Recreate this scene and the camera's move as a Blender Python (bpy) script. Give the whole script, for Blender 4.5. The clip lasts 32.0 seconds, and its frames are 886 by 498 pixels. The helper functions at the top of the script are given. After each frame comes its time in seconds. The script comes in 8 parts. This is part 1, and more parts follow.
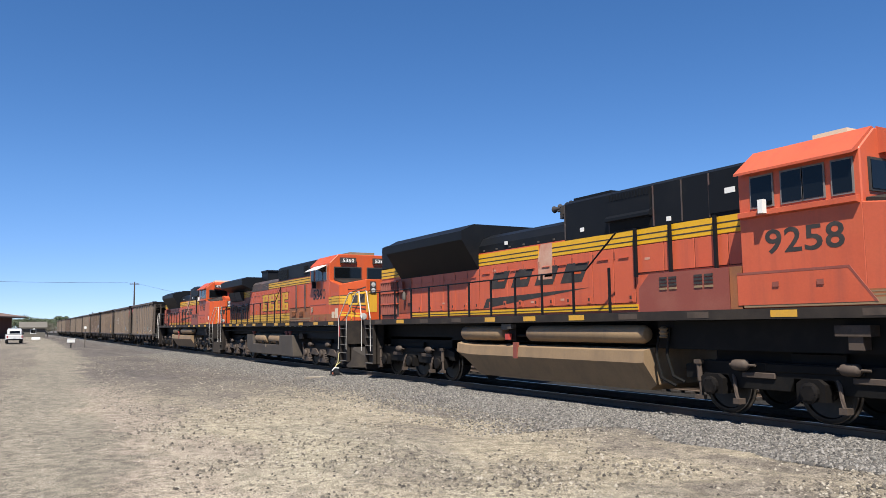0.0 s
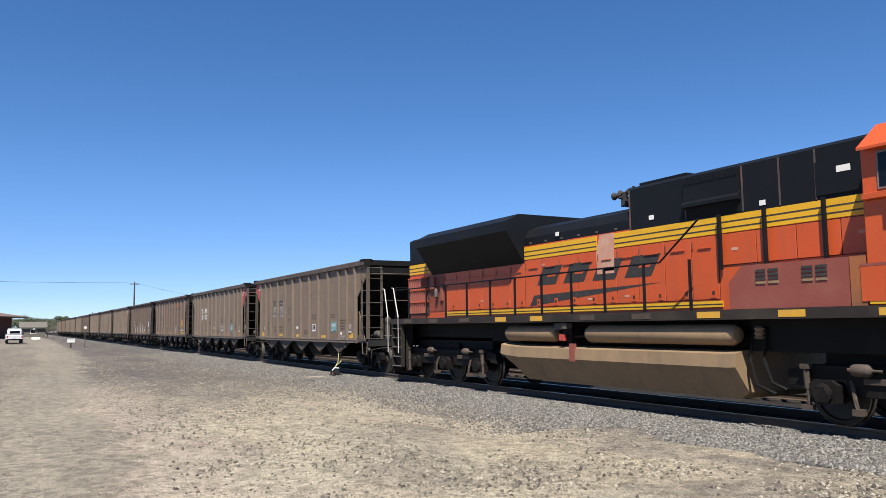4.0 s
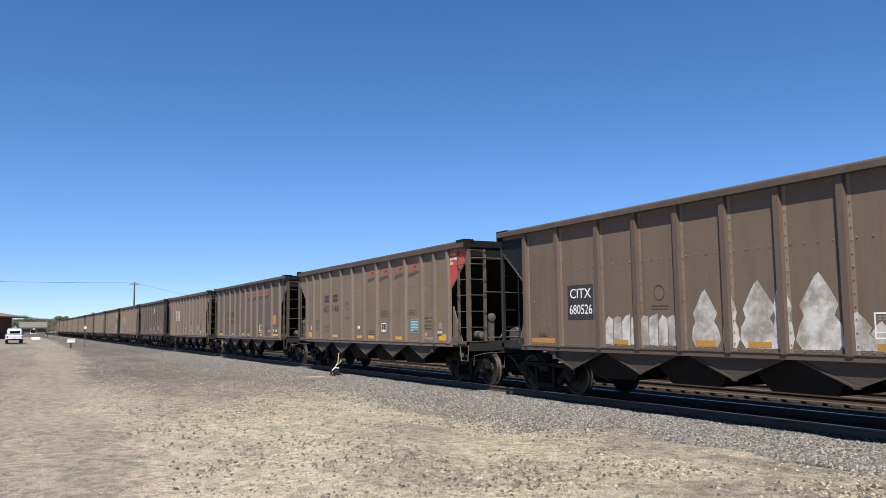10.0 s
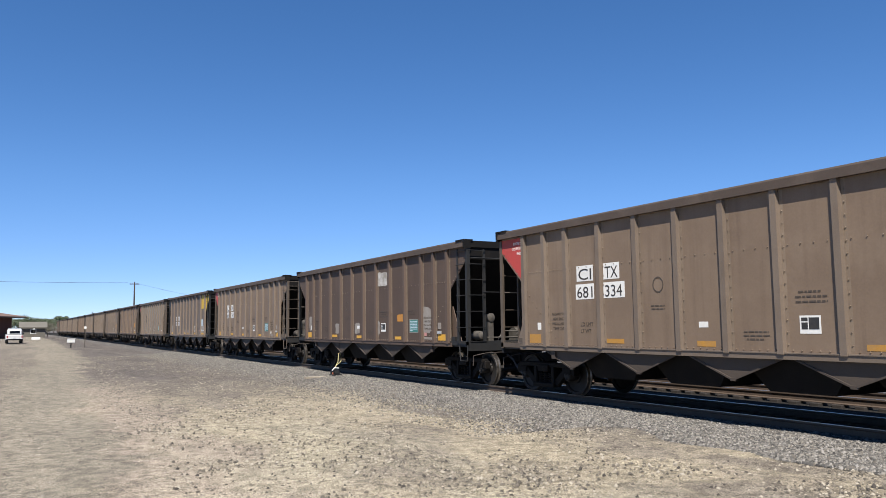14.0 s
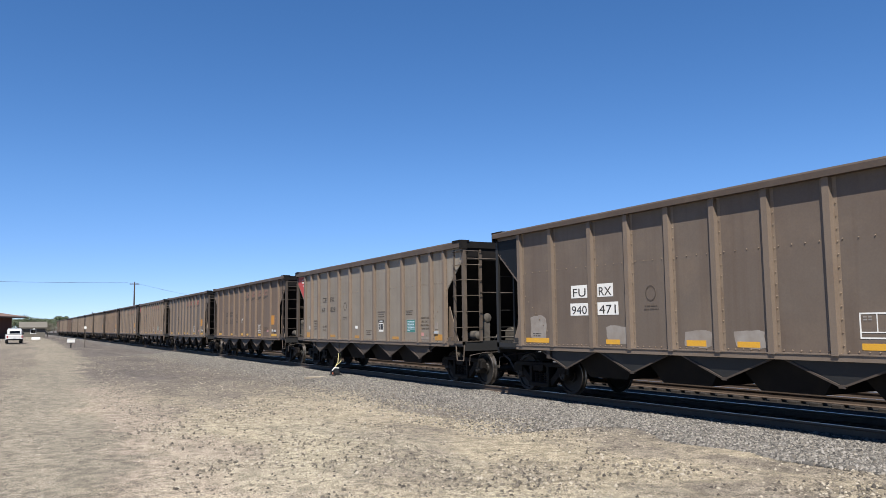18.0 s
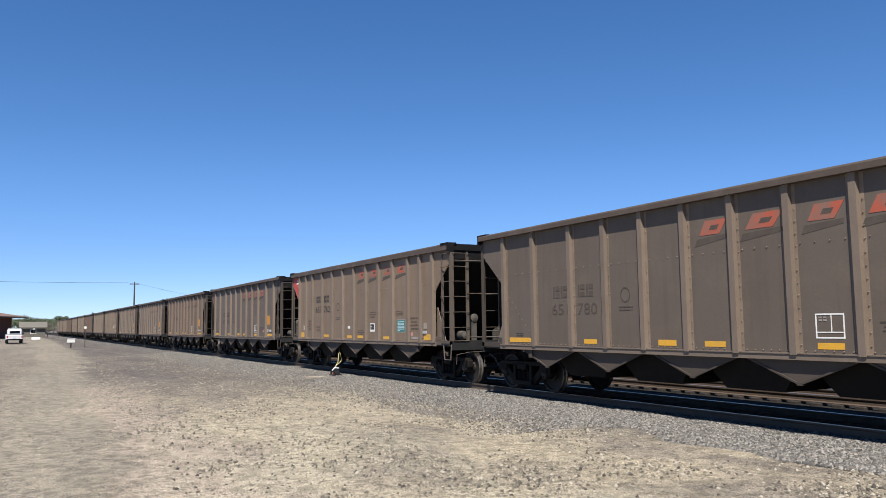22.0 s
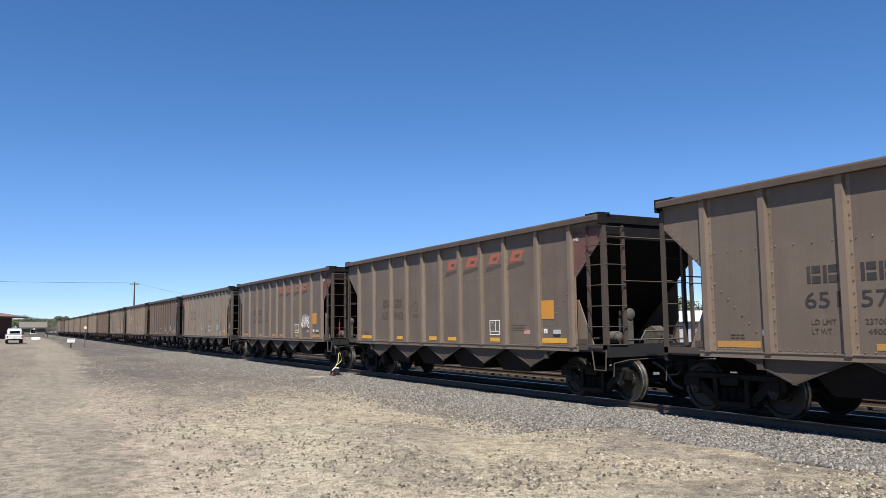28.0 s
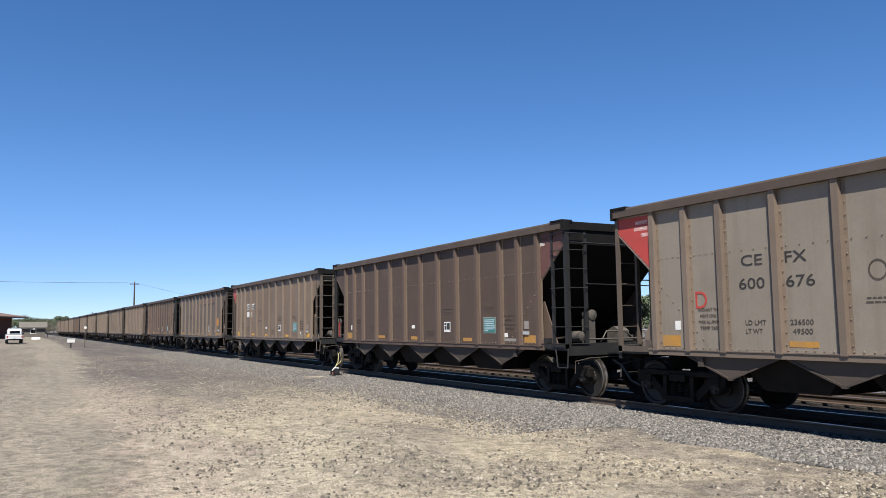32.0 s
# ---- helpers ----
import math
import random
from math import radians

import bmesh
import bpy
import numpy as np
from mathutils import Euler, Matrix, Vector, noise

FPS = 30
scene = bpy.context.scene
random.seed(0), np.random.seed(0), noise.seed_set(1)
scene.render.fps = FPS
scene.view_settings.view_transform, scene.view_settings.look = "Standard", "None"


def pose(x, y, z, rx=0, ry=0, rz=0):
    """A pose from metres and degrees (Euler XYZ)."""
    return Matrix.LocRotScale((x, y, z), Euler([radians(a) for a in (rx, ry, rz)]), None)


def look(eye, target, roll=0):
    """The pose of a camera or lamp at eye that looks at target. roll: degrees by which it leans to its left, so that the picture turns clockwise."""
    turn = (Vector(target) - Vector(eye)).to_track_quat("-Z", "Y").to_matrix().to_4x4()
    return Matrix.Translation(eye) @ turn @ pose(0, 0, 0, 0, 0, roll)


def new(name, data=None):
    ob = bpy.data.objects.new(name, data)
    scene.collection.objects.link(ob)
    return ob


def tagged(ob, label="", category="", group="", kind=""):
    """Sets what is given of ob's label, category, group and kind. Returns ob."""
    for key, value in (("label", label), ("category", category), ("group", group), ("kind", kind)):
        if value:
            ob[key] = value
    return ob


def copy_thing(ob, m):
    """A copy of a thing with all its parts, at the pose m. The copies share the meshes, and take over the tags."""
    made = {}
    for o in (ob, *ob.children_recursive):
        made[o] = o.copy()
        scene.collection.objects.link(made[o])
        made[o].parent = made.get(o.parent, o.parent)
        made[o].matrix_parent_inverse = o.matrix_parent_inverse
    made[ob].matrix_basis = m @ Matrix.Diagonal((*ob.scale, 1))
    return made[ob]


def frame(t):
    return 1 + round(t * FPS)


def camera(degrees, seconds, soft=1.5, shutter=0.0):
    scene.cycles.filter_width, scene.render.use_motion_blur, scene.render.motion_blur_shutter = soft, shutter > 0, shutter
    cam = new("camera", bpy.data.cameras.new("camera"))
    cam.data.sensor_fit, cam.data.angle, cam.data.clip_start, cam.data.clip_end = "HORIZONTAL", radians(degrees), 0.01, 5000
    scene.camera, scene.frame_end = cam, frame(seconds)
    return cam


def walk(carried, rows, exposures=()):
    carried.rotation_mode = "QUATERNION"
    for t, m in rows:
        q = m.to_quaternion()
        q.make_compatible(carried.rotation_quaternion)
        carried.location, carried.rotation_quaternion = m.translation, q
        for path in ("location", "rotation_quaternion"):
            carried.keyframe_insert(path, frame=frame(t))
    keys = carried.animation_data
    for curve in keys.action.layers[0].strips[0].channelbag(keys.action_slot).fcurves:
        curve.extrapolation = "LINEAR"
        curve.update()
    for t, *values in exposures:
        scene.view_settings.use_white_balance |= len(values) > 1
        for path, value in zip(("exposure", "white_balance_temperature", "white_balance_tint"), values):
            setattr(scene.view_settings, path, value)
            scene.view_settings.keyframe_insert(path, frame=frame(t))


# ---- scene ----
LENS = 59.5
cam = camera(LENS, 32.0, soft=0.85)
EYE = (0.0, 0.0, 1.885)
YAW, PITCH, ROLL = 0.50702, 0.09723, -0.6926
VIEW = look(EYE, (EYE[0] - math.cos(YAW) * math.cos(PITCH), EYE[1] + math.sin(YAW) * math.cos(PITCH), EYE[2] + math.sin(PITCH)), ROLL)
walk(cam, [(0.0, VIEW), (32.0, VIEW)], exposures=[(0.0, 1.08), (32.0, 1.08)])

# ---- sky and sun ----
SUN_EL, SUN_AZ = radians(56.5), math.atan2(0.80, -0.60)   # azimuth of the sun from +Y towards +X
world = bpy.data.worlds.new("sky")
scene.world = world
world.use_nodes = True
wn = world.node_tree
sky = wn.nodes.new("ShaderNodeTexSky")
sky.sky_type, sky.sun_disc = "NISHITA", False
sky.sun_elevation, sky.sun_rotation = SUN_EL, SUN_AZ
sky.altitude, sky.air_density, sky.dust_density, sky.ozone_density = 3000, 0.74, 0.0, 2.0
tone = wn.nodes.new("ShaderNodeHueSaturation")
tone.inputs["Hue"].default_value, tone.inputs["Saturation"].default_value = 0.507, 1.27
wn.links.new(sky.outputs[0], tone.inputs["Color"])
soft_sky = wn.nodes.new("ShaderNodeGamma")
soft_sky.inputs[1].default_value = 0.85
wn.links.new(tone.outputs[0], soft_sky.inputs[0])
# painted gradient: the sky is multiplied a little darker and bluer towards the horizon
up = wn.nodes.new("ShaderNodeSeparateXYZ")
wn.links.new(wn.nodes.new("ShaderNodeTexCoord").outputs["Generated"], up.inputs[0])
lift = wn.nodes.new("ShaderNodeMapRange")
lift.interpolation_type = "SMOOTHSTEP"
lift.inputs[1].default_value, lift.inputs[2].default_value = -0.05, 0.20
wn.links.new(up.outputs[2], lift.inputs[0])
horizon_tint = wn.nodes.new("ShaderNodeMix")
horizon_tint.data_type = "RGBA"
horizon_tint.inputs[6].default_value, horizon_tint.inputs[7].default_value = (0.62, 0.66, 0.80, 1), (1, 1, 1, 1)
wn.links.new(lift.outputs[0], horizon_tint.inputs[0])
air = wn.nodes.new("ShaderNodeMix")
air.data_type, air.blend_type = "RGBA", "MULTIPLY"
air.inputs[0].default_value = 1.0
wn.links.new(soft_sky.outputs[0], air.inputs[6])
wn.links.new(horizon_tint.outputs[2], air.inputs[7])
wn.links.new(air.outputs[2], wn.nodes["Background"].inputs[0])
wn.nodes["Background"].inputs[1].default_value = 0.103
sun = new("sun", bpy.data.lights.new("sun", "SUN"))
sun.data.energy, sun.data.angle, sun.data.color = 4.9, radians(0.55), (1.0, 0.95, 0.87)
sun_way = Vector((math.sin(SUN_AZ) * math.cos(SUN_EL), math.cos(SUN_AZ) * math.cos(SUN_EL), math.sin(SUN_EL)))
sun.matrix_world = look(sun_way * 50, (0, 0, 0))


# ---- materials ----
def material(name, base, rough=0.7, metal=0.0, spots=(), grain=0.0, grain_scale=40.0, bump=0.0, bump_scale=60.0, vary=0.0, streak=None, spec=0.5):
    """Procedural surface. spots: (colour, scale, low, high, strength) stains in object space. streak: (colour, scale, strength) runs down the sides.
    vary: brightness change from thing to thing."""
    m = bpy.data.materials.new(name)
    m.use_nodes = True
    nt = m.node_tree
    bs = nt.nodes["Principled BSDF"]
    bs.inputs["Roughness"].default_value, bs.inputs["Metallic"].default_value = rough, metal
    bs.inputs["Specular IOR Level"].default_value = spec
    co = nt.nodes.new("ShaderNodeTexCoord").outputs["Object"]
    rgb = nt.nodes.new("ShaderNodeRGB")
    rgb.outputs[0].default_value = (*base, 1)
    col = rgb.outputs[0]

    def mix(a, b, fac, kind="MIX"):
        n = nt.nodes.new("ShaderNodeMix")
        n.data_type, n.blend_type = "RGBA", kind
        for s, v in ((n.inputs[0], fac), (n.inputs[6], a), (n.inputs[7], b)):
            if isinstance(v, (tuple, float, int)):
                s.default_value = v
            else:
                nt.links.new(v, s)
        return n.outputs[2]

    def noise_tex(scale, detail=4.0, vec=co, rough_n=0.6):
        n = nt.nodes.new("ShaderNodeTexNoise")
        n.inputs["Scale"].default_value, n.inputs["Detail"].default_value, n.inputs["Roughness"].default_value = scale, detail, rough_n
        nt.links.new(vec, n.inputs["Vector"])
        return n.outputs["Fac"]

    def ramp(v, lo, hi, top=1.0):
        n = nt.nodes.new("ShaderNodeMapRange")
        n.inputs[1].default_value, n.inputs[2].default_value, n.inputs[4].default_value = lo, hi, top
        nt.links.new(v, n.inputs[0])
        return n.outputs[0]

    def shifted():
        oi = nt.nodes.new("ShaderNodeObjectInfo")
        add = nt.nodes.new("ShaderNodeVectorMath")
        add.operation = "ADD"
        mul = nt.nodes.new("ShaderNodeVectorMath")
        mul.operation = "SCALE"
        mul.inputs["Scale"].default_value = 37.0
        comb = nt.nodes.new("ShaderNodeCombineXYZ")
        for i in range(3):
            nt.links.new(oi.outputs["Random"], comb.inputs[i])
        nt.links.new(comb.outputs[0], mul.inputs[0])
        nt.links.new(co, add.inputs[0])
        nt.links.new(mul.outputs[0], add.inputs[1])
        return add.outputs[0], oi.outputs["Random"]

    vec = co
    if vary or spots or streak:
        vec, rnd = shifted()
    for colour, scale, lo, hi, strength in spots:
        col = mix(col, (*colour, 1), ramp(noise_tex(scale, 6.0, vec), lo, hi, strength))
    if streak:
        mp = nt.nodes.new("ShaderNodeMapping")
        mp.inputs["Scale"].default_value = (streak[1], streak[1], streak[1] * 0.06)
        nt.links.new(vec, mp.inputs[0])
        col = mix(col, (*streak[0], 1), ramp(noise_tex(1.0, 5.0, mp.outputs[0]), 0.5, 0.75, streak[2]))
    if grain:
        g = ramp(noise_tex(grain_scale, 3.0), 0.25, 0.75)
        sc = nt.nodes.new("ShaderNodeMapRange")
        sc.inputs[3].default_value, sc.inputs[4].default_value = 1 - grain, 1 + grain
        nt.links.new(g, sc.inputs[0])
        cc = nt.nodes.new("ShaderNodeCombineXYZ")
        for i in range(3):
            nt.links.new(sc.outputs[0], cc.inputs[i])
        col = mix(col, cc.outputs[0], 1.0, "MULTIPLY")
    if vary:
        sc = nt.nodes.new("ShaderNodeMapRange")
        sc.inputs[3].default_value, sc.inputs[4].default_value = 1 - vary, 1 + vary
        nt.links.new(rnd, sc.inputs[0])
        cc = nt.nodes.new("ShaderNodeCombineXYZ")
        for i in range(3):
            nt.links.new(sc.outputs[0], cc.inputs[i])
        col = mix(col, cc.outputs[0], 1.0, "MULTIPLY")
    nt.links.new(col, bs.inputs["Base Color"])
    if bump:
        b = nt.nodes.new("ShaderNodeBump")
        b.inputs["Strength"].default_value, b.inputs["Distance"].default_value = min(bump, 1.0), 0.01
        nt.links.new(noise_tex(bump_scale, 4.0), b.inputs["Height"])
        nt.links.new(b.outputs[0], bs.inputs["Normal"])
    return m


M = {}
M["alu_tan"] = material("weathered_tan_aluminium", (0.166, 0.118, 0.081), 0.62, 0.15, [((0.113, 0.077, 0.052), 0.5, 0.45, 0.75, 0.6), ((0.219, 0.164, 0.117), 1.1, 0.5, 0.8, 0.5)], 0.07, 30, 0.05, 20, 0.0, ((0.105, 0.070, 0.047), 5.0, 0.55))
M["alu_grey"] = material("weathered_grey_aluminium", (0.208, 0.179, 0.143), 0.6, 0.2, [((0.145, 0.118, 0.091), 0.5, 0.45, 0.75, 0.6), ((0.257, 0.223, 0.183), 1.1, 0.5, 0.8, 0.5)], 0.06, 30, 0.05, 20, 0.0, ((0.138, 0.107, 0.079), 5.0, 0.5))
M["alu_brown"] = material("weathered_brown_paint", (0.062, 0.041, 0.030), 0.7, 0.05, [((0.051, 0.030, 0.022), 0.6, 0.45, 0.75, 0.6), ((0.106, 0.072, 0.052), 1.2, 0.5, 0.8, 0.5)], 0.08, 30, 0.05, 20, 0.0, ((0.047, 0.030, 0.022), 5.0, 0.55))
M["rib_tan"] = material("dusty_rib_aluminium", (0.142, 0.109, 0.083), 0.6, 0.15, [((0.108, 0.077, 0.055), 2.0, 0.45, 0.75, 0.5)], 0.08, 40, 0, 20, 0.08)
M["rib_brown"] = material("dusty_rib_brown", (0.086, 0.058, 0.043), 0.65, 0.1, [((0.071, 0.047, 0.035), 2.0, 0.45, 0.75, 0.5)], 0.08, 40, 0, 20, 0.08)
M["chord"] = material("dusty_top_chord", (0.060, 0.043, 0.033), 0.7, 0.1, [((0.107, 0.082, 0.065), 1.5, 0.5, 0.75, 0.6)], 0.1, 25)
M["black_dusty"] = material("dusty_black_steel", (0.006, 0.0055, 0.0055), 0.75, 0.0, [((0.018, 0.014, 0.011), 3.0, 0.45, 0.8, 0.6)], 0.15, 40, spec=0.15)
M["steel_dark"] = material("dark_truck_steel", (0.007, 0.006, 0.0055), 0.7, 0.1, [((0.022, 0.017, 0.014), 4.0, 0.5, 0.8, 0.7)], 0.2, 50, 0.1, 40, spec=0.15)
M["wheel"] = material("worn_wheel_steel", (0.010, 0.008, 0.007), 0.65, 0.1, [((0.004, 0.004, 0.003), 5.0, 0.45, 0.7, 0.8)], 0.1, 40)
M["rust"] = material("rusty_steel", (0.086, 0.046, 0.028), 0.8, 0.1, [((0.043, 0.024, 0.018), 6.0, 0.4, 0.7, 0.7)], 0.2, 60)
M["rail"] = material("rail_steel", (0.071, 0.051, 0.039), 0.7, 0.3, [((0.114, 0.078, 0.056), 3.0, 0.45, 0.75, 0.6)], 0.15, 40)
M["rail_top"] = material("polished_rail_head", (0.328, 0.312, 0.296), 0.3, 0.9, [((0.156, 0.133, 0.117), 4.0, 0.5, 0.8, 0.6)])
M["tie"] = material("creosoted_tie_wood", (0.017, 0.013, 0.011), 0.9, 0, [((0.036, 0.028, 0.023), 4.0, 0.45, 0.75, 0.7)], 0.25, 30, 0.3, 40, 0.25)
M["orange"] = material("faded_orange_paint", (0.410, 0.062, 0.010), 0.45, 0, [((0.297, 0.043, 0.010), 0.7, 0.45, 0.8, 0.45), ((0.417, 0.080, 0.022), 1.3, 0.5, 0.8, 0.4)], 0.05, 25, 0, 20, 0, ((0.208, 0.058, 0.035), 4.0, 0.4))
M["orange_red"] = material("oxidised_red_paint", (0.425, 0.080, 0.034), 0.5, 0, [((0.320, 0.050, 0.016), 0.7, 0.45, 0.8, 0.5), ((0.430, 0.100, 0.040), 1.3, 0.5, 0.8, 0.45)], 0.06, 25, 0, 20, 0, ((0.179, 0.047, 0.032), 4.0, 0.45))
M["yellow"] = material("faded_yellow_paint", (0.540, 0.290, 0.007), 0.5, 0, [((0.370, 0.195, 0.010), 1.5, 0.5, 0.8, 0.55)], 0.07, 30)
M["loco_black"] = material("dusty_black_paint", (0.007, 0.008, 0.010), 0.5, 0, [((0.015, 0.015, 0.015), 1.2, 0.5, 0.8, 0.6)], 0.12, 30, spec=0.12)
M["loco_sill"] = material("dusty_sill_paint", (0.021, 0.017, 0.015), 0.65, 0, [((0.051, 0.040, 0.030), 1.6, 0.45, 0.75, 0.7)], 0.12, 40, spec=0.2)
M["maroon"] = material("dusty_maroon_paint", (0.179, 0.043, 0.029), 0.6, 0, [((0.238, 0.094, 0.063), 1.6, 0.45, 0.8, 0.6)], 0.1, 30)
M["dust_tank"] = material("dust_coated_steel", (0.225, 0.150, 0.082), 0.65, 0.1, [((0.125, 0.085, 0.052), 0.9, 0.45, 0.75, 0.6)], 0.08, 30, 0, 20, 0, ((0.115, 0.082, 0.054), 3.0, 0.5))
M["white"] = material("white_paint", (0.593, 0.585, 0.561), 0.5, 0, [((0.395, 0.379, 0.348), 3.0, 0.5, 0.8, 0.4)], 0.05, 30)
M["letter_dark"] = material("dark_lettering_paint", (0.021, 0.018, 0.017), 0.7, 0, [((0.074, 0.058, 0.046), 5.0, 0.5, 0.8, 0.5)])
M["letter_faint"] = material("faded_lettering_paint", (0.049, 0.037, 0.029), 0.8, 0, [((0.078, 0.061, 0.047), 5.0, 0.45, 0.75, 0.7)])
M["faded_red"] = material("faded_red_lettering", (0.295, 0.062, 0.033), 0.7, 0, [((0.141, 0.096, 0.074), 3.0, 0.4, 0.65, 0.85)])
M["red_panel"] = material("red_end_panel_paint", (0.348, 0.041, 0.033), 0.6, 0, [((0.222, 0.044, 0.033), 1.5, 0.45, 0.75, 0.6)], 0.07, 30)
M["brown_panel"] = material("dark_maroon_end_panel", (0.089, 0.037, 0.032), 0.65, 0, [((0.126, 0.074, 0.058), 1.5, 0.45, 0.75, 0.6)], 0.07, 30)
M["stencil_yellow"] = material("yellow_reflector", (0.502, 0.266, 0.022), 0.45, 0, [((0.295, 0.185, 0.066), 5.0, 0.45, 0.75, 0.45)], 0.1, 60)
M["placard_green"] = material("teal_placard", (0.028, 0.138, 0.127), 0.6, 0, [((0.067, 0.138, 0.122), 4.0, 0.5, 0.8, 0.5)])
M["glass"] = material("dark_cab_glass", (0.004, 0.005, 0.006), 0.06, 0, (), 0, spec=0.3)
M["silver"] = material("bare_aluminium", (0.55, 0.55, 0.54), 0.4, 0.6, (), 0.05, 40)
M["handrail_white"] = material("dusty_white_handrail", (0.400, 0.380, 0.350), 0.55, 0, [((0.316, 0.276, 0.237), 4.0, 0.5, 0.8, 0.5)])


# ---- mesh helpers ----
KX, KZ = 0.981, 1.05     # drawing plan of the vehicles to metres, along and up


def plan_x(x, plan=((0.0, 0.0),)):
    return KX * (x + float(np.interp(x, [a for a, b in plan], [b - a for a, b in plan])))


def plan_z(z):
    return 0.17 + (z - 0.17) * KZ


class Shape:
    """Vertices and faces of one mesh, with a few solid forms."""

    def __init__(self):
        self.v, self.f = [], []

    def add(self, verts, faces):
        n = len(self.v)
        self.v += [tuple(p) for p in verts]
        self.f += [tuple(i + n for i in f) for f in faces]
        return self

    def box(self, x0, x1, y0, y1, z0, z1):
        vs = [(x, y, z) for z in (z0, z1) for y in (y0, y1) for x in (x0, x1)]
        return self.add(vs, [(0, 2, 3, 1), (4, 5, 7, 6), (0, 1, 5, 4), (2, 6, 7, 3), (0, 4, 6, 2), (1, 3, 7, 5)])

    def bar(self, a, b, w, d, up=(0, 0, 1)):
        """A square bar from a to b, w wide and d deep."""
        a, b = Vector(a), Vector(b)
        t = (b - a).normalized()
        s = t.cross(Vector(up))
        if s.length < 1e-4:
            s = t.cross(Vector((1, 0, 0)))
        s.normalize()
        u = s.cross(t)
        vs = [p + s * w / 2 * i + u * d / 2 * j for p in (a, b) for i, j in ((-1, -1), (1, -1), (1, 1), (-1, 1))]
        return self.add(vs, [(3, 2, 1, 0), (4, 5, 6, 7), (0, 1, 5, 4), (1, 2, 6, 5), (2, 3, 7, 6), (3, 0, 4, 7)])

    def prism(self, outline, axis, a, b):
        """An outline of 2D points pushed along axis from a to b. Axis y: (x, z); x: (y, z); z: (x, y)."""
        n = len(outline)

        def at(p, k):
            return {"y": (p[0], k, p[1]), "x": (k, p[0], p[1]), "z": (p[0], p[1], k)}[axis]
        vs = [at(p, a) for p in outline] + [at(p, b) for p in outline]
        fs = [tuple(range(n - 1, -1, -1)), tuple(range(n, 2 * n))] + [(i, (i + 1) % n, n + (i + 1) % n, n + i) for i in range(n)]
        return self.add(vs, fs)

    def tube(self, points, r, n=8):
        """A round bar along points."""
        pts = [Vector(p) for p in points]
        rings = []
        for i, p in enumerate(pts):
            t = (pts[min(i + 1, len(pts) - 1)] - pts[max(i - 1, 0)]).normalized()
            s = t.cross(Vector((0, 0, 1)))
            if s.length < 1e-3:
                s = t.cross(Vector((0, 1, 0)))
            s.normalize()
            u = s.cross(t)
            rings.append([p + (s * math.cos(2 * math.pi * k / n) + u * math.sin(2 * math.pi * k / n)) * r for k in range(n)])
        vs = [q for ring in rings for q in ring]
        fs = [(i * n + k, i * n + (k + 1) % n, (i + 1) * n + (k + 1) % n, (i + 1) * n + k) for i in range(len(pts) - 1) for k in range(n)]
        fs += [tuple(range(n - 1, -1, -1)), tuple(range(len(vs) - n, len(vs)))]
        return self.add(vs, fs)

    def turned(self, profile, centre, axis="y", n=20):
        """A profile of (radius, along) turned about an axis."""
        vs, fs = [], []
        for r, h in profile:
            for k in range(n):
                c, s = r * math.cos(2 * math.pi * k / n), r * math.sin(2 * math.pi * k / n)
                vs.append({"y": (c, h, s), "x": (h, c, s), "z": (c, s, h)}[axis])
        m = len(profile)
        for i in range(m - 1):
            fs += [(i * n + k, i * n + (k + 1) % n, (i + 1) * n + (k + 1) % n, (i + 1) * n + k) for k in range(n)]
        fs += [tuple(range(n)), tuple(range((m - 1) * n, m * n))]
        return self.add([Vector(v) + Vector(centre) for v in vs], fs)

    def fit(self, plan=((0.0, 0.0),)):
        """From the drawing plan to the vehicle's size. plan: drawn and built places along the vehicle."""
        self.v = [(plan_x(x, plan), y, plan_z(z)) for x, y, z in self.v]
        return self

    def mesh(self, name, mat, smooth=False, bevel=0.0):
        me = bpy.data.meshes.new(name)
        me.from_pydata(self.v, [], self.f)
        bm = bmesh.new()
        bm.from_mesh(me)
        bmesh.ops.recalc_face_normals(bm, faces=bm.faces)
        if bevel:
            bmesh.ops.bevel(bm, geom=[e for e in bm.edges if e.is_manifold and e.calc_face_angle(0) > 0.5], offset=bevel, segments=1, affect="EDGES")
        for f in bm.faces:
            f.smooth = smooth
        bm.to_mesh(me)
        bm.free()
        if smooth:
            me.set_sharp_from_angle(angle=radians(40))
        me.materials.append(mat)
        return me


def part(name, shape, mat, parent, label="", smooth=False, bevel=0.0):
    """One mesh object under a thing or under a part. shape: a Shape, or a finished mesh to share."""
    while parent.parent and parent.parent.parent:
        parent = parent.parent
    ob = new(name, shape if isinstance(shape, bpy.types.Mesh) else shape.mesh(name, mat, smooth, bevel))
    ob.parent = parent
    if label:
        ob["label"] = label
    return ob


def thing(name, label, category, at=None, group="", kind=""):
    ob = new(name)
    ob.empty_display_size = 0.3
    if at:
        ob.matrix_basis = at
    return tagged(ob, label, category, group, kind)


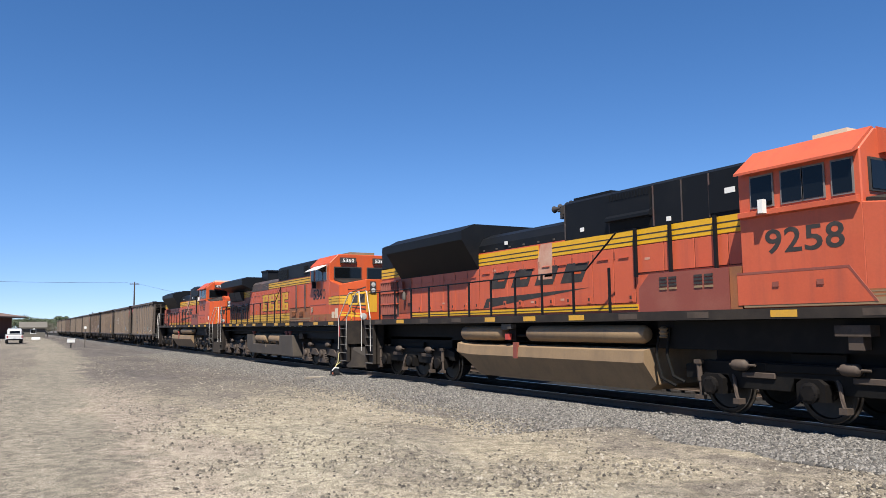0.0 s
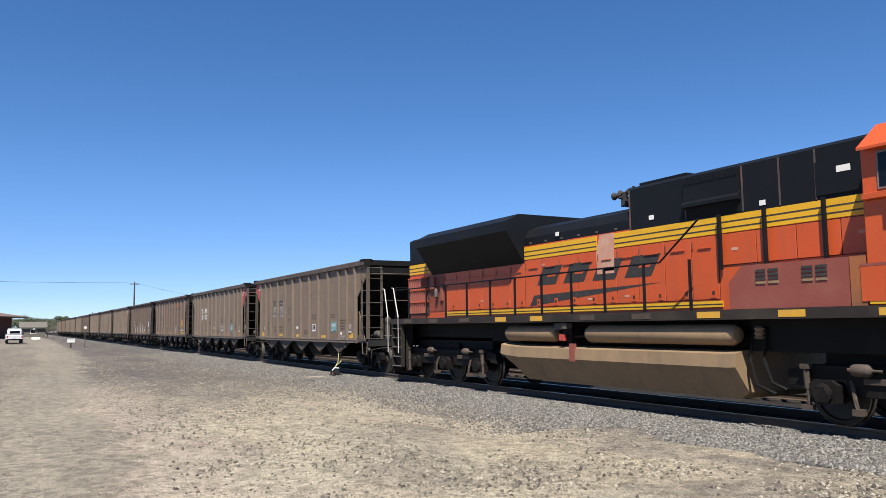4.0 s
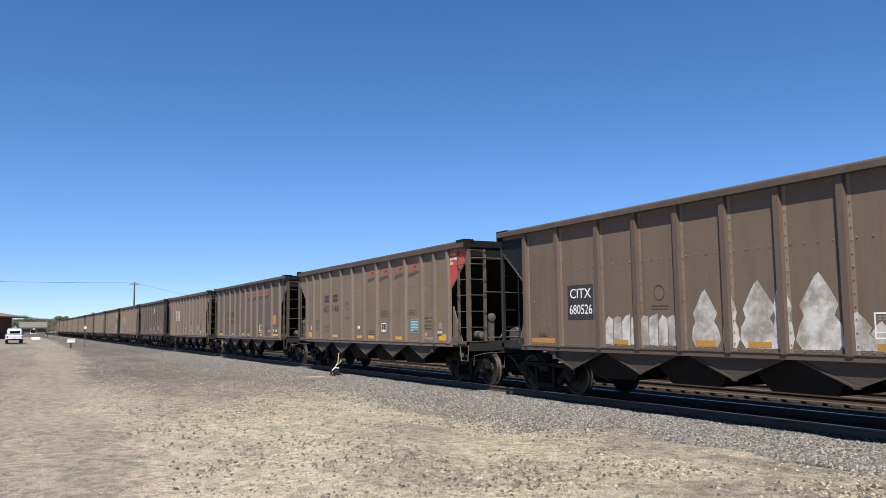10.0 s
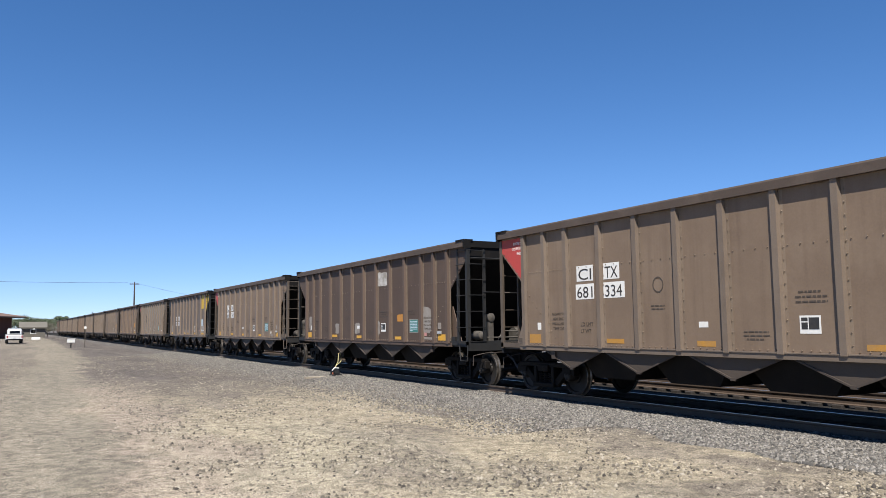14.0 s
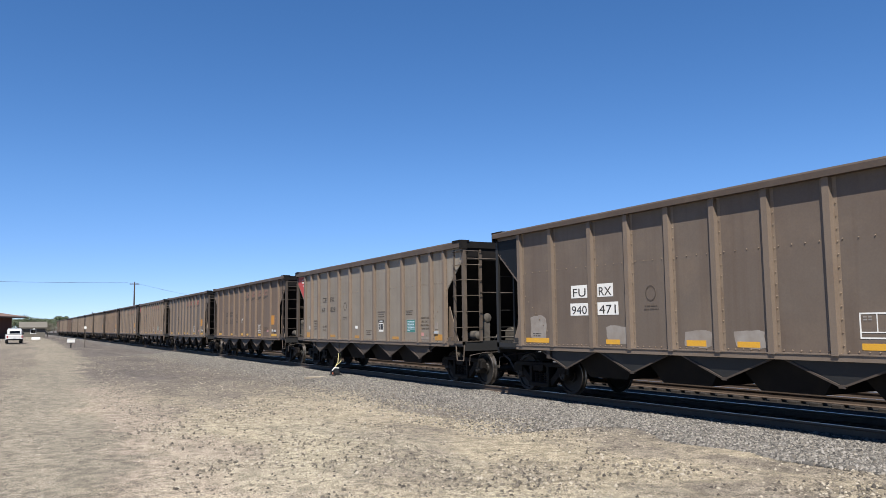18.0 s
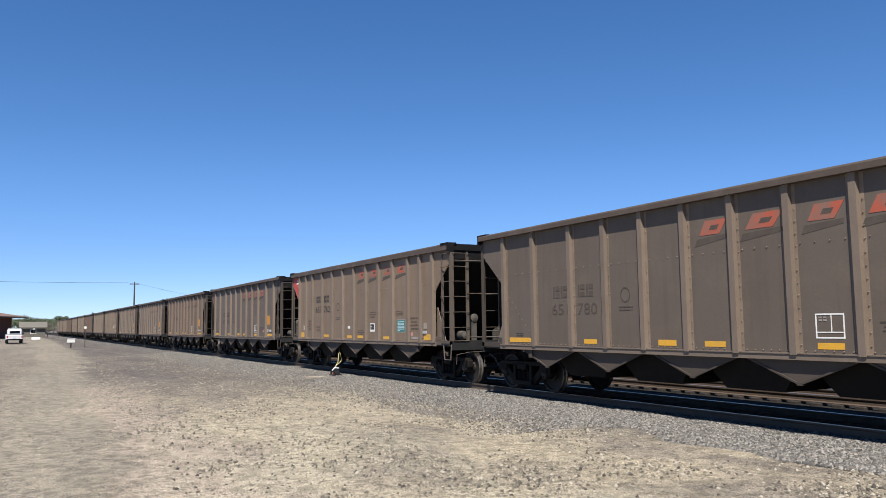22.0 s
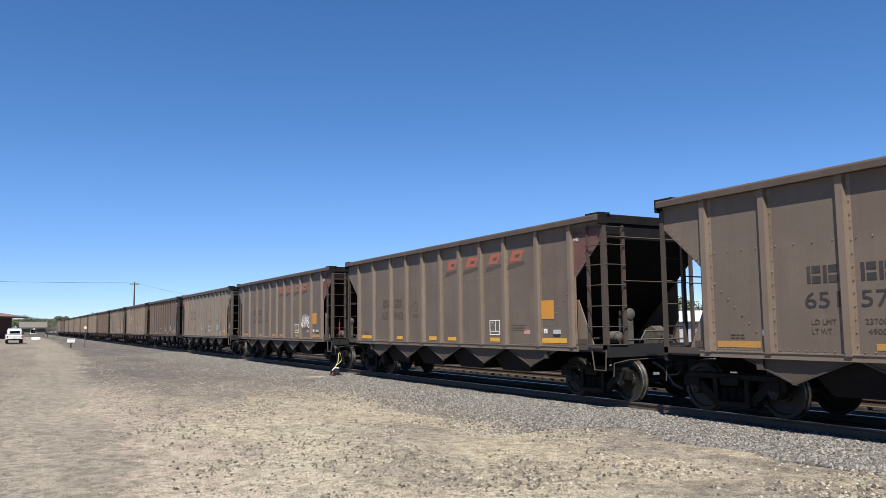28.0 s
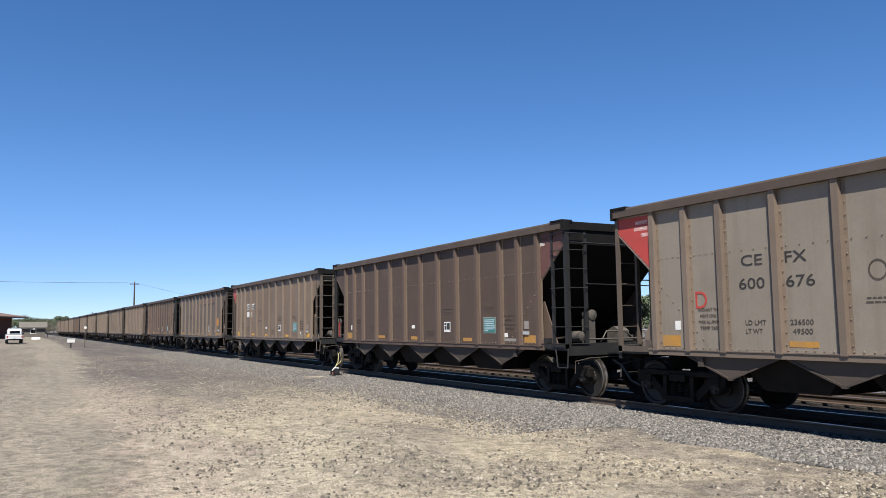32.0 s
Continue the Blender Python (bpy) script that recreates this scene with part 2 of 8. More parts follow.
def lettering(text, size, mat, width=None, thick=0.003, bold=0.02):
    """A mesh of flat letters in the x-z plane, read from -y, origin at their lower left."""
    cu = bpy.data.curves.new("lettering", "FONT")
    cu.body, cu.size, cu.extrude, cu.resolution_u = text, size / 0.72, thick, 3
    cu.offset = bold * size
    ob = new("lettering", cu)
    me = bpy.data.meshes.new_from_object(ob)
    bpy.data.objects.remove(ob)
    bpy.data.curves.remove(cu)
    co = np.empty(len(me.vertices) * 3)
    me.vertices.foreach_get("co", co)
    co = co.reshape(-1, 3)
    co[:, 0] -= co[:, 0].min()
    if width:
        co[:, 0] *= width / co[:, 0].max()
    me.vertices.foreach_set("co", np.stack([co[:, 0], -co[:, 2], co[:, 1]], 1).ravel())
    me.materials.clear()
    me.materials.append(mat)
    return me


# ---- the railway line ----
TRACK_Y = 12.643         # middle of the track
RAIL_TOP = 0.17
CURVE_X, CURVE_R = -226.0, 690.0


def on_track(u):
    """Pose of a vehicle whose middle is u metres along the line; x = u on the straight, the curve lies beyond."""
    if u > CURVE_X:
        return pose(u, TRACK_Y, 0)
    a = (CURVE_X - u) / CURVE_R
    return pose(CURVE_X - CURVE_R * math.sin(a), TRACK_Y + CURVE_R * (1 - math.cos(a)), 0, 0, 0, -math.degrees(a))


# ---- ground ----
def ground_height(x, y):
    """Yard level, rising a little to the ballast under the rails."""
    k = np.clip((y - 9.2) / 2.2, 0, 1)
    rise = 1.18 * k * k * (3 - 2 * k) * np.clip((12.05 - y) / 0.15, 0.4, 1)
    far = np.clip((y - 22.0) / 8.0, 0, 1) * np.clip((x + 120.0) / 40.0, 0, 1)
    west, side = np.clip((-x - 55.0) / 65.0, 0, 1), np.clip((9.0 - y) / 5.0, 0, 1)
    return -0.12 + 0.10 * rise - 0.3 * far * far * (3 - 2 * far) + 0.6 * west * west * (3 - 2 * west) * side * side * (3 - 2 * side)


def build_ground():
    xs = np.concatenate([[-4000, -2500, -1500, -900, -600, -420], np.arange(-320, -60, 8.0), np.arange(-60, -24, 1.0), np.arange(-24, 4, 0.28), np.arange(4, 30, 2.5), [40, 80, 200, 600, 1500, 4000]])
    ys = np.concatenate([[-4000, -1500, -600, -250, -120, -60, -30, -15, -8], np.arange(-4, 13.0, 0.28), np.arange(13, 34, 1.0), [37, 45, 70, 120, 220, 500, 1200, 4000]])
    gx, gy = np.meshgrid(xs, ys)
    gz = ground_height(gx, gy)
    rough = np.array([noise.noise((a * 0.5, b * 0.5, 0)) * 0.035 + noise.noise((a * 1.7, b * 1.7, 3)) * 0.018 for a, b in zip(gx.ravel(), gy.ravel())]).reshape(gx.shape)
    near = np.clip(1 - np.hypot(gx, gy) / 90, 0, 1)
    gz = gz + rough * near * (gy < 11.2)
    n, m = len(xs), len(ys)
    idx = np.arange(n * m).reshape(m, n)
    quads = np.stack([idx[:-1, :-1], idx[:-1, 1:], idx[1:, 1:], idx[1:, :-1]], -1).reshape(-1, 4)
    me = bpy.data.meshes.new("ground")
    me.from_pydata(np.stack([gx, gy, gz], -1).reshape(-1, 3).tolist(), [], quads.tolist())
    for p in me.polygons:
        p.use_smooth = True
    me.materials.append(ground_material())
    return tagged(new("ground", me), "dusty tan dirt and grey gravel yard beside the track", "ground", kind="structure")


def ground_material():
    m = bpy.data.materials.new("gravel_yard")
    m.use_nodes = True
    nt = m.node_tree
    bs = nt.nodes["Principled BSDF"]
    bs.inputs["Roughness"].default_value = 0.95
    bs.inputs["Specular IOR Level"].default_value = 0.15
    co = nt.nodes.new("ShaderNodeTexCoord").outputs["Object"]

    def tex(scale, detail=5.0, stretch=None, seed=0.0):
        vec = co
        mp = nt.nodes.new("ShaderNodeMapping")
        mp.inputs["Location"].default_value = (seed, seed * 0.7, 0)
        if stretch:
            mp.inputs["Scale"].default_value = stretch
        nt.links.new(vec, mp.inputs[0])
        n = nt.nodes.new("ShaderNodeTexNoise")
        n.inputs["Scale"].default_value, n.inputs["Detail"].default_value, n.inputs["Roughness"].default_value = scale, detail, 0.62
        nt.links.new(mp.outputs[0], n.inputs["Vector"])
        return n.outputs["Fac"]

    def rng(v, a, b, c=0.0, d=1.0):
        n = nt.nodes.new("ShaderNodeMapRange")
        n.interpolation_type = "SMOOTHSTEP"
        for i, q in zip((1, 2, 3, 4), (a, b, c, d)):
            n.inputs[i].default_value = q
        nt.links.new(v, n.inputs[0])
        return n.outputs[0]

    def math_op(op, a, b):
        n = nt.nodes.new("ShaderNodeMath")
        n.operation = op
        for s, v in zip(n.inputs, (a, b)):
            if isinstance(v, (int, float)):
                s.default_value = v
            else:
                nt.links.new(v, s)
        return n.outputs[0]

    def mix(a, b, fac, kind="MIX"):
        n = nt.nodes.new("ShaderNodeMix")
        n.data_type, n.blend_type = "RGBA", kind
        for s, v in ((n.inputs[0], fac), (n.inputs[6], a), (n.inputs[7], b)):
            if isinstance(v, tuple):
                s.default_value = v
            elif isinstance(v, (int, float)):
                s.default_value = v
            else:
                nt.links.new(v, s)
        return n.outputs[2]

    sep = nt.nodes.new("ShaderNodeSeparateXYZ")
    nt.links.new(co, sep.inputs[0])
    x, y = sep.outputs[0], sep.outputs[1]
    # edges of the patches wander with noise
    wob = math_op("MULTIPLY", math_op("SUBTRACT", tex(0.22, 4.0), 0.5), 3.6)
    wob2 = math_op("MULTIPLY", math_op("SUBTRACT", tex(0.9, 4.0, None, 3.0), 0.5), 1.6)
    yw = math_op("ADD", math_op("ADD", y, wob), wob2)
    yw2 = math_op("ADD", y, math_op("MULTIPLY", math_op("SUBTRACT", tex(1.7, 4.0, None, 6.0), 0.5), 0.5))
    xw = math_op("ADD", x, math_op("MULTIPLY", wob, 4.0))
    # the wheel road drifts towards the track as it runs off; side: metres from its middle
    side = math_op("SUBTRACT", yw, math_op("ADD", 0.4, math_op("MULTIPLY", rng(x, -11.0, -70.0), 3.0)))
    grey_dirt = mix((0.126, 0.110, 0.095, 1), (0.183, 0.160, 0.133, 1), rng(tex(0.45, 6.0, (0.420, 0.910, 0.700), 9.0), 0.38, 0.64))
    tan = mix((0.261, 0.229, 0.173, 1), (0.221, 0.191, 0.147, 1), rng(tex(0.9, 6.0, (0.700, 1.540, 0.700), 9.0), 0.42, 0.66))
    tan = mix(tan, (0.306, 0.276, 0.213, 1), rng(tex(2.6, 5.0, None, 2.0), 0.55, 0.75, 0, 0.6))
    road = mix((0.167, 0.150, 0.123, 1), (0.211, 0.187, 0.153, 1), rng(tex(0.35, 5.0, (0.175, 1.260, 0.700), 4.0), 0.4, 0.65))
    gravel = mix((0.078, 0.069, 0.066, 1), (0.112, 0.098, 0.090, 1), rng(tex(0.5, 5.0, (0.280, 0.980, 0.700), 14.0), 0.4, 0.65))
    ballast = mix((0.078, 0.073, 0.074, 1), (0.118, 0.111, 0.110, 1), rng(tex(1.1, 5.0, None, 7.0), 0.4, 0.65))
    # drifts of fine tan dirt between the pebbles
    patch = math_op("MULTIPLY", rng(tex(0.30, 6.0, (0.55, 1.2, 1.0), 5.0), 0.40, 0.56), rng(xw, -32, -18))
    base = mix(grey_dirt, tan, math_op("MULTIPLY", patch, rng(yw, 10.8, 8.6, 0.0, 0.95)))
    base = mix(base, gravel, math_op("MULTIPLY", rng(xw, -20, -36), rng(side, 0.6, 2.2)))
    base = mix(base, (0.257, 0.216, 0.181, 1), math_op("MULTIPLY", math_op("MULTIPLY", rng(side, 0.9, 1.7), rng(side, 3.6, 2.3)), rng(xw, -38, -22, 0.0, 0.75)))
    base = mix(base, road, math_op("MULTIPLY", math_op("MULTIPLY", rng(side, -1.9, -1.0), rng(side, 1.5, 0.8)), 0.9))
    base = mix(base, ballast, rng(yw, 9.4, 10.6))
    near = math_op("MULTIPLY", math_op("MULTIPLY", rng(yw, 1.6, 2.8), rng(yw, 7.4, 5.2)), rng(xw, -19, -12, 0.0, 0.55))
    base = mix(base, (0.318, 0.290, 0.221, 1), math_op("MULTIPLY", near, rng(tex(0.55, 6.0, (0.6, 1.3, 1.0), 8.0), 0.36, 0.58)))
    # single stones as light and dark specks
    vor = nt.nodes.new("ShaderNodeTexVoronoi")
    vor.inputs["Scale"].default_value = 17.0
    nt.links.new(co, vor.inputs["Vector"])
    speck = nt.nodes.new("ShaderNodeSeparateColor")
    nt.links.new(vor.outputs["Color"], speck.inputs[0])
    stone = rng(vor.outputs["Distance"], 0.45, 0.2)
    amount = math_op("MULTIPLY", stone, rng(tex(1.4, 4.0, None, 1.0), 0.35, 0.6))
    base = mix(base, (0.084, 0.073, 0.063, 1), math_op("MULTIPLY", amount, rng(speck.outputs[0], 0.5, 0.85, 0, 0.75)))
    base = mix(base, (0.330, 0.300, 0.258, 1), math_op("MULTIPLY", amount, rng(speck.outputs[1], 0.5, 0.85, 0, 0.8)))
    # coal-dusted main track, with the train's shade painted near-black on the ground behind
    shaded_bed = math_op("MULTIPLY", rng(yw2, 11.78, 12.0), rng(yw2, 20.5, 19.5))
    base = mix(base, (0.015, 0.014, 0.013, 1), math_op("MULTIPLY", shaded_bed, 0.95))
    mott = tex(5.5, 6.0, None, 12.0)
    base = mix(base, mix((0.66, 0.65, 0.64, 1), (1.16, 1.15, 1.13, 1), rng(mott, 0.34, 0.62)), 1.0, "MULTIPLY")
    fine = tex(55.0, 3.0)
    base = mix(base, mix((0.30, 0.30, 0.30, 1), (1.62, 1.62, 1.59, 1), rng(fine, 0.34, 0.66)), 1.0, "MULTIPLY")
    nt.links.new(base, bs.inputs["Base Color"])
    b = nt.nodes.new("ShaderNodeBump")
    b.inputs["Strength"].default_value, b.inputs["Distance"].default_value = 0.9, 0.03
    nt.links.new(math_op("ADD", math_op("MULTIPLY", amount, 0.6), math_op("ADD", tex(9.0, 5.0), math_op("MULTIPLY", fine, 0.5))), b.inputs["Height"])
    nt.links.new(b.outputs[0], bs.inputs["Normal"])
    return m


def scatter(name, label, category, mat, rows):
    """Many broken stones in one mesh. rows: x, y, size."""
    rng = np.random.default_rng(5)
    shape = np.array([(1, 0, -0.3), (-0.4, 0.85, -0.35), (-0.5, -0.8, -0.3), (0.25, 0.1, 0.75), (-0.45, 0.0, 0.55), (0.45, -0.7, 0.25)])
    faces = np.array([(0, 1, 3), (1, 4, 3), (1, 2, 4), (2, 5, 4), (4, 5, 3), (5, 0, 3), (2, 0, 5)])
    n = len(rows)
    a = rng.uniform(0, 2 * math.pi, n)
    sx, sz = rows[:, 2] * rng.uniform(0.7, 1.3, n), rows[:, 2] * rng.uniform(0.5, 1.1, n)
    jit = rng.uniform(0.75, 1.25, (n, 6, 3))
    p = shape[None] * jit
    vx = (p[..., 0] * np.cos(a)[:, None] - p[..., 1] * np.sin(a)[:, None]) * sx[:, None] + rows[:, 0][:, None]
    vy = (p[..., 0] * np.sin(a)[:, None] + p[..., 1] * np.cos(a)[:, None]) * rows[:, 2][:, None] + rows[:, 1][:, None]
    vz = p[..., 2] * sz[:, None] + (ground_height(rows[:, 0], rows[:, 1]) + 0.012)[:, None]
    v = np.stack([vx, vy, vz], -1).reshape(-1, 3)
    f = (faces[None] + (np.arange(n) * 6)[:, None, None]).reshape(-1, 3)
    me = bpy.data.meshes.new(name)
    me.vertices.add(len(v))
    me.vertices.foreach_set("co", v.ravel())
    me.loops.add(f.size)
    me.loops.foreach_set("vertex_index", f.ravel().astype(np.int32))
    me.polygons.add(len(f))
    me.polygons.foreach_set("loop_start", np.arange(0, f.size, 3, dtype=np.int32))
    me.update(calc_edges=True)
    me.validate()
    me.materials.append(mat)
    return tagged(new(name, me), label, category, kind="stuff")


def island_material(name, colours, rough=0.9):
    m = bpy.data.materials.new(name)
    m.use_nodes = True
    nt = m.node_tree
    bs = nt.nodes["Principled BSDF"]
    bs.inputs["Roughness"].default_value = rough
    bs.inputs["Specular IOR Level"].default_value = 0.2
    geo = nt.nodes.new("ShaderNodeNewGeometry")
    cr = nt.nodes.new("ShaderNodeValToRGB")
    cr.color_ramp.interpolation = "CONSTANT"
    while len(cr.color_ramp.elements) < len(colours):
        cr.color_ramp.elements.new(0.5)
    for i, c in enumerate(colours):
        cr.color_ramp.elements[i].position = i / len(colours)
        cr.color_ramp.elements[i].color = (*c, 1)
    nt.links.new(geo.outputs["Random Per Island"], cr.inputs[0])
    nt.links.new(cr.outputs[0], bs.inputs["Base Color"])
    return m


def build_stones():
    rng = np.random.default_rng(3)
    grey = island_material("crushed_basalt", [(0.112, 0.106, 0.099), (0.056, 0.054, 0.051), (0.146, 0.138, 0.127), (0.078, 0.074, 0.070), (0.202, 0.190, 0.177), (0.118, 0.109, 0.098), (0.036, 0.034, 0.033), (0.095, 0.086, 0.075), (0.168, 0.154, 0.136), (0.067, 0.063, 0.059)])
    tan = island_material("dusty_pebbles", [(0.200, 0.176, 0.140), (0.120, 0.105, 0.086), (0.070, 0.062, 0.052), (0.290, 0.260, 0.212), (0.095, 0.083, 0.070), (0.046, 0.041, 0.036), (0.160, 0.141, 0.114)])
    n = 70000
    x = -4.5 - 13 * rng.random(n) ** 1.2
    y = 11.84 - 2.5 * rng.random(n) ** 1.15
    edge = np.array([noise.noise((a * 0.5, 0, 11)) for a in x])
    keep = y > 9.75 + 1.1 * edge
    coarse = np.stack([x, y, 0.018 + 0.030 * rng.random(n) ** 1.4], 1)[keep]
    n = 90000
    x = -12.0 - 52 * rng.random(n) ** 1.5
    y = 11.84 - np.abs(rng.normal(0, 1, n)) * 1.5
    fine = np.stack([x, y, 0.012 + 0.026 * rng.random(n) ** 1.8], 1)[y > 7.2]
    scatter("ballast_stones", "grey crushed ballast stones along the rail", "gravel", grey, np.concatenate([coarse, fine]))
    n = 150000
    x = -5.5 - 55 * rng.random(n) ** 1.6
    y = rng.uniform(-4, 11.0, n)
    patch = np.array([noise.noise((a * 0.28, b * 0.5, 7)) + 0.6 * noise.noise((a * 0.9, b * 1.4, 2)) for a, b in zip(x, y)])
    side = y - 0.4 - 3.0 * np.clip((-x - 11) / 59, 0, 1)
    on_road = np.clip(1.6 - np.abs(side - 0.1), 0, 1)
    keep = patch + rng.normal(0, 0.28, n) - 0.75 * on_road > 0.02
    scatter("loose_pebbles", "small tan and grey pebbles on the dirt", "gravel", tan, np.stack([x, y, 0.006 + 0.032 * rng.random(n) ** 3.2], 1)[keep])


def build_track(name, y0, label, near_ties):
    """Two rails with their ties; the far end follows the curve."""
    line = thing(name, label, "railway track", kind="structure")
    us = [60, 20, 0] + list(range(-10, -230, -20)) + list(range(-230, -420, -10))
    spots = [on_track(u) for u in us]
    profile = [(-0.07, 0.0), (0.07, 0.0), (0.07, 0.012), (0.015, 0.03), (0.012, 0.12), (0.036, 0.135), (0.036, 0.166), (-0.036, 0.166), (-0.036, 0.135), (-0.012, 0.12), (-0.015, 0.03), (-0.07, 0.012)]
    head = [(-0.03, 0.1665), (0.03, 0.1665), (0.03, 0.1705), (-0.03, 0.1705)]
    for side in (-0.755, 0.755):
        for nm, prof, mat in (("rail", profile, M["rail"]), ("rail_head", head, M["rail_top"])):
            s = Shape()
            vs = [m @ Vector((0, side + y0 - TRACK_Y + p[0], p[1])) for m in spots for p in prof]
            k = len(prof)
            s.add(vs, [(i * k + j, i * k + (j + 1) % k, (i + 1) * k + (j + 1) % k, (i + 1) * k + j) for i in range(len(us) - 1) for j in range(k)])
            if nm == "rail":
                rail = part(nm, s, mat, line)
            else:
                part(nm, s, mat, rail, "polished running surface")
    tie = Shape().box(-0.115, 0.115, -0.95, 1.28, -0.16, 0.0).mesh("tie", M["tie"], bevel=0.01)
    rest = Shape()
    rnd = random.Random(4)
    for i in range(420):
        u = 4 - i * 0.54
        if i < near_ties:
            ob = part("tie", tie, None, line)
            ob.matrix_basis = pose(u + rnd.uniform(-0.02, 0.02), y0 + rnd.uniform(-0.03, 0.03), -0.005, 0, 0, rnd.uniform(-1, 1))
        else:
            rest.box(u - 0.115, u + 0.115, y0 - 0.95, y0 + 1.28, -0.16, -0.004)
    tagged(part("tie_row", rest, M["tie"], line), kind="stuff")
    return line


build_ground()
build_stones()
build_track("track_main", TRACK_Y, "brown steel rails on dark wooden ties under the train", 110)
build_track("track_siding", 17.1, "second pair of steel rails beyond the train", 90)


# ---- hopper cars ----
def wheelset_mesh(r, name):
    """Two flanged wheels on an axle, with bearing caps; the middle is the origin."""
    prof_near = [(0.09, -0.80), (0.16, -0.795), (0.17, -0.745), (r * 0.80, -0.765), (r * 0.84, -0.80), (r * 0.975, -0.80), (r, -0.79), (r * 1.0, -0.72), (r * 1.055, -0.70), (r * 1.055, -0.675), (r * 0.85, -0.665), (r * 0.8, -0.70), (0.17, -0.68), (0.1, -0.66)]
    s = Shape()
    s.turned(prof_near, (0, 0, 0), "y", 28)
    s.turned([(a, -b) for a, b in prof_near], (0, 0, 0), "y", 28)
    s.turned([(0.085, -0.7), (0.085, 0.7)], (0, 0, 0), "y", 10)
    for e in (-1, 1):
        s.turned([(0.11, e * 0.8), (0.125, e * 0.86), (0.125, e * 1.02), (0.10, e * 1.06)], (0, 0, 0), "y", 16)
        for k in range(3):
            a = k * 2 * math.pi / 3
            s.box(0.06 * math.cos(a) - 0.018, 0.06 * math.cos(a) + 0.018, min(e * 1.05, e * 1.085), max(e * 1.05, e * 1.085), 0.06 * math.sin(a) - 0.018, 0.06 * math.sin(a) + 0.018)
    me = s.mesh(name, M["wheel"], smooth=True)
    me.materials.append(M["tread_steel"])
    for p in me.polygons:
        c = [math.hypot(me.vertices[i].co.x, me.vertices[i].co.z) for i in p.vertices]
        if min(c) > r * 0.965 and abs(p.center.y) < 0.81:
            p.material_index = 1
    return me


WHEEL_R = 0.457


def truck_meshes():
    """The cast parts of a two-axle truck."""
    t = {}
    s = Shape()
    zb = 0.52 + RAIL_TOP
    s.box(-1.02, 1.02, -0.10, 0.10, zb + 0.13, zb + 0.235)
    for e in (-1, 1):
        s.prism([(e * 0.74, zb + 0.04), (e * 1.16, zb - 0.05), (e * 1.16, zb + 0.16), (e * 0.98, zb + 0.225), (e * 0.74, zb + 0.2)], "y", -0.08, 0.08)
        s.bar((e * 0.86, 0, zb + 0.10), (e * 0.40, 0, zb - 0.28), 0.17, 0.13, (0, 1, 0))
        s.box(min(e * 0.30, e * 0.41), max(e * 0.30, e * 0.41), -0.11, 0.11, zb - 0.30, zb + 0.14)
    s.box(-0.42, 0.42, -0.13, 0.13, zb - 0.36, zb - 0.26)
    t["frame"] = s.mesh("side_frame", M["steel_dark"], bevel=0.012)
    s = Shape()
    prof = []
    for k in range(13):
        prof += [(0.07 + 0.02 * (k % 2), zb - 0.28 + k * 0.022)]
    s.turned(prof, (0, 0, 0), "z", 12)
    t["spring"] = s.mesh("spring", M["steel_dark"], smooth=True)
    s = Shape()
    s.prism([(-0.2, zb + 0.02), (0.2, zb + 0.02), (0.22, zb + 0.17), (-0.22, zb + 0.17)], "y", -1.12, 1.12)
    s.turned([(0.2, zb + 0.17), (0.2, zb + 0.3)], (0, 0, 0), "z", 14)
    t["bolster"] = s.mesh("bolster", M["steel_dark"], bevel=0.01)
    s = Shape()
    for e in (1,):
        s.bar((0.42 * e, -0.68, zb - 0.12), (0.42 * e, 0.68, zb - 0.12), 0.09, 0.09)
        for f in (-1, 1):
            s.box(0.42 * e - 0.06 if e > 0 else 0.42 * e - 0.1, 0.42 * e + 0.1 if e > 0 else 0.42 * e + 0.06, 0.7 * f - 0.06, 0.7 * f + 0.06, zb - 0.28, zb + 0.08)
    t["brake_beam"] = s.mesh("brake_beam", M["rust"])
    s = Shape()
    s.prism([(-0.13, zb - 0.02), (0.13, zb - 0.02), (0.16, zb + 0.12), (-0.16, zb + 0.12)], "y", -0.1, 0.1)
    t["adapter"] = s.mesh("bearing_adapter", M["steel_dark"])
    t["wheelset"] = wheelset_mesh(WHEEL_R, "wheelset")
    return t


def add_truck(car, x, t, wheels):
    tr = part("truck", t["bolster"], None, car, "dusty black cast steel truck")
    tr.location.x = x
    for e in (-1, 1):
        fr = part("side_frame", t["frame"], None, tr)
        fr.location.y = 0.98 * e
    for dx in (-0.19, 0.0, 0.19):
        sp = part("spring", t["spring"], None, tr)
        sp.location = (dx, -0.98, 0)
    for e in (-1, 1):
        part("brake_beam", t["brake_beam"], None, tr).scale.x = e
    for dx in (-0.889, 0.889):
        ad = part("bearing_adapter", t["adapter"], None, tr)
        ad.location = (dx, -0.98, 0)
        w = part("wheelset", t["wheelset"], None, tr, "worn steel wheelset with bright treads")
        w.location = (dx, 0, WHEEL_R + RAIL_TOP)
        wheels.append(w)
    return tr


HALF = 7.37      # half the body's length
WID = 1.56       # half the body's width over the side sheets
SILL0, SILL1, TOP0, TOP1 = 1.20, 1.31, 3.86, 4.04


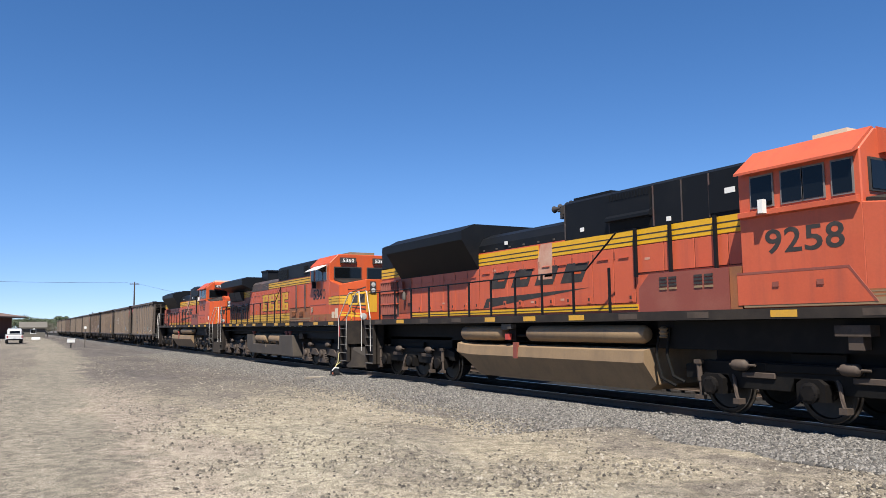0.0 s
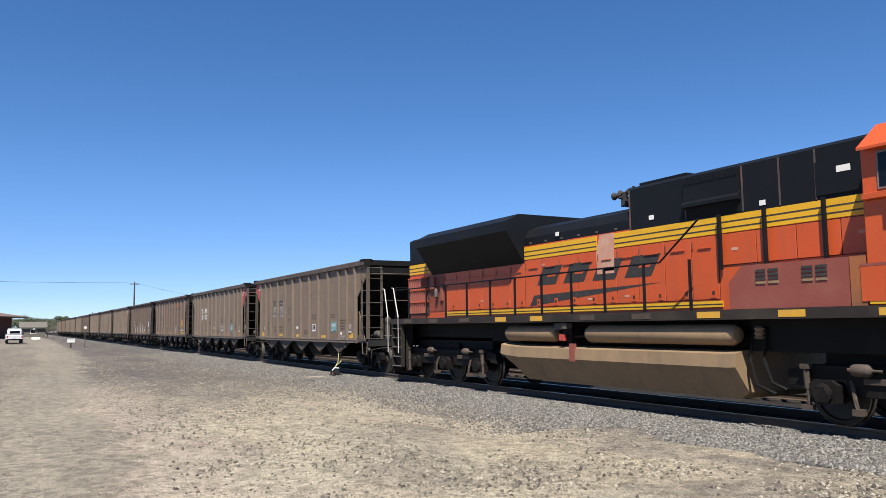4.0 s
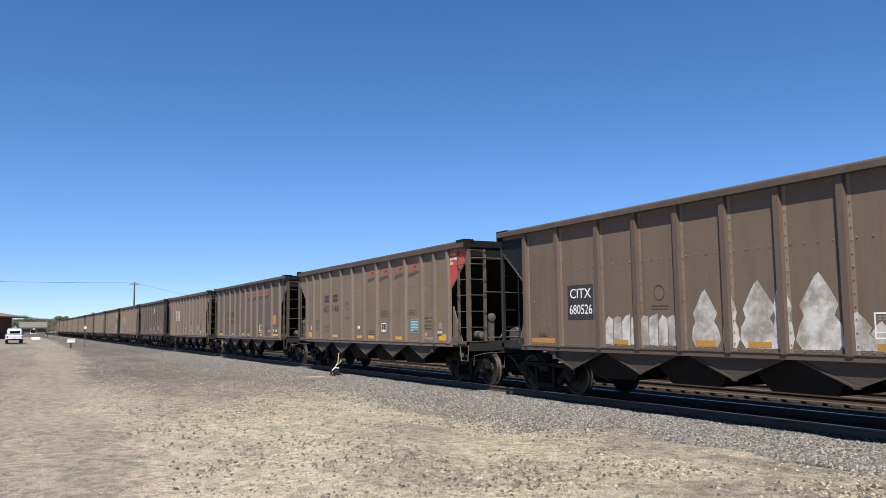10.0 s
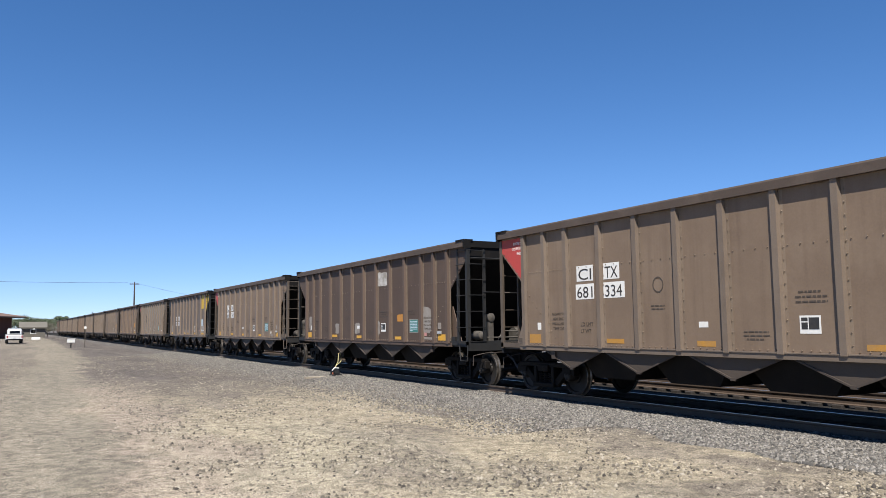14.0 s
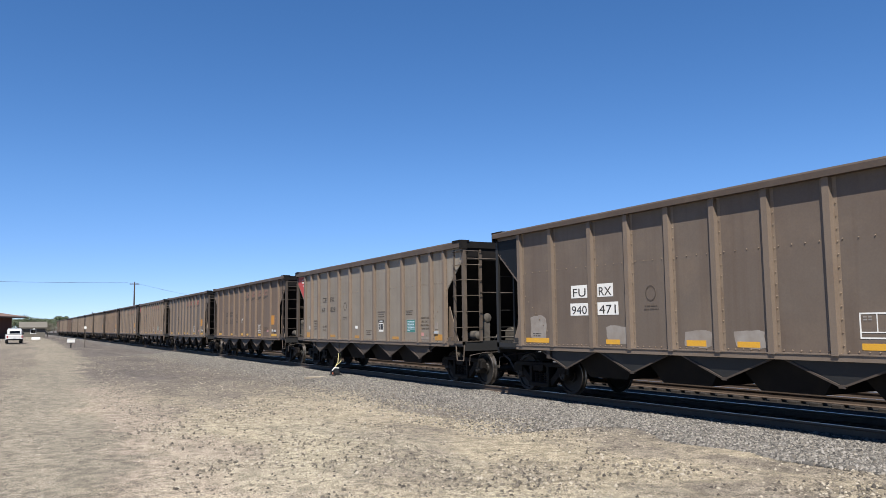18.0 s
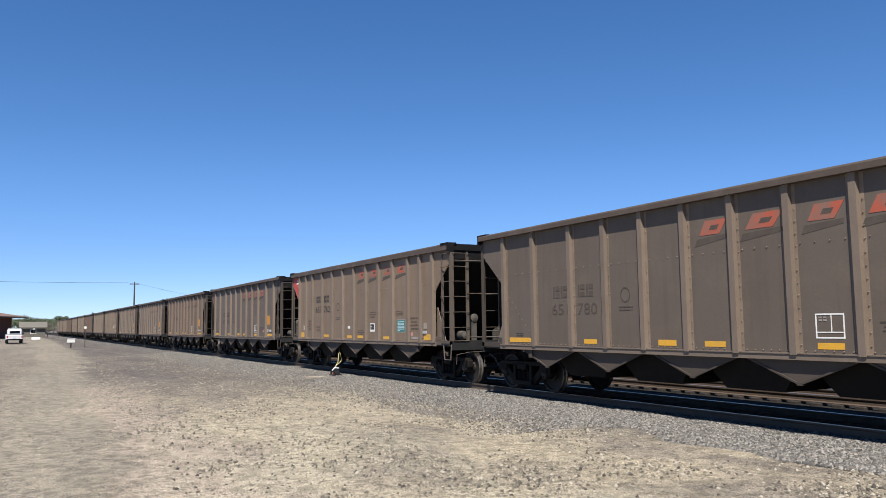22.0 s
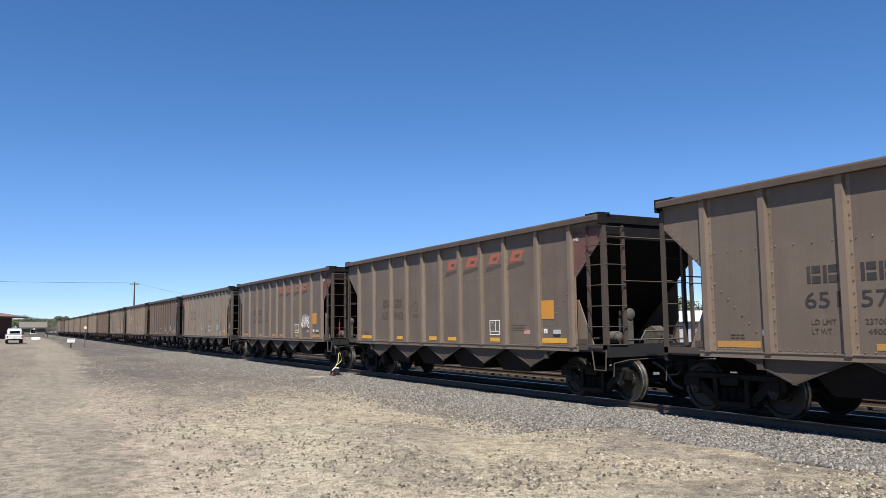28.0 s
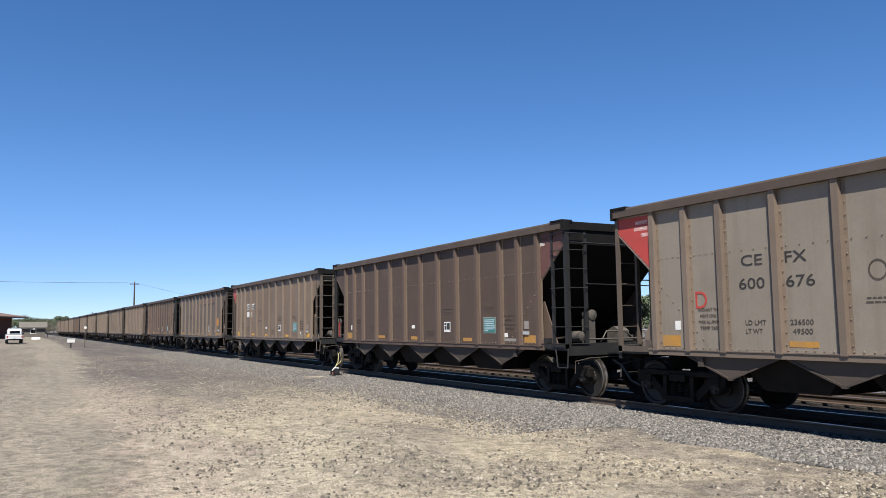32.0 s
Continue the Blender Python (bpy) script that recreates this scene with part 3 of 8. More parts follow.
def hopper_meshes(ribs, hoppers):
    """All the meshes of one hopper design. ribs: their places along the car."""
    h = {}
    # side sheet with cut-away ends
    cut = ribs[-1] + 0.08
    outline = [(-cut, SILL1 - 0.02), (cut, SILL1 - 0.02), (cut, 2.72), (HALF - 0.05, 3.52), (HALF - 0.05, TOP0 + 0.10), (-HALF + 0.05, TOP0 + 0.10), (-HALF + 0.05, 3.52), (-cut, 2.72)]
    h["side"] = Shape().prism(outline, "y", -0.012, 0.012)
    # a rib: hat section with flanges
    w = 0.075
    s = Shape()
    s.prism([(-w - 0.07, 0), (-w, 0), (-w * 0.8, -0.075), (w * 0.8, -0.075), (w, 0), (w + 0.07, 0), (w + 0.07, 0.012), (-w - 0.07, 0.012)], "z", SILL1 - 0.03, TOP0 + 0.08)
    h["rib"] = s
    # rivets
    s = Shape()

    def stud(x, z, d=0.032):
        s.prism([(x - d * 0.4, z), (x, z - d * 0.4), (x + d * 0.4, z), (x, z + d * 0.4)], "y", -0.026, 0.0)
    rnd = random.Random(2)
    for i, x in enumerate(ribs):
        z = SILL1 + 0.12
        while z < TOP0 - 0.1:
            stud(x + 0.115, z)
            z += 0.19
    zs = 2.98
    for a, b in zip(ribs[:-1], ribs[1:]):
        n = 4
        for k in range(n):
            stud(a + 0.2 + (b - a - 0.4) * k / (n - 1), zs, 0.030)
    x = -cut + 0.1
    while x < cut - 0.05:
        stud(x, SILL1 + 0.03, 0.034)
        x += 0.165
    for e in (-1, 1):
        for k in range(8):
            stud(e * (cut - 0.26 - k * 0.145), 2.44 - k * 0.135, 0.036)
        for k in range(8):
            stud(e * (cut + 0.02 + k * (HALF - 0.1 - cut) / 8), 2.80 + k * 0.78 / 8, 0.030)
    h["rivets"] = s
    # sill and chord along the side
    h["sill"] = Shape().prism([(-0.06, SILL0), (0.04, SILL0), (0.04, SILL1), (-0.075, SILL1), (-0.075, SILL1 - 0.02), (-0.06, SILL1 - 0.02)], "x", -cut - 0.12, cut + 0.12)
    deep = len(ribs) < 13
    low, reach = (TOP0 + 0.055, -0.145) if deep else (TOP0 + 0.01, -0.115)
    h["chord"] = Shape().prism([(reach, low), (0.05, low), (0.05, TOP1 - 0.02), (0.03, TOP1), (reach + 0.015, TOP1), (reach, TOP1 - 0.03)], "x", -HALF, HALF)
    h["end_chord"] = Shape().box(-0.10, 0.04, -WID + 0.05, WID - 0.05, TOP0, TOP1 - 0.004)
    h["cap"] = Shape().box(HALF - 0.42, HALF + 0.05, -WID - 0.135, -WID + 0.17, TOP1 - 0.012, TOP1 + 0.028).box(HALF - 0.01, HALF + 0.05, -WID - 0.132, -WID + 0.1, TOP0 - 0.03, TOP1 - 0.013)
    # end: upright sheet, then the slope under it
    s = Shape()
    s.prism([(HALF - 0.05, TOP0 + 0.02), (HALF - 0.05, 3.58), (4.60, 1.27), (4.63, 1.25), (HALF - 0.02, 3.54), (HALF - 0.02, TOP0 + 0.02)], "y", -WID + 0.01, WID - 0.01)
    h["end_sheet"] = s
    # floor of the tub
    h["floor"] = Shape().box(-4.95, 4.95, -WID + 0.02, WID - 0.02, 1.22, 1.26)
    # under the sill: one chute per hopper, V-shaped skirt in front
    s = Shape()
    s.prism([(-1.06, SILL0 + 0.02), (1.06, SILL0 + 0.02), (0.05, 0.84), (-0.05, 0.84)], "y", -WID + 0.03, -WID + 0.055)
    h["skirt"] = s
    s = Shape()
    s.bar((-1.02, -WID + 0.03, SILL0 - 0.0), (-0.05, -WID + 0.01, 0.845), 0.028, 0.03)
    s.bar((1.02, -WID + 0.03, SILL0 - 0.0), (0.05, -WID + 0.01, 0.845), 0.028, 0.03)
    s.box(-0.06, 0.06, -WID + 0.0, -WID + 0.05, 0.81, 0.86)
    h["skirt_edge"] = s
    s = Shape()
    s.add([(-1.12, -1.40, 1.23), (1.12, -1.40, 1.23), (1.12, 1.40, 1.23), (-1.12, 1.40, 1.23), (-0.62, -1.25, 0.66), (0.62, -1.25, 0.66), (0.62, 1.25, 0.66), (-0.62, 1.25, 0.66)], [(0, 1, 2, 3), (4, 7, 6, 5), (0, 4, 5, 1), (1, 5, 6, 2), (2, 6, 7, 3), (3, 7, 4, 0)])
    h["chute"] = s
    h["centre_sill"] = Shape().box(-7.4, 7.4, -0.19, 0.19, 0.86, 1.22)
    # end deck, posts and ladders; built for the +x end
    s = Shape()
    s.box(6.1, HALF + 0.02, -WID + 0.02, WID - 0.02, 1.20, 1.28)
    s.box(HALF - 0.02, HALF + 0.06, -WID, WID, 1.10, 1.36)
    h["deck"] = s
    s = Shape()
    s.prism([(HALF - 0.07, -WID - 0.03), (HALF + 0.03, -WID - 0.03), (HALF + 0.03, -WID + 0.08), (HALF - 0.0, -WID + 0.08), (HALF - 0.0, -WID + 0.0), (HALF - 0.07, -WID + 0.0)], "z", 1.22, TOP0 + 0.0)
    h["post"] = s
    h["stile_side"] = Shape().box(HALF - 0.545, HALF - 0.475, -WID - 0.035, -WID + 0.02, 1.30, 3.84)
    h["rung_side"] = Shape().tube([(HALF - 0.52, -WID - 0.01, 0), (HALF - 0.52, -WID - 0.07, 0), (HALF - 0.03, -WID - 0.07, 0), (HALF - 0.03, -WID - 0.01, 0)], 0.012, 6)
    h["stile_end"] = Shape().prism([(-WID + 0.50, 1.30), (-WID + 0.58, 1.30), (-WID + 0.58, 3.66), (-WID + 0.55, 3.82), (-WID + 0.53, 3.82), (-WID + 0.50, 3.66)], "x", HALF - 0.02, HALF + 0.04)
    h["rung_end"] = Shape().tube([(HALF + 0.02, -WID + 0.04, 0), (HALF + 0.075, -WID + 0.04, 0), (HALF + 0.075, -WID + 0.55, 0), (HALF + 0.02, -WID + 0.55, 0)], 0.012, 6)
    h["end_post"] = Shape().prism([(-0.035, 1.28), (0.035, 1.28), (0.035, 3.62), (0.0, 3.84), (-0.035, 3.62)], "x", HALF - 0.05, HALF + 0.02)
    s = Shape().tube([(HALF + 0.05, -WID + 0.5, 2.66), (HALF + 0.05, WID - 0.05, 2.64)], 0.014, 6)
    h["cross_rail"] = s.tube([(HALF + 0.04, -WID + 0.1, 3.57), (HALF + 0.04, WID - 0.1, 3.57)], 0.018, 6)
    h["gusset"] = Shape().prism([(6.30, 1.30), (6.86, 1.30), (6.34, 2.30), (6.30, 2.30)], "y", -WID + 0.10, -WID + 0.125)
    h["step_box"] = Shape().box(6.40, 6.62, -WID - 0.01, -WID + 0.12, 1.36, 1.47).box(6.36, 7.40, -WID - 0.03, -WID + 0.04, 1.24, 1.35)
    s = Shape()
    s.box(HALF + 0.0, 7.87, -0.17, 0.17, 0.80, 1.06)
    s.box(7.79, 8.03, -0.12, 0.12, 0.82, 1.04)
    s.prism([(7.99, -0.14), (8.18, -0.17), (8.25, -0.05), (8.19, 0.02), (8.22, 0.16), (8.11, 0.2), (7.99, 0.12)], "z", 0.80, 1.08)
    h["coupler"] = s
    h["air_hose"] = Shape().tube([(HALF + 0.1, -0.34, 0.98), (7.8, -0.36, 0.86), (8.03, -0.3, 0.55), (8.2, -0.2, 0.46)], 0.026, 6)
    h["lever"] = Shape().tube([(HALF + 0.12, -WID + 0.08, 0.72), (HALF + 0.12, -WID + 0.10, 0.98), (HALF + 0.14, -WID + 0.5, 1.04), (HALF + 0.16, -0.25, 1.06), (HALF + 0.35, -0.12, 1.10)], 0.012, 6)
    h["stiffener"] = Shape().prism([(-0.065, 1.28), (0.065, 1.28), (0.065, 3.2), (0.0, 3.9), (-0.065, 3.2)], "x", HALF - 0.06, HALF + 0.0)
    s = Shape()
    s.tube([(HALF - 0.46, -WID - 0.02, 1.26), (HALF - 0.34, -WID - 0.05, 0.84), (HALF + 0.02, -WID - 0.05, 0.84), (HALF + 0.02, -WID - 0.02, 1.26)], 0.017, 6)
    h["stirrup"] = s
    s = Shape()
    s.box(5.12, 5.25, -WID - 0.02, -WID + 0.06, 1.02, 1.2)
    h["bracket"] = s
    s = Shape()
    s.turned([(0.03, -0.26), (0.10, -0.23), (0.125, -0.10), (0.125, 0.12), (0.10, 0.22), (0.03, 0.25)], (6.95, -0.98, 1.50), "x", 16)
    s.turned([(0.03, -0.20), (0.09, -0.18), (0.105, 0.05), (0.12, 0.07), (0.12, 0.12), (0.03, 0.15)], (7.05, -0.66, 1.98), "x", 16)
    s.box(6.85, 7.15, -0.74, -0.58, 1.28, 1.90)
    s.bar((6.78, -0.98, 1.50), (5.9, -0.8, 1.45), 0.04, 0.04)
    h["brake_cylinder"] = s
    s = Shape()
    s.prism([(6.3, 1.28), (6.75, 1.28), (6.75, 1.62), (6.55, 1.72), (6.3, 1.62)], "y", 0.5, 0.82)
    s.box(6.9, 7.2, 0.25, 0.55, 1.30, 1.52)
    h["valve"] = s
    s = Shape()
    s.tube([(7.0, -1.3, 1.3), (6.9, -1.2, 1.42), (6.7, -1.0, 1.40), (6.4, -0.9, 1.34)], 0.02, 6)
    s.tube([(7.2, -0.5, 1.32), (7.22, -0.3, 1.62), (7.22, 0.3, 1.60), (7.2, 0.7, 1.34)], 0.018, 6)
    s.tube([(7.25, -0.9, 1.44), (7.25, 0.9, 1.44)], 0.022, 6)
    h["air_pipe"] = s
    # hand brake: wheel with six spokes, gear case, rod, chain and bell crank
    s = Shape()
    wx, wy, wz, wr = -HALF - 0.17, 0.20, 2.27, 0.27
    s.tube([(wx, wy + wr * math.cos(2 * math.pi * k / 20), wz + wr * math.sin(2 * math.pi * k / 20)) for k in range(21)], 0.017, 6)
    for k in range(6):
        t = math.pi * k / 3 + 0.2
        s.bar((wx + 0.02, wy, wz), (wx, wy + wr * math.cos(t), wz + wr * math.sin(t)), 0.045, 0.018)
    s.turned([(0.02, wx - 0.03), (0.06, wx - 0.02), (0.07, wx + 0.05), (0.03, wx + 0.1)], (0, wy, wz), "x", 12)
    h["hand_wheel"] = s
    s = Shape().prism([(wy - 0.12, wz - 0.30), (wy + 0.10, wz - 0.30), (wy + 0.14, wz + 0.06), (wy + 0.05, wz + 0.16), (wy - 0.08, wz + 0.14), (wy - 0.14, wz)], "x", -HALF - 0.10, -HALF + 0.04)
    s.box(-HALF - 0.05, -HALF + 0.03, wy - 0.30, wy + 0.28, wz - 0.24, wz - 0.16)
    s.turned([(0.05, 1.95), (0.10, 1.98), (0.10, 2.28), (0.04, 2.34)], (-HALF - 0.02, wy + 0.34, 0), "z", 12)
    h["hand_box"] = s
    s = Shape()
    for k in range(9):
        z = wz - 0.34 - k * 0.075
        s.box(-HALF - 0.075 + 0.02 * (k % 2), -HALF - 0.035 + 0.02 * (k % 2), wy - 0.03, wy + 0.03, z - 0.045, z + 0.03)
    s.tube([(-HALF - 0.03, wy + 0.12, wz - 0.2), (-HALF - 0.03, wy + 0.14, 1.34)], 0.02, 6)
    s.prism([(wy - 0.06, 1.32), (wy + 0.42, 1.32), (wy + 0.36, 1.46), (wy + 0.06, 1.62)], "x", -HALF - 0.06, -HALF - 0.01)
    s.tube([(-HALF - 0.04, wy + 0.3, 1.40), (-HALF - 0.02, wy + 0.42, 1.9)], 0.018, 6)
    h["brake_chain"] = s
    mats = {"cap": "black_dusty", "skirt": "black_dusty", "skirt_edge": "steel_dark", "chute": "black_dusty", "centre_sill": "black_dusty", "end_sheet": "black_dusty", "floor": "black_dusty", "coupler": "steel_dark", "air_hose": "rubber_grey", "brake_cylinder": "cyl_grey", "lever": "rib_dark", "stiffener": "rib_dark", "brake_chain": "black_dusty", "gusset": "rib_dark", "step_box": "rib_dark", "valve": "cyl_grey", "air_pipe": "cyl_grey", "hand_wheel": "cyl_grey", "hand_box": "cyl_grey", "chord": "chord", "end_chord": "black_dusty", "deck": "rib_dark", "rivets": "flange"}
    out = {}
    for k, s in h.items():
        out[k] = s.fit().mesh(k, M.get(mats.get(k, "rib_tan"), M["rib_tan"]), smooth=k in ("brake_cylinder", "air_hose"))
    # only the +x flange is paler: its sunlit look is painted in
    out["rib"].materials.append(M["flange"])
    for p in out["rib"].polygons:
        if p.center.x > w + 0.02 and abs(p.normal.z) < 0.5:
            p.material_index = 1
    return out


def paint(ob, mat):
    ob.material_slots[0].link = "OBJECT"
    ob.material_slots[0].material = mat
    return ob


def build_hopper(meshes, ribs, chutes, trucks, skin, rib_mat, end_mat, skirt_mat):
    car = thing("hopper_car", "weathered hopper car with ribbed sides on the rails", "hopper car")
    wheels = []
    for e in (-1, 1):
        sd = paint(part("side_sheet", meshes["side"], None, car), skin)
        sd.location.y = e * WID
        ch = part("top_chord", meshes["chord"], None, car)
        ch.location.y = e * WID
        ch.scale.y = 1 if e < 0 else -1
        sl = paint(part("side_sill", meshes["sill"], None, car), rib_mat)
        sl.location.y = e * WID
        sl.scale.y = 1 if e < 0 else -1
        if e < 0:
            rv = part("rivet_pattern", meshes["rivets"], None, sd)
            rv["kind"] = "stuff"
            for x in ribs:
                rb = paint(part("rib", meshes["rib"], None, sd), rib_mat)
                rb.location = (plan_x(x), -0.013, 0)
        else:
            for x in ribs[::2]:
                rb = paint(part("rib", meshes["rib"], None, sd), rib_mat)
                rb.location, rb.scale.y = (plan_x(x), 0.013, 0), -1
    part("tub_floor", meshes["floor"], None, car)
    part("centre_sill", meshes["centre_sill"], None, car)
    for x in chutes:
        k = paint(part("skirt", meshes["skirt"], None, car), skirt_mat)
        k.location.x = plan_x(x)
        paint(part("skirt_edge", meshes["skirt_edge"], None, k), M["rib_dark"])
    for a, b in zip(chutes[:-1], chutes[1:]):
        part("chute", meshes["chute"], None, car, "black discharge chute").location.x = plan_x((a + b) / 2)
    for e in (1, -1):
        def flip(ob):
            if e < 0:
                ob.scale.x = -1
            return ob
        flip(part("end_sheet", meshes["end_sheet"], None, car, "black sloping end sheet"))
        ec = flip(part("end_chord", meshes["end_chord"], None, car))
        ec.location.x = plan_x(e * (HALF - 0.02))
        paint(flip(part("end_deck", meshes["deck"], None, car)), M["rib_black"])
        flip(part("corner_cap", meshes["cap"], None, car, "black cap on the top corner"))
        for f in (1, -1):
            po = paint(flip(part("corner_post", meshes["post"], None, car)), end_mat)
            po.scale.y = f
            if e > 0 or f < 0:
                st = paint(flip(part("ladder", meshes["stile_side"], None, car)), end_mat)
                st.scale.y = f
            se = paint(flip(part("end_ladder", meshes["stile_end"], None, car)), end_mat)
            se.scale.y = f
            if f > 0:
                for k in range(7):
                    z = plan_z((1.36, 1.73, 2.15, 2.58, 3.0, 3.41, 3.78)[k])
                    if e > 0:
                        paint(part("rung", meshes["rung_side"], None, st), end_mat).location.z = z
                    paint(part("rung", meshes["rung_end"], None, se), end_mat).location.z = z
            if e < 0 and f > 0:
                continue
            sr = paint(flip(part("sill_step", meshes["stirrup"], None, car)), end_mat)
            sr.scale.y = f
        paint(flip(part("gusset", meshes["gusset"], None, car)), rib_mat)
        paint(flip(part("deck_edge", meshes["step_box"], None, car)), end_mat)
        paint(flip(part("cross_rail", meshes["cross_rail"], None, car)), end_mat)
        cp = flip(part("coupler", meshes["coupler"], None, car, "rusty steel knuckle coupler"))
        flip(part("air_hose", meshes["air_hose"], None, car))
        flip(part("uncoupling_lever", meshes["lever"], None, car))
        paint(flip(part("jacking_bracket", meshes["bracket"], None, car)), M["rib_dark"])
        add_truck(car, plan_x(6.27 * e), trucks, wheels)
    part("brake_cylinder", meshes["brake_cylinder"], None, car, "grey brake cylinder on the end deck")
    part("control_valve", meshes["valve"], None, car)
    part("air_pipe", meshes["air_pipe"], None, car)
    hb = part("hand_brake", meshes["hand_box"], None, car)
    part("hand_wheel", meshes["hand_wheel"], None, hb, "dark six-spoked brake wheel")
    part("brake_chain", meshes["brake_chain"], None, hb)
    if len(ribs) > 11:
        for y in (-0.34, -1.10, 1.10):
            po = paint(part("end_post", meshes["end_post"], None, hb), end_mat)
            po.location.y, po.scale.x = -y, -1
        st = paint(part("end_stiffener", meshes["stiffener"], None, hb), end_mat)
        st.location.y, st.scale.x = -0.10, -1
    return car


RIBS_A = [-6.28, -5.43, -4.59, -3.42, -2.26, -1.13, 0.0, 1.13, 2.26, 3.42, 4.59, 5.43, 6.28]
RIBS_B = [-6.26, -4.95, -3.50, -2.31, -1.15, 0.0, 1.15, 2.31, 3.50, 4.95, 6.26]
CHUTES = [-4.53, -2.34, 0.05, 2.34, 4.53]
M["rib_dark"] = material("dusty_end_steel", (0.048, 0.036, 0.028), 0.7, 0.1, [((0.028, 0.021, 0.017), 2.5, 0.45, 0.75, 0.6)], 0.1, 40, 0, 20, 0.1)
M["alu_dust"] = material("dull_dusty_aluminium", (0.103, 0.081, 0.064), 0.62, 0.12, [((0.085, 0.058, 0.042), 0.5, 0.45, 0.75, 0.6), ((0.163, 0.121, 0.086), 1.1, 0.5, 0.8, 0.5)], 0.07, 30, 0.05, 20, 0.1, ((0.078, 0.053, 0.037), 5.0, 0.5))
M["alu_umber"] = material("umber_dusted_paint", (0.112, 0.078, 0.054), 0.68, 0.06, [((0.079, 0.052, 0.038), 0.6, 0.45, 0.75, 0.6), ((0.145, 0.105, 0.076), 1.2, 0.5, 0.8, 0.5)], 0.08, 30, 0.05, 20, 0.0, ((0.065, 0.046, 0.032), 5.0, 0.5))
M["rib_black"] = material("black_end_steel", (0.011, 0.011, 0.011), 0.6, 0.1, [((0.028, 0.024, 0.021), 2.5, 0.5, 0.8, 0.6)], 0.1, 40)

M["end_tan"] = material("dusty_tan_end_steel", (0.081, 0.062, 0.047), 0.65, 0.1, [((0.047, 0.036, 0.028), 2.2, 0.45, 0.75, 0.7)], 0.1, 40, 0, 20, 0.1)
M["skirt_brown"] = material("coal_dusted_skirt", (0.057, 0.043, 0.033), 0.7, 0.1, [((0.047, 0.035, 0.027), 1.6, 0.45, 0.75, 0.7)], 0.1, 30, 0, 20, 0.1)
M["rib_umber"] = material("umber_dusted_rib", (0.131, 0.093, 0.066), 0.65, 0.1, [((0.090, 0.062, 0.046), 2.0, 0.45, 0.75, 0.5)], 0.08, 40, 0, 20, 0.08)
# pale dusty rivets; on the ribs this colour also paints the sunlit flange
M["flange"] = material("dusty_rivet_flange", (0.182, 0.138, 0.099), 0.62, 0.1, [((0.123, 0.087, 0.062), 2.5, 0.42, 0.7, 0.7)], 0.1, 40, 0, 20, 0.12)
M["cyl_grey"] = material("dusty_grey_casting", (0.079, 0.070, 0.060), 0.65, 0.2, [((0.024, 0.020, 0.016), 4.0, 0.45, 0.7, 0.7)], 0.15, 40)
M["rubber_grey"] = material("dusty_air_hose", (0.055, 0.047, 0.041), 0.6, 0.0, [((0.016, 0.014, 0.013), 6.0, 0.45, 0.7, 0.6)])
M["tread_steel"] = material("polished_wheel_tread", (0.24, 0.21, 0.18), 0.36, 0.8, [((0.04, 0.034, 0.028), 3.0, 0.42, 0.62, 0.9)])
TRUCKS = truck_meshes()
MESH_A, MESH_B = hopper_meshes(RIBS_A, CHUTES), hopper_meshes(RIBS_B, CHUTES)
BASES = {
    "A": build_hopper(MESH_A, RIBS_A, CHUTES, TRUCKS, M["alu_tan"], M["rib_tan"], M["end_tan"], M["skirt_brown"]),
    "G": build_hopper(MESH_A, RIBS_A, CHUTES, TRUCKS, M["alu_grey"], M["rib_tan"], M["end_tan"], M["skirt_brown"]),
    "B": build_hopper(MESH_B, RIBS_B, CHUTES, TRUCKS, M["alu_dust"], M["rib_tan"], M["rib_dark"], M["skirt_brown"]),
    "D": build_hopper(MESH_A, RIBS_A, CHUTES, TRUCKS, M["alu_brown"], M["rib_brown"], M["rib_black"], M["rib_dark"]),
    "U": build_hopper(MESH_B, RIBS_B, CHUTES, TRUCKS, M["alu_umber"], M["rib_umber"], M["rib_dark"], M["skirt_brown"]),
    "F": build_hopper(MESH_B, RIBS_B, CHUTES, TRUCKS, M["alu_dust"], M["rib_tan"], M["rib_black"], M["rib_black"]),
    "E": build_hopper(MESH_B, RIBS_B, CHUTES, TRUCKS, M["alu_umber"], M["rib_brown"], M["rib_black"], M["rib_dark"]),
}
PITCH_CAR, FIRST_CAR = 16.2, -63.12
CAR_KINDS = "AAUEABADAFGUBABUBBBGDABDABABBDABBAABDABAB"
N_CARS = 38
CARS = []
for i in range(N_CARS):
    kind = CAR_KINDS[i % len(CAR_KINDS)]
    car = copy_thing(BASES[kind], pose(0, TRACK_Y, 0))
    tagged(car, group="coal hopper cars of the train")
    if i in (3, 6, 12, 15, 19, 24, 30):
        # these ride with the hand brake leading
        gear = next(o for o in car.children if o.name.split(".")[0] == "hand_brake")
        gear.scale.x, gear.location.y = -1, -0.38
    CARS.append(car)
for b in BASES.values():
    for o in (*b.children_recursive, b):
        bpy.data.objects.remove(o)


# ---- locomotives ----
LOCO_R = 0.535


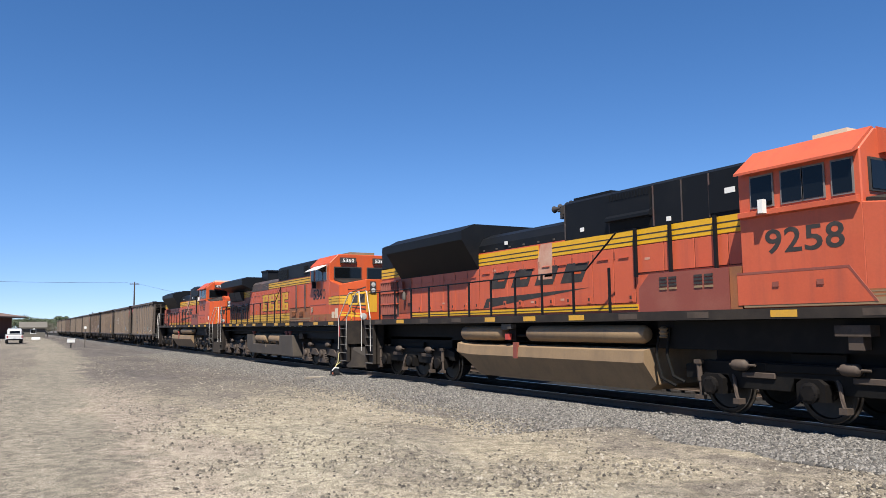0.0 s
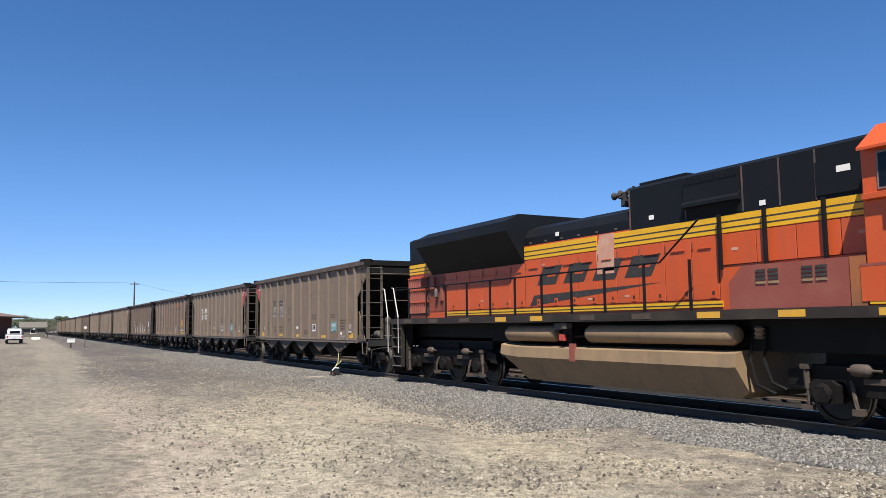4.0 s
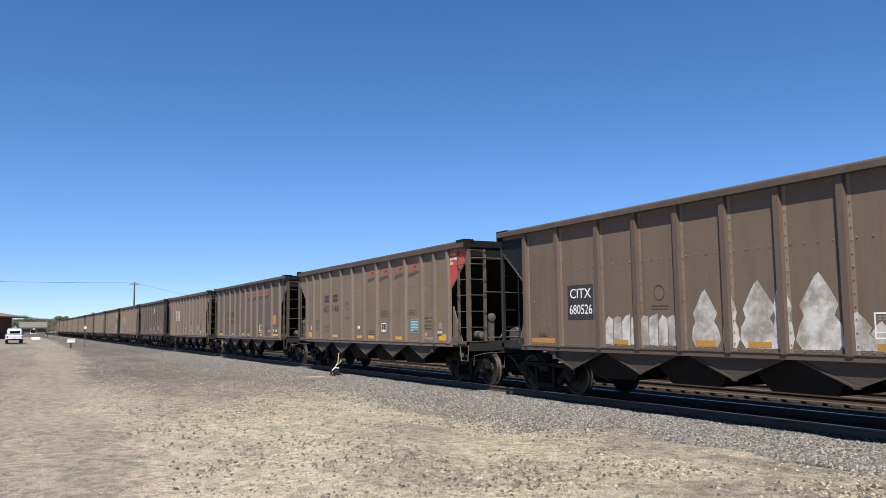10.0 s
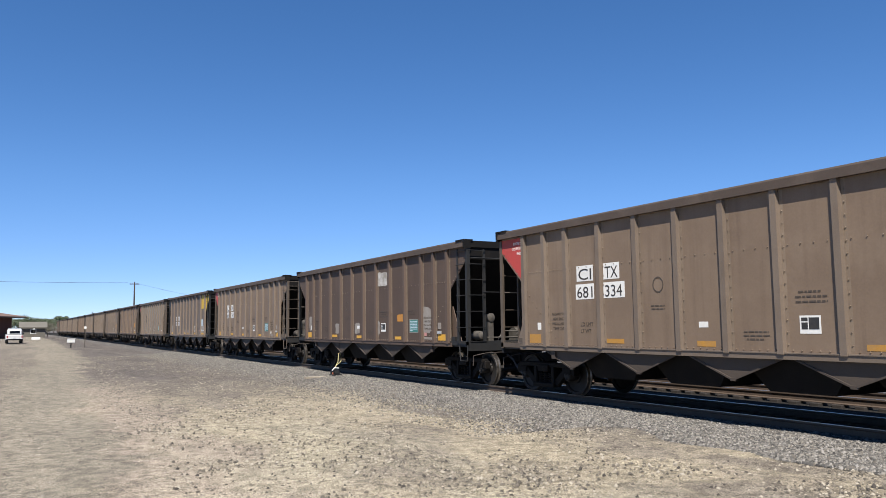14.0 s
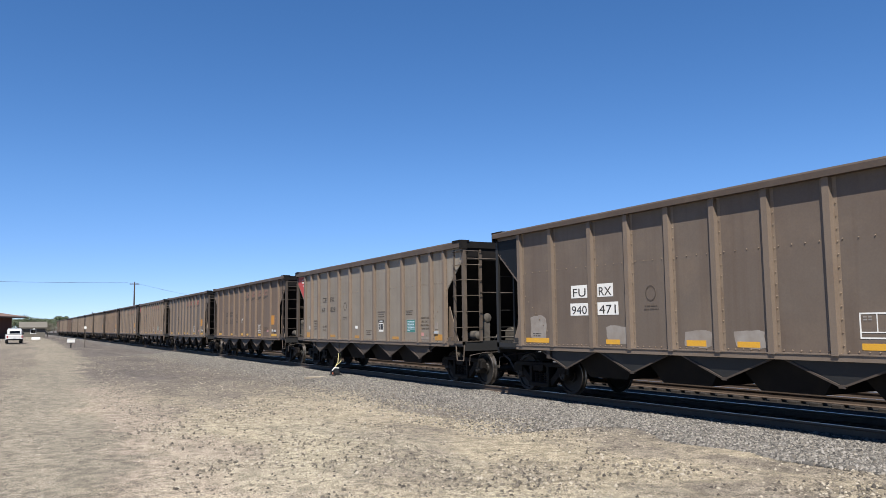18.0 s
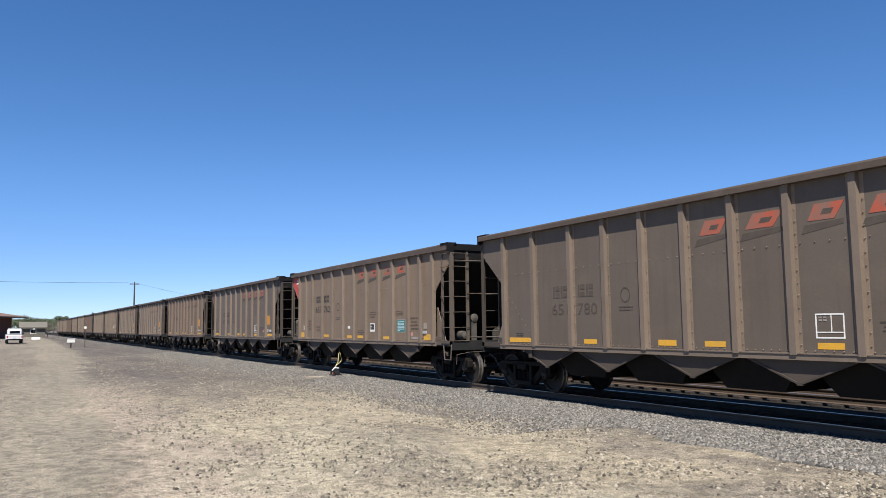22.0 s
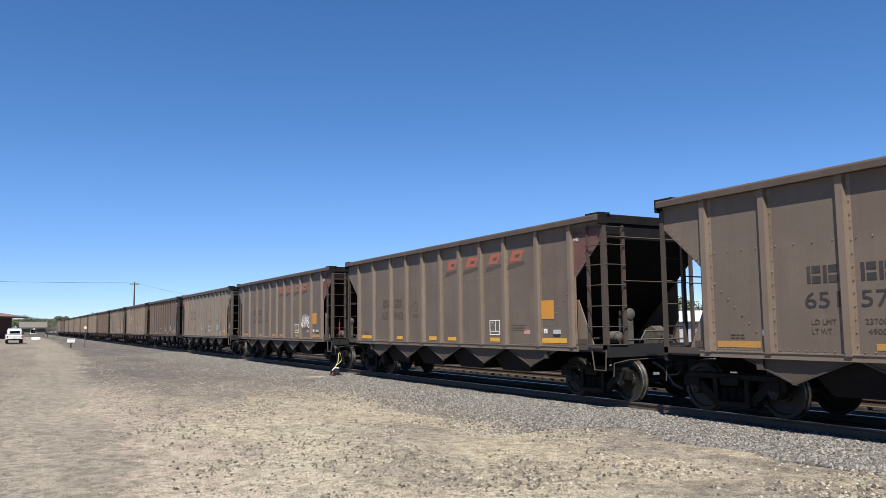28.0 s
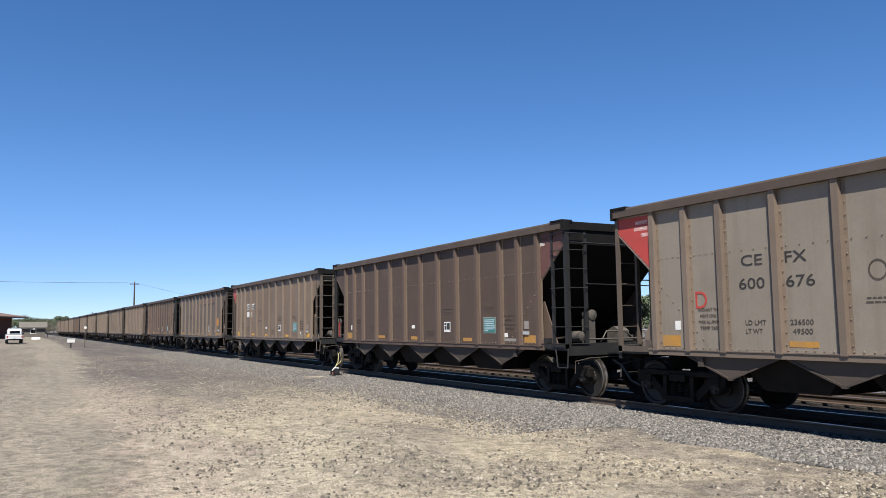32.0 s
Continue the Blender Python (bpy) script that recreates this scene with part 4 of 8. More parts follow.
def loco_truck(lo, axles, flip, kit, heavy=False):
    """Three-axle truck with its frame, journal boxes, brake cylinders and dampers; near-side pieces are single parts."""
    mid = axles[1]
    r0 = LOCO_R + RAIL_TOP
    tr = part("truck", kit["beam"], None, lo, "dusty black three-axle truck")
    tr.location.x = mid
    for e in (-1, 1):
        f = part("truck_frame", kit["frame"], None, tr)
        f.location.y = e * 1.06
    for k, x in enumerate(axles):
        w = part("wheelset", kit["wheelset"], None, tr, "large worn steel wheelset")
        w.location = (x - mid, 0, r0)
        j = part("journal_box", kit["pedestal" if heavy else "journal"], None, tr, "dust-coated journal pedestal" if heavy else "")
        j.location = (x - mid, -1.17 if heavy else -1.14, r0)
        if heavy:
            part("coil_spring", kit["coil"], None, tr).location = (x - mid + 0.36, -1.12, r0 - 0.23)
            continue
        a = part("brake_hanger", kit["hanger"], None, tr)
        a.location, a.scale.x = (x - mid + 0.42 * flip, -1.12, r0), flip
    for dx in (-1.35, 0.75):
        c = part("brake_cylinder", kit["cylinder"], None, tr, "tan dusty brake cylinder")
        c.location = (dx * flip, -1.24, r0 + 0.40)
    for dx in (-2.35, 2.15):
        d = part("damper", kit["damper"], None, tr, "light grey damper strut")
        d.location = (dx, -1.22, r0 + 0.05)
    for dx in (-1.05, 1.05):
        p = part("frame_plate" if heavy else "equaliser_plate", kit["plate_long" if heavy else "plate"], None, tr)
        p.location = (dx, -1.17 if heavy else -1.14, r0 + (0.0 if heavy else 0.16))
    return tr


def loco_kit():
    kit = {}
    z0 = LOCO_R + RAIL_TOP
    kit["wheelset"] = wheelset_mesh(LOCO_R, "loco_wheelset")
    kit["wheelset"].materials[0] = M["wheel_dark"]
    s = Shape()
    s.prism([(-2.75, z0 + 0.10), (-2.75, z0 + 0.36), (-2.3, z0 + 0.46), (2.3, z0 + 0.46), (2.75, z0 + 0.36), (2.75, z0 + 0.10), (2.45, z0 + 0.12), (2.4, z0 + 0.2), (1.75, z0 + 0.2), (1.65, z0 - 0.02), (0.45, z0 - 0.02), (0.36, z0 + 0.2), (-0.36, z0 + 0.2), (-0.45, z0 - 0.02), (-1.65, z0 - 0.02), (-1.75, z0 + 0.2), (-2.4, z0 + 0.2), (-2.45, z0 + 0.12)], "y", -0.09, 0.09)
    s.box(-0.9, 0.9, -0.12, 0.12, z0 + 0.30, z0 + 0.44)
    kit["frame"] = s.mesh("truck_frame", M["truck_black"], bevel=0.012)
    s = Shape()
    s.box(-2.2, 2.2, -0.9, 0.9, z0 + 0.02, z0 + 0.80)
    s.box(-0.5, 0.5, -1.0, 1.0, z0 + 0.42, z0 + 0.62)
    kit["beam"] = s.mesh("truck", M["truck_black"], bevel=0.01)
    s = Shape()
    s.prism([(-0.26, -0.14), (0.26, -0.14), (0.26, 0.14), (0.15, 0.22), (-0.15, 0.22), (-0.26, 0.14)], "y", -0.1, 0.1)
    s.turned([(0.17, -0.1), (0.17, -0.16), (0.12, -0.18)], (0, 0, 0), "y", 16)
    for k in range(6):
        a = k * math.pi / 3
        s.box(0.125 * math.cos(a) - 0.015, 0.125 * math.cos(a) + 0.015, -0.185, -0.15, 0.125 * math.sin(a) - 0.015, 0.125 * math.sin(a) + 0.015)
    kit["journal"] = s.mesh("journal_box", M["steel_dark"])
    s = Shape()
    s.tube([(0, 0.0, 0.22), (0.06, -0.05, 0.12), (0.10, -0.08, -0.06), (0.13, -0.08, -0.22)], 0.035, 6)
    s.box(0.06, 0.2, -0.12, 0.04, -0.3, -0.2)
    kit["hanger"] = s.mesh("brake_hanger", M["dust_part"])
    s = Shape()
    s.turned([(0.03, -0.25), (0.04, -0.18), (0.085, -0.17), (0.10, -0.1), (0.10, 0.09), (0.07, 0.13), (0.025, 0.15), (0.02, 0.30)], (0, 0, 0), "x", 14)
    kit["cylinder"] = s.mesh("brake_cylinder", M["dust_part"], smooth=True)
    s = Shape()
    s.tube([(0, 0, 0.36), (0.02, 0, 0.02)], 0.05, 8)
    s.tube([(0.02, 0, 0.05), (0.05, 0, -0.28)], 0.033, 8)
    s.box(-0.08, 0.12, -0.05, 0.05, -0.32, -0.24)
    s.box(-0.07, 0.07, -0.06, 0.06, 0.34, 0.42)
    kit["damper"] = s.mesh("damper", M["dust_part"])
    s = Shape()
    s.prism([(-0.34, 0.02), (0.34, 0.02), (0.34, 0.12), (-0.34, 0.12)], "y", -0.05, 0.05)
    kit["plate"] = s.mesh("equaliser_plate", M["dust_part"], bevel=0.01)
    s = Shape()
    s.prism([(-0.44, -0.33), (0.46, -0.33), (0.46, -0.23), (0.27, -0.17), (0.18, 0.2), (-0.18, 0.2), (-0.26, -0.17), (-0.44, -0.24)], "y", -0.07, 0.07)
    s.turned([(0.15, -0.07), (0.15, -0.14), (0.12, -0.16), (0.02, -0.17)], (0, 0, 0.02), "y", 18)
    kit["pedestal"] = s.mesh("journal_pedestal", M["dust_part"], bevel=0.008)
    s = Shape()
    for k in range(4):
        s.turned([(0.10, k * 0.075), (0.13, k * 0.075 + 0.02), (0.13, k * 0.075 + 0.045), (0.10, k * 0.075 + 0.07)], (0, 0, 0), "z", 12)
    kit["coil"] = s.mesh("coil_spring", M["dust_part"], smooth=True)
    kit["plate_long"] = Shape().prism([(-0.55, 0.0), (0.45, -0.06), (0.55, 0.02), (0.2, 0.22), (-0.5, 0.24), (-0.55, 0.2)], "y", -0.03, 0.03).mesh("frame_plate", M["dust_part"], bevel=0.006)
    return kit


SD_PLAN = ((-10.62, -10.90), (-8.75, -8.95), (-4.15, -4.15), (0.45, 0.35), (3.45, 3.50), (8.4, 8.38), (9.3, 9.40), (10.5, 10.75))
DASH_PLAN = ((-10.5, -10.4), (-4.0, -4.05), (2.0, 2.05), (6.0, 6.42), (8.4, 8.75), (10.3, 10.72))
PLANS = {"now": SD_PLAN}


def lpart(name, shape, mat, parent, label="", smooth=False, bevel=0.0):
    """A part of a locomotive, drawn on its plan."""
    if isinstance(shape, Shape):
        shape.fit(PLANS["now"])
    return part(name, shape, mat, parent, label, smooth, bevel)


def road_number(parent, text, size, width, x, y, z):
    """Painted digits, each a part of its own."""
    step = width / len(text)
    for k, c in enumerate(text):
        ob = lpart("digit", lettering(c, size, M["letter_dark"], step * 0.84), None, parent, "dark painted road number digit")
        ob.location = (plan_x(x + k * step, PLANS["now"]), y, plan_z(z))


def end_steps(lo, x0, x1, kind):
    """Side steps at one corner: two cheek plates and four treads on each side."""
    st = lpart("step_well", Shape().box(x0, x1, -1.40, -1.36, 0.52, 1.85).box(x0, x0 + 0.05, -1.52, -1.10, 0.52, 1.95).box(x1 - 0.05, x1, -1.52, -1.10, 0.52, 1.95), M["loco_sill"], lo, "black stepwell with light treads")
    for k in range(5):
        z = 0.53 + k * 0.29
        lpart("tread", Shape().box(x0 + 0.05, x1 - 0.05, -1.535, -1.34, z, z + 0.022), M["tread"], st)
    far = lpart("step_well", Shape().box(x0, x1, 1.10, 1.52, 0.52, 1.85), M["loco_sill"], lo)
    return st


def rail_post(lo, x, z0, z1, y=-1.47):
    p = lpart("stanchion", Shape().bar((x, y, z0), (x, y, z1), 0.045, 0.045), M["loco_black"], lo)
    return p


def common_loco(lo, kit, front_axles, rear_axles, fx, rx, sill_top=2.0, heavy=False):
    """Frame, couplers, plows, trucks and steps. fx, rx: ends of the platform."""
    fr = lpart("frame", Shape().box(rx, fx, -1.54, 1.54, sill_top - 0.17, sill_top), M["loco_sill"], lo, "dusty black underframe sill")
    lpart("centre_beam", Shape().box(rx + 0.4, fx - 0.4, -0.9, 0.9, 1.35, sill_top - 0.174), M["truck_black"], lo)
    rnd = random.Random(len(lo.name) + int(fx * 10))
    x = rx + 1.0
    while x < fx - 1.0:
        lpart("reflector", Shape().box(x, x + 0.52, -1.546, -1.54, sill_top - 0.14, sill_top - 0.03), M["stencil_yellow"] if rnd.random() < 0.75 else M["dust_part"], fr)
        x += 1.75 + rnd.uniform(-0.15, 0.25)
    for e, end in ((1, fx), (-1, rx)):
        s = Shape()
        s.box(min(end, end + e * 0.45), max(end, end + e * 0.45), -0.2, 0.2, 0.84, 1.14)
        cx = end + e * 0.45
        s.prism([(cx - 0.02 * e, -0.14), (cx + e * 0.22, -0.17), (cx + e * 0.34, -0.05), (cx + e * 0.26, 0.03), (cx + e * 0.30, 0.17), (cx + e * 0.12, 0.2), (cx - 0.02 * e, 0.12)], "z", 0.80, 1.14)
        lpart("coupler", s, M["steel_dark"], lo, "rusty steel knuckle coupler")
        s = Shape()
        s.box(end - e * 0.06 if e > 0 else end - 0.02, end + 0.02 if e > 0 else end + 0.06, -1.5, 1.5, 1.15, sill_top)
        lpart("end_plate", s, M["loco_sill"], lo)
        s = Shape()
        a, b = end - e * 0.15, end + e * 0.42
        s.add([(a, -1.45, 1.05), (a, 1.45, 1.05), (b, 0.25, 0.98), (b, -0.25, 0.98), (a + e * 0.05, -1.5, 0.32), (a + e * 0.05, 1.5, 0.32), (b + e * 0.28, 0.2, 0.28), (b + e * 0.28, -0.2, 0.28)], [(0, 1, 2, 3), (4, 5, 6, 7), (0, 3, 7, 4), (1, 5, 6, 2), (3, 2, 6, 7), (0, 4, 5, 1)])
        lpart("snow_plow", s, M["loco_sill"], lo, "dusty black plow plate")
        for k, y in enumerate((-0.75, -0.62, -0.5)):
            lpart("air_hose", Shape().tube([(end + e * 0.03, y, 1.28), (end + e * 0.25, y, 1.1), (end + e * 0.45, y + 0.05, 0.72), (end + e * 0.68, y + 0.12, 0.66)], 0.024, 6), M["truck_black"], lo)
        for y in (-0.42, 0.42):
            lpart("end_rail", Shape().tube([(end - e * 0.02, y, sill_top), (end - e * 0.02, y, 3.0), (end - e * 0.02, y * 3.2, 3.0), (end - e * 0.02, y * 3.2, sill_top)], 0.02, 6), M["yellow"] if e > 0 else M["loco_black"], lo)
    loco_truck(lo, front_axles, 1, kit, heavy)
    loco_truck(lo, rear_axles, -1, kit, heavy)
    return fr


def white_rails(lo, x, e):
    """Light handrails that lead up from the steps; e: +1 front, -1 rear."""
    for dx, lean in ((0.0, 0.55), (0.78, 0.5)):
        a = x + e * dx
        lpart("grab_rail", Shape().tube([(a, -1.56, 0.95), (a, -1.56, 2.05), (a + e * lean * 0.9, -1.45, 2.75), (a + e * (lean + 0.12), -1.40, 2.98), (a + e * (lean + 0.34), -1.36, 3.0)], 0.018, 8), M["handrail_white"], lo, "white bent handrail", smooth=True)


def louvre(parent, x0, x1, z0, z1, y, n, mat, upright=False):
    """A row of slats standing in a frame."""
    fr = lpart("vent", Shape().box(x0, x1, y, y + 0.02, z0, z1), M["loco_black"], parent)
    for k in range(n):
        if upright:
            x = x0 + (k + 0.5) * (x1 - x0) / n
            s = Shape().box(x - 0.012, x + 0.012, y - 0.02, y + 0.005, z0, z1)
        else:
            z = z0 + (k + 0.5) * (z1 - z0) / n
            s = Shape().prism([(y - 0.03, z - 0.02), (y + 0.005, z + 0.012), (y + 0.005, z + 0.02), (y - 0.03, z - 0.01)], "x", x0, x1)
        lpart("slat", s, mat, fr)
    return fr


def hood_doors(lo, xs, z0, z1, y, mat, latch=True):
    lpart("door_seam", Shape().box(xs[0], xs[-1], y - 0.004, y + 0.01, z0 - 0.006, z1 + 0.006), M["seam"], lo)
    for a, b in zip(xs[:-1], xs[1:]):
        d = lpart("hood_door", Shape().box(a + 0.009, b - 0.009, y - 0.020, y - 0.003, z0 + 0.004, z1 - 0.004), mat, lo, bevel=0.004)
        if latch:
            lpart("latch", Shape().box(b - 0.20, b - 0.08, y - 0.034, y - 0.018, z0 + 0.03, z0 + 0.19), mat, d)
            lpart("latch_hole", Shape().box(b - 0.17, b - 0.11, y - 0.037, y - 0.03, z0 + 0.08, z0 + 0.15), M["seam"], d)
            lpart("grab", Shape().box(a + 0.18, b - 0.16, y - 0.045, y - 0.018, z1 - 0.22, z1 - 0.205), mat, d)
            lpart("hinge", Shape().box(a + 0.03, a + 0.055, y - 0.035, y - 0.016, z1 - 0.22, z1 - 0.08), M["maroon"], d)


def cab_windows(cab, spans, z0, z1, y):
    for a, b in spans:
        fr = lpart("side_window", Shape().box(a - 0.03, b + 0.03, y - 0.02, y + 0.01, z0 - 0.03, z1 + 0.03), M["frame_dark"], cab, "dark-framed cab window")
        lpart("pane", Shape().box(a, b, y - 0.026, y - 0.019, z0, z1), M["glass"], fr)


def slanted_mark(lo, x, y, z, w, h, gap, mats):
    """Plain slanted blocks and a long wedge: the painted owner's emblem, without letters."""
    for k in range(4):
        x0 = x + k * (w + gap)
        b = lpart("emblem_block", Shape().prism([(x0, z), (x0 + w * 0.82, z), (x0 + w * 1.12, z + h), (x0 + w * 0.3, z + h)], "y", y - 0.004, y), mats, lo)
        lpart("emblem_gap", Shape().prism([(x0 + w * 0.46, z + h * 0.42), (x0 + w * 0.80, z + h * 0.42), (x0 + w * 0.84, z + h * 0.58), (x0 + w * 0.5, z + h * 0.58)], "y", y - 0.006, y - 0.001), M["orange"], b)
    lpart("emblem_wedge", Shape().prism([(x - 0.35, z - 0.50), (x + 4.2 * w + 2 * gap, z - 0.14), (x - 0.15, z - 0.24)], "y", y - 0.004, y), mats, lo)


def build_sd(name, number, skin, label):
    """The six-axle locomotive with the slanted radiator wings."""
    lo = thing(name, label, "locomotive", group="locomotives of the train")
    lo["wheel_radius"] = LOCO_R
    PLANS["now"] = SD_PLAN
    common_loco(lo, KIT, (4.92, 6.97, 9.02), (-9.52, -7.58, -5.66), 10.5, -10.62)
    Y = -0.95
    # tank and reservoirs
    sec = [(-1.22, 1.30), (-1.47, 1.25), (-1.50, 1.02), (-1.16, 0.48), (1.16, 0.48), (1.50, 1.02), (1.47, 1.25), (1.22, 1.30)]
    s = Shape()
    rings = [(-4.15, 0.62), (-3.95, 0.30), (-3.35, 0.0), (3.25, 0.0), (3.45, 0.12)]
    for x, lift in rings:
        s.v += [(x, y, z + (lift if z < 0.8 else (lift * 0.1))) for y, z in sec]
    n = len(sec)
    s.f += [(i * n + k, i * n + (k + 1) % n, (i + 1) * n + (k + 1) % n, (i + 1) * n + k) for i in range(len(rings) - 1) for k in range(n)] + [tuple(range(n)), tuple(range(4 * n, 5 * n))]
    tank = lpart("fuel_tank", s, M["dust_tank"], lo, "dust-coated fuel tank with bevelled sides")
    lpart("filler", Shape().box(-1.15, -0.98, -1.52, -1.44, 0.98, 1.36), M["maroon"], tank)
    for a, b in ((-4.1, -1.85), (-0.75, 3.4)):
        lpart("air_reservoir", Shape().turned([(0.02, a), (0.13, a + 0.03), (0.185, a + 0.14), (0.185, b - 0.14), (0.13, b - 0.03), (0.02, b)], (0, -1.27, 1.57), "x", 18), M["dust_tank"], lo, "dusty tan air reservoir", smooth=True)
    lpart("valve_cluster", Shape().box(-1.6, -1.25, -1.35, -1.05, 1.38, 1.7).tube([(-1.8, -1.3, 1.5), (-0.8, -1.3, 1.52)], 0.03), M["steel_dark"], lo)
    # hood
    lpart("hood", Shape().box(-10.3, 5.97, Y, -Y, 2.0, 3.72), skin, lo, "faded orange engine hood")
    lpart("hood_top", Shape().prism([(-0.93, 3.70), (-0.93, 3.92), (-0.80, 4.12), (-0.5, 4.24), (0.5, 4.24), (0.80, 4.12), (0.93, 3.92), (0.93, 3.70)], "x", -3.75, 0.45), M["loco_black"], lo, "rounded black hood roof")
    lpart("roof_box", Shape().prism([(-0.97, 3.69), (-0.97, 4.53), (-0.85, 4.6), (0.85, 4.6), (0.97, 4.53), (0.97, 3.69)], "x", 0.45, 6.04), M["loco_black"], lo, "black equipment housing on the hood")
    lpart("intake", Shape().box(2.0, 3.3, Y - 0.07, Y - 0.02, 3.92, 4.51), M["loco_black"], lo)
    for k in range(14):
        lpart("intake_slat", Shape().box(2.06 + k * 0.09, 2.10 + k * 0.09, Y - 0.085, Y - 0.068, 4.37, 4.49), M["loco_black"], lo)
    lpart("intake_mouth", Shape().box(2.02, 3.28, Y - 0.032, Y - 0.02, 3.73, 3.92), M["truck_black"], lo, "dark opening under the intake hood")
    lpart("intake_brow", Shape().prism([(Y - 0.02, 3.92), (Y - 0.13, 3.94), (Y - 0.13, 4.00), (Y - 0.02, 4.10)], "x", 1.98, 3.32), M["loco_black"], lo)
    for x in (0.45, 2.0, 3.34, 4.15, 4.88):
        lpart("roof_seam", Shape().box(x, x + 0.03, Y - 0.034, Y - 0.018, 3.71, 4.52), M["smoked"], lo)
    lpart("roof_hatch", Shape().box(0.6, 1.9, -0.8, 0.8, 4.60, 4.67), M["loco_black"], lo)
    for x, z in ((1.02, 3.84), (-2.3, 3.84), (3.72, 3.76)):
        lpart("data_plate", Shape().box(x, x + 0.13, Y - 0.03, Y - 0.01, z, z + 0.09), M["white"], lo)
    for x, z in ((-2.95, 3.18), (-5.9, 2.40), (-4.6, 2.34), (0.2, 2.32), (3.05, 3.05), (5.6, 3.10), (-1.1, 2.30)):
        lpart("sticker", Shape().box(x, x + 0.15, Y - 0.024, Y - 0.01, z, z + 0.05), M["worn"], lo)
    lpart("gauge_box", Shape().box(-1.78, -1.48, -1.46, -1.30, 1.66, 1.80).box(-1.44, -1.26, -1.50, -1.34, 1.68, 1.80), M["cyl_grey"], lo, "grey gauge box under the sill")
    lpart("valve_handle", Shape().box(-1.58, -1.42, -1.48, -1.38, 1.42, 1.56), M["red_panel"], lo)
    lpart("roof_panel", Shape().box(4.9, 5.9, Y - 0.045, Y - 0.02, 3.76, 4.3), M["loco_black"], lo)
    lpart("panel_plate", Shape().box(5.3, 5.55, Y - 0.05, Y - 0.044, 4.08, 4.18), M["white"], lo)
    for k in range(6):
        x = -3.5 + k * 0.68
        lpart("eye_plate", Shape().box(x, x + 0.08, -0.95, -0.93, 3.76, 3.80), M["cyl_grey"], lo)
    # yellow bands with dark lines
    for a, b in ((-10.3, -8.78), (-3.72, -0.72), (-0.1, 5.95)):
        bd = lpart("yellow_band", Shape().box(a, b, Y - 0.022, Y, 3.38, 3.69), M["yellow"], lo, "yellow stripe with thin dark lines")
        for z in (3.45, 3.56):
            lpart("band_line", Shape().box(a, b, Y - 0.025, Y - 0.02, z, z + 0.025), M["letter_dark"], bd)
    low = lpart("low_band", Shape().box(-7.95, 2.8, Y - 0.022, Y, 2.06, 2.17), M["yellow"], lo)
    lpart("band_line", Shape().box(-7.95, 2.8, Y - 0.025, Y - 0.02, 2.10, 2.12), M["letter_dark"], low)
    lpart("worn_patch", Shape().prism([(-0.72, 2.85), (-0.12, 2.85), (-0.10, 3.7), (-0.60, 3.7), (-0.74, 3.3)], "y", Y - 0.026, Y), M["worn"], lo, "paint worn pale around an exhaust leak")
    hood_doors(lo, [-7.95, -7.25, -6.5, -5.8, -5.1, -4.4, -3.72], 2.2, 3.3, Y, skin)
    hood_doors(lo, [-3.7, -2.95, -2.2, -1.45, -0.72, -0.05, 0.65, 1.4, 2.1, 2.75], 2.2, 3.36, Y, skin)
    hood_doors(lo, [2.78, 3.6, 4.45, 5.3, 5.93], 2.8, 3.36, Y, skin, False)
    slanted_mark(lo, -3.15, Y - 0.02, 2.72, 0.98, 0.44, 0.14, M["letter_dark"])
    # radiator wings
    wing = [(-0.95, 3.30), (-1.52, 4.10), (-1.52, 4.34), (-1.1, 4.54), (1.1, 4.54), (1.52, 4.34), (1.52, 4.10), (0.95, 3.30)]
    lpart("radiator", Shape().prism(wing, "x", -8.75, -3.75), M["loco_black"], lo, "black flared radiator housing")
    lpart("rear_hood_top", Shape().prism([(-0.95, 3.69), (-0.95, 4.46), (-0.8, 4.53), (0.8, 4.53), (0.95, 4.46), (0.95, 3.69)], "x", -10.3, -8.75), M["loco_black"], lo)
    for x in (-7.9, -5.2):
        lpart("roof_fan", Shape().turned([(0.62, 4.52), (0.62, 4.60), (0.56, 4.64), (0.1, 4.66)], (x, 0, 0), "z", 24), M["loco_black"], lo, smooth=True)
    # rear grille and recess
    g = lpart("rear_grille", Shape().box(-10.28, -8.95, Y - 0.02, Y, 2.12, 3.26), M["letter_dark"], lo)
    # vanes in dark maroon: the shade within the grille is put into their colour
    for r in range(3):
        for k in range(9):
            lpart("vane", Shape().prism([(-10.24 + k * 0.142, Y - 0.10), (-10.215 + k * 0.142, Y - 0.10), (-10.185 + k * 0.142, Y - 0.015), (-10.21 + k * 0.142, Y - 0.015)], "z", 2.16 + r * 0.37, 2.48 + r * 0.37), M["maroon"], g)
        lpart("grille_bar", Shape().box(-10.28, -8.95, Y - 0.105, Y - 0.015, 2.49 + r * 0.37, 2.53 + r * 0.37), skin, g)
    lpart("recess", Shape().box(-8.9, -8.0, Y - 0.012, Y, 2.2, 3.3), M["dirty_shaded_orange"], lo, "recess in the hood side, its shade painted in dark orange")
    lpart("recess_box", Shape().box(-8.78, -8.5, Y - 0.10, Y, 2.86, 3.22).box(-8.2, -8.02, Y - 0.06, Y, 2.5, 3.0), M["maroon"], lo, bevel=0.01)
    lpart("extinguisher", Shape().turned([(0.03, 2.60), (0.06, 2.62), (0.06, 2.82), (0.02, 2.88)], (-8.35, Y - 0.1, 0), "z", 12), M["cyl_grey"], lo, smooth=True)
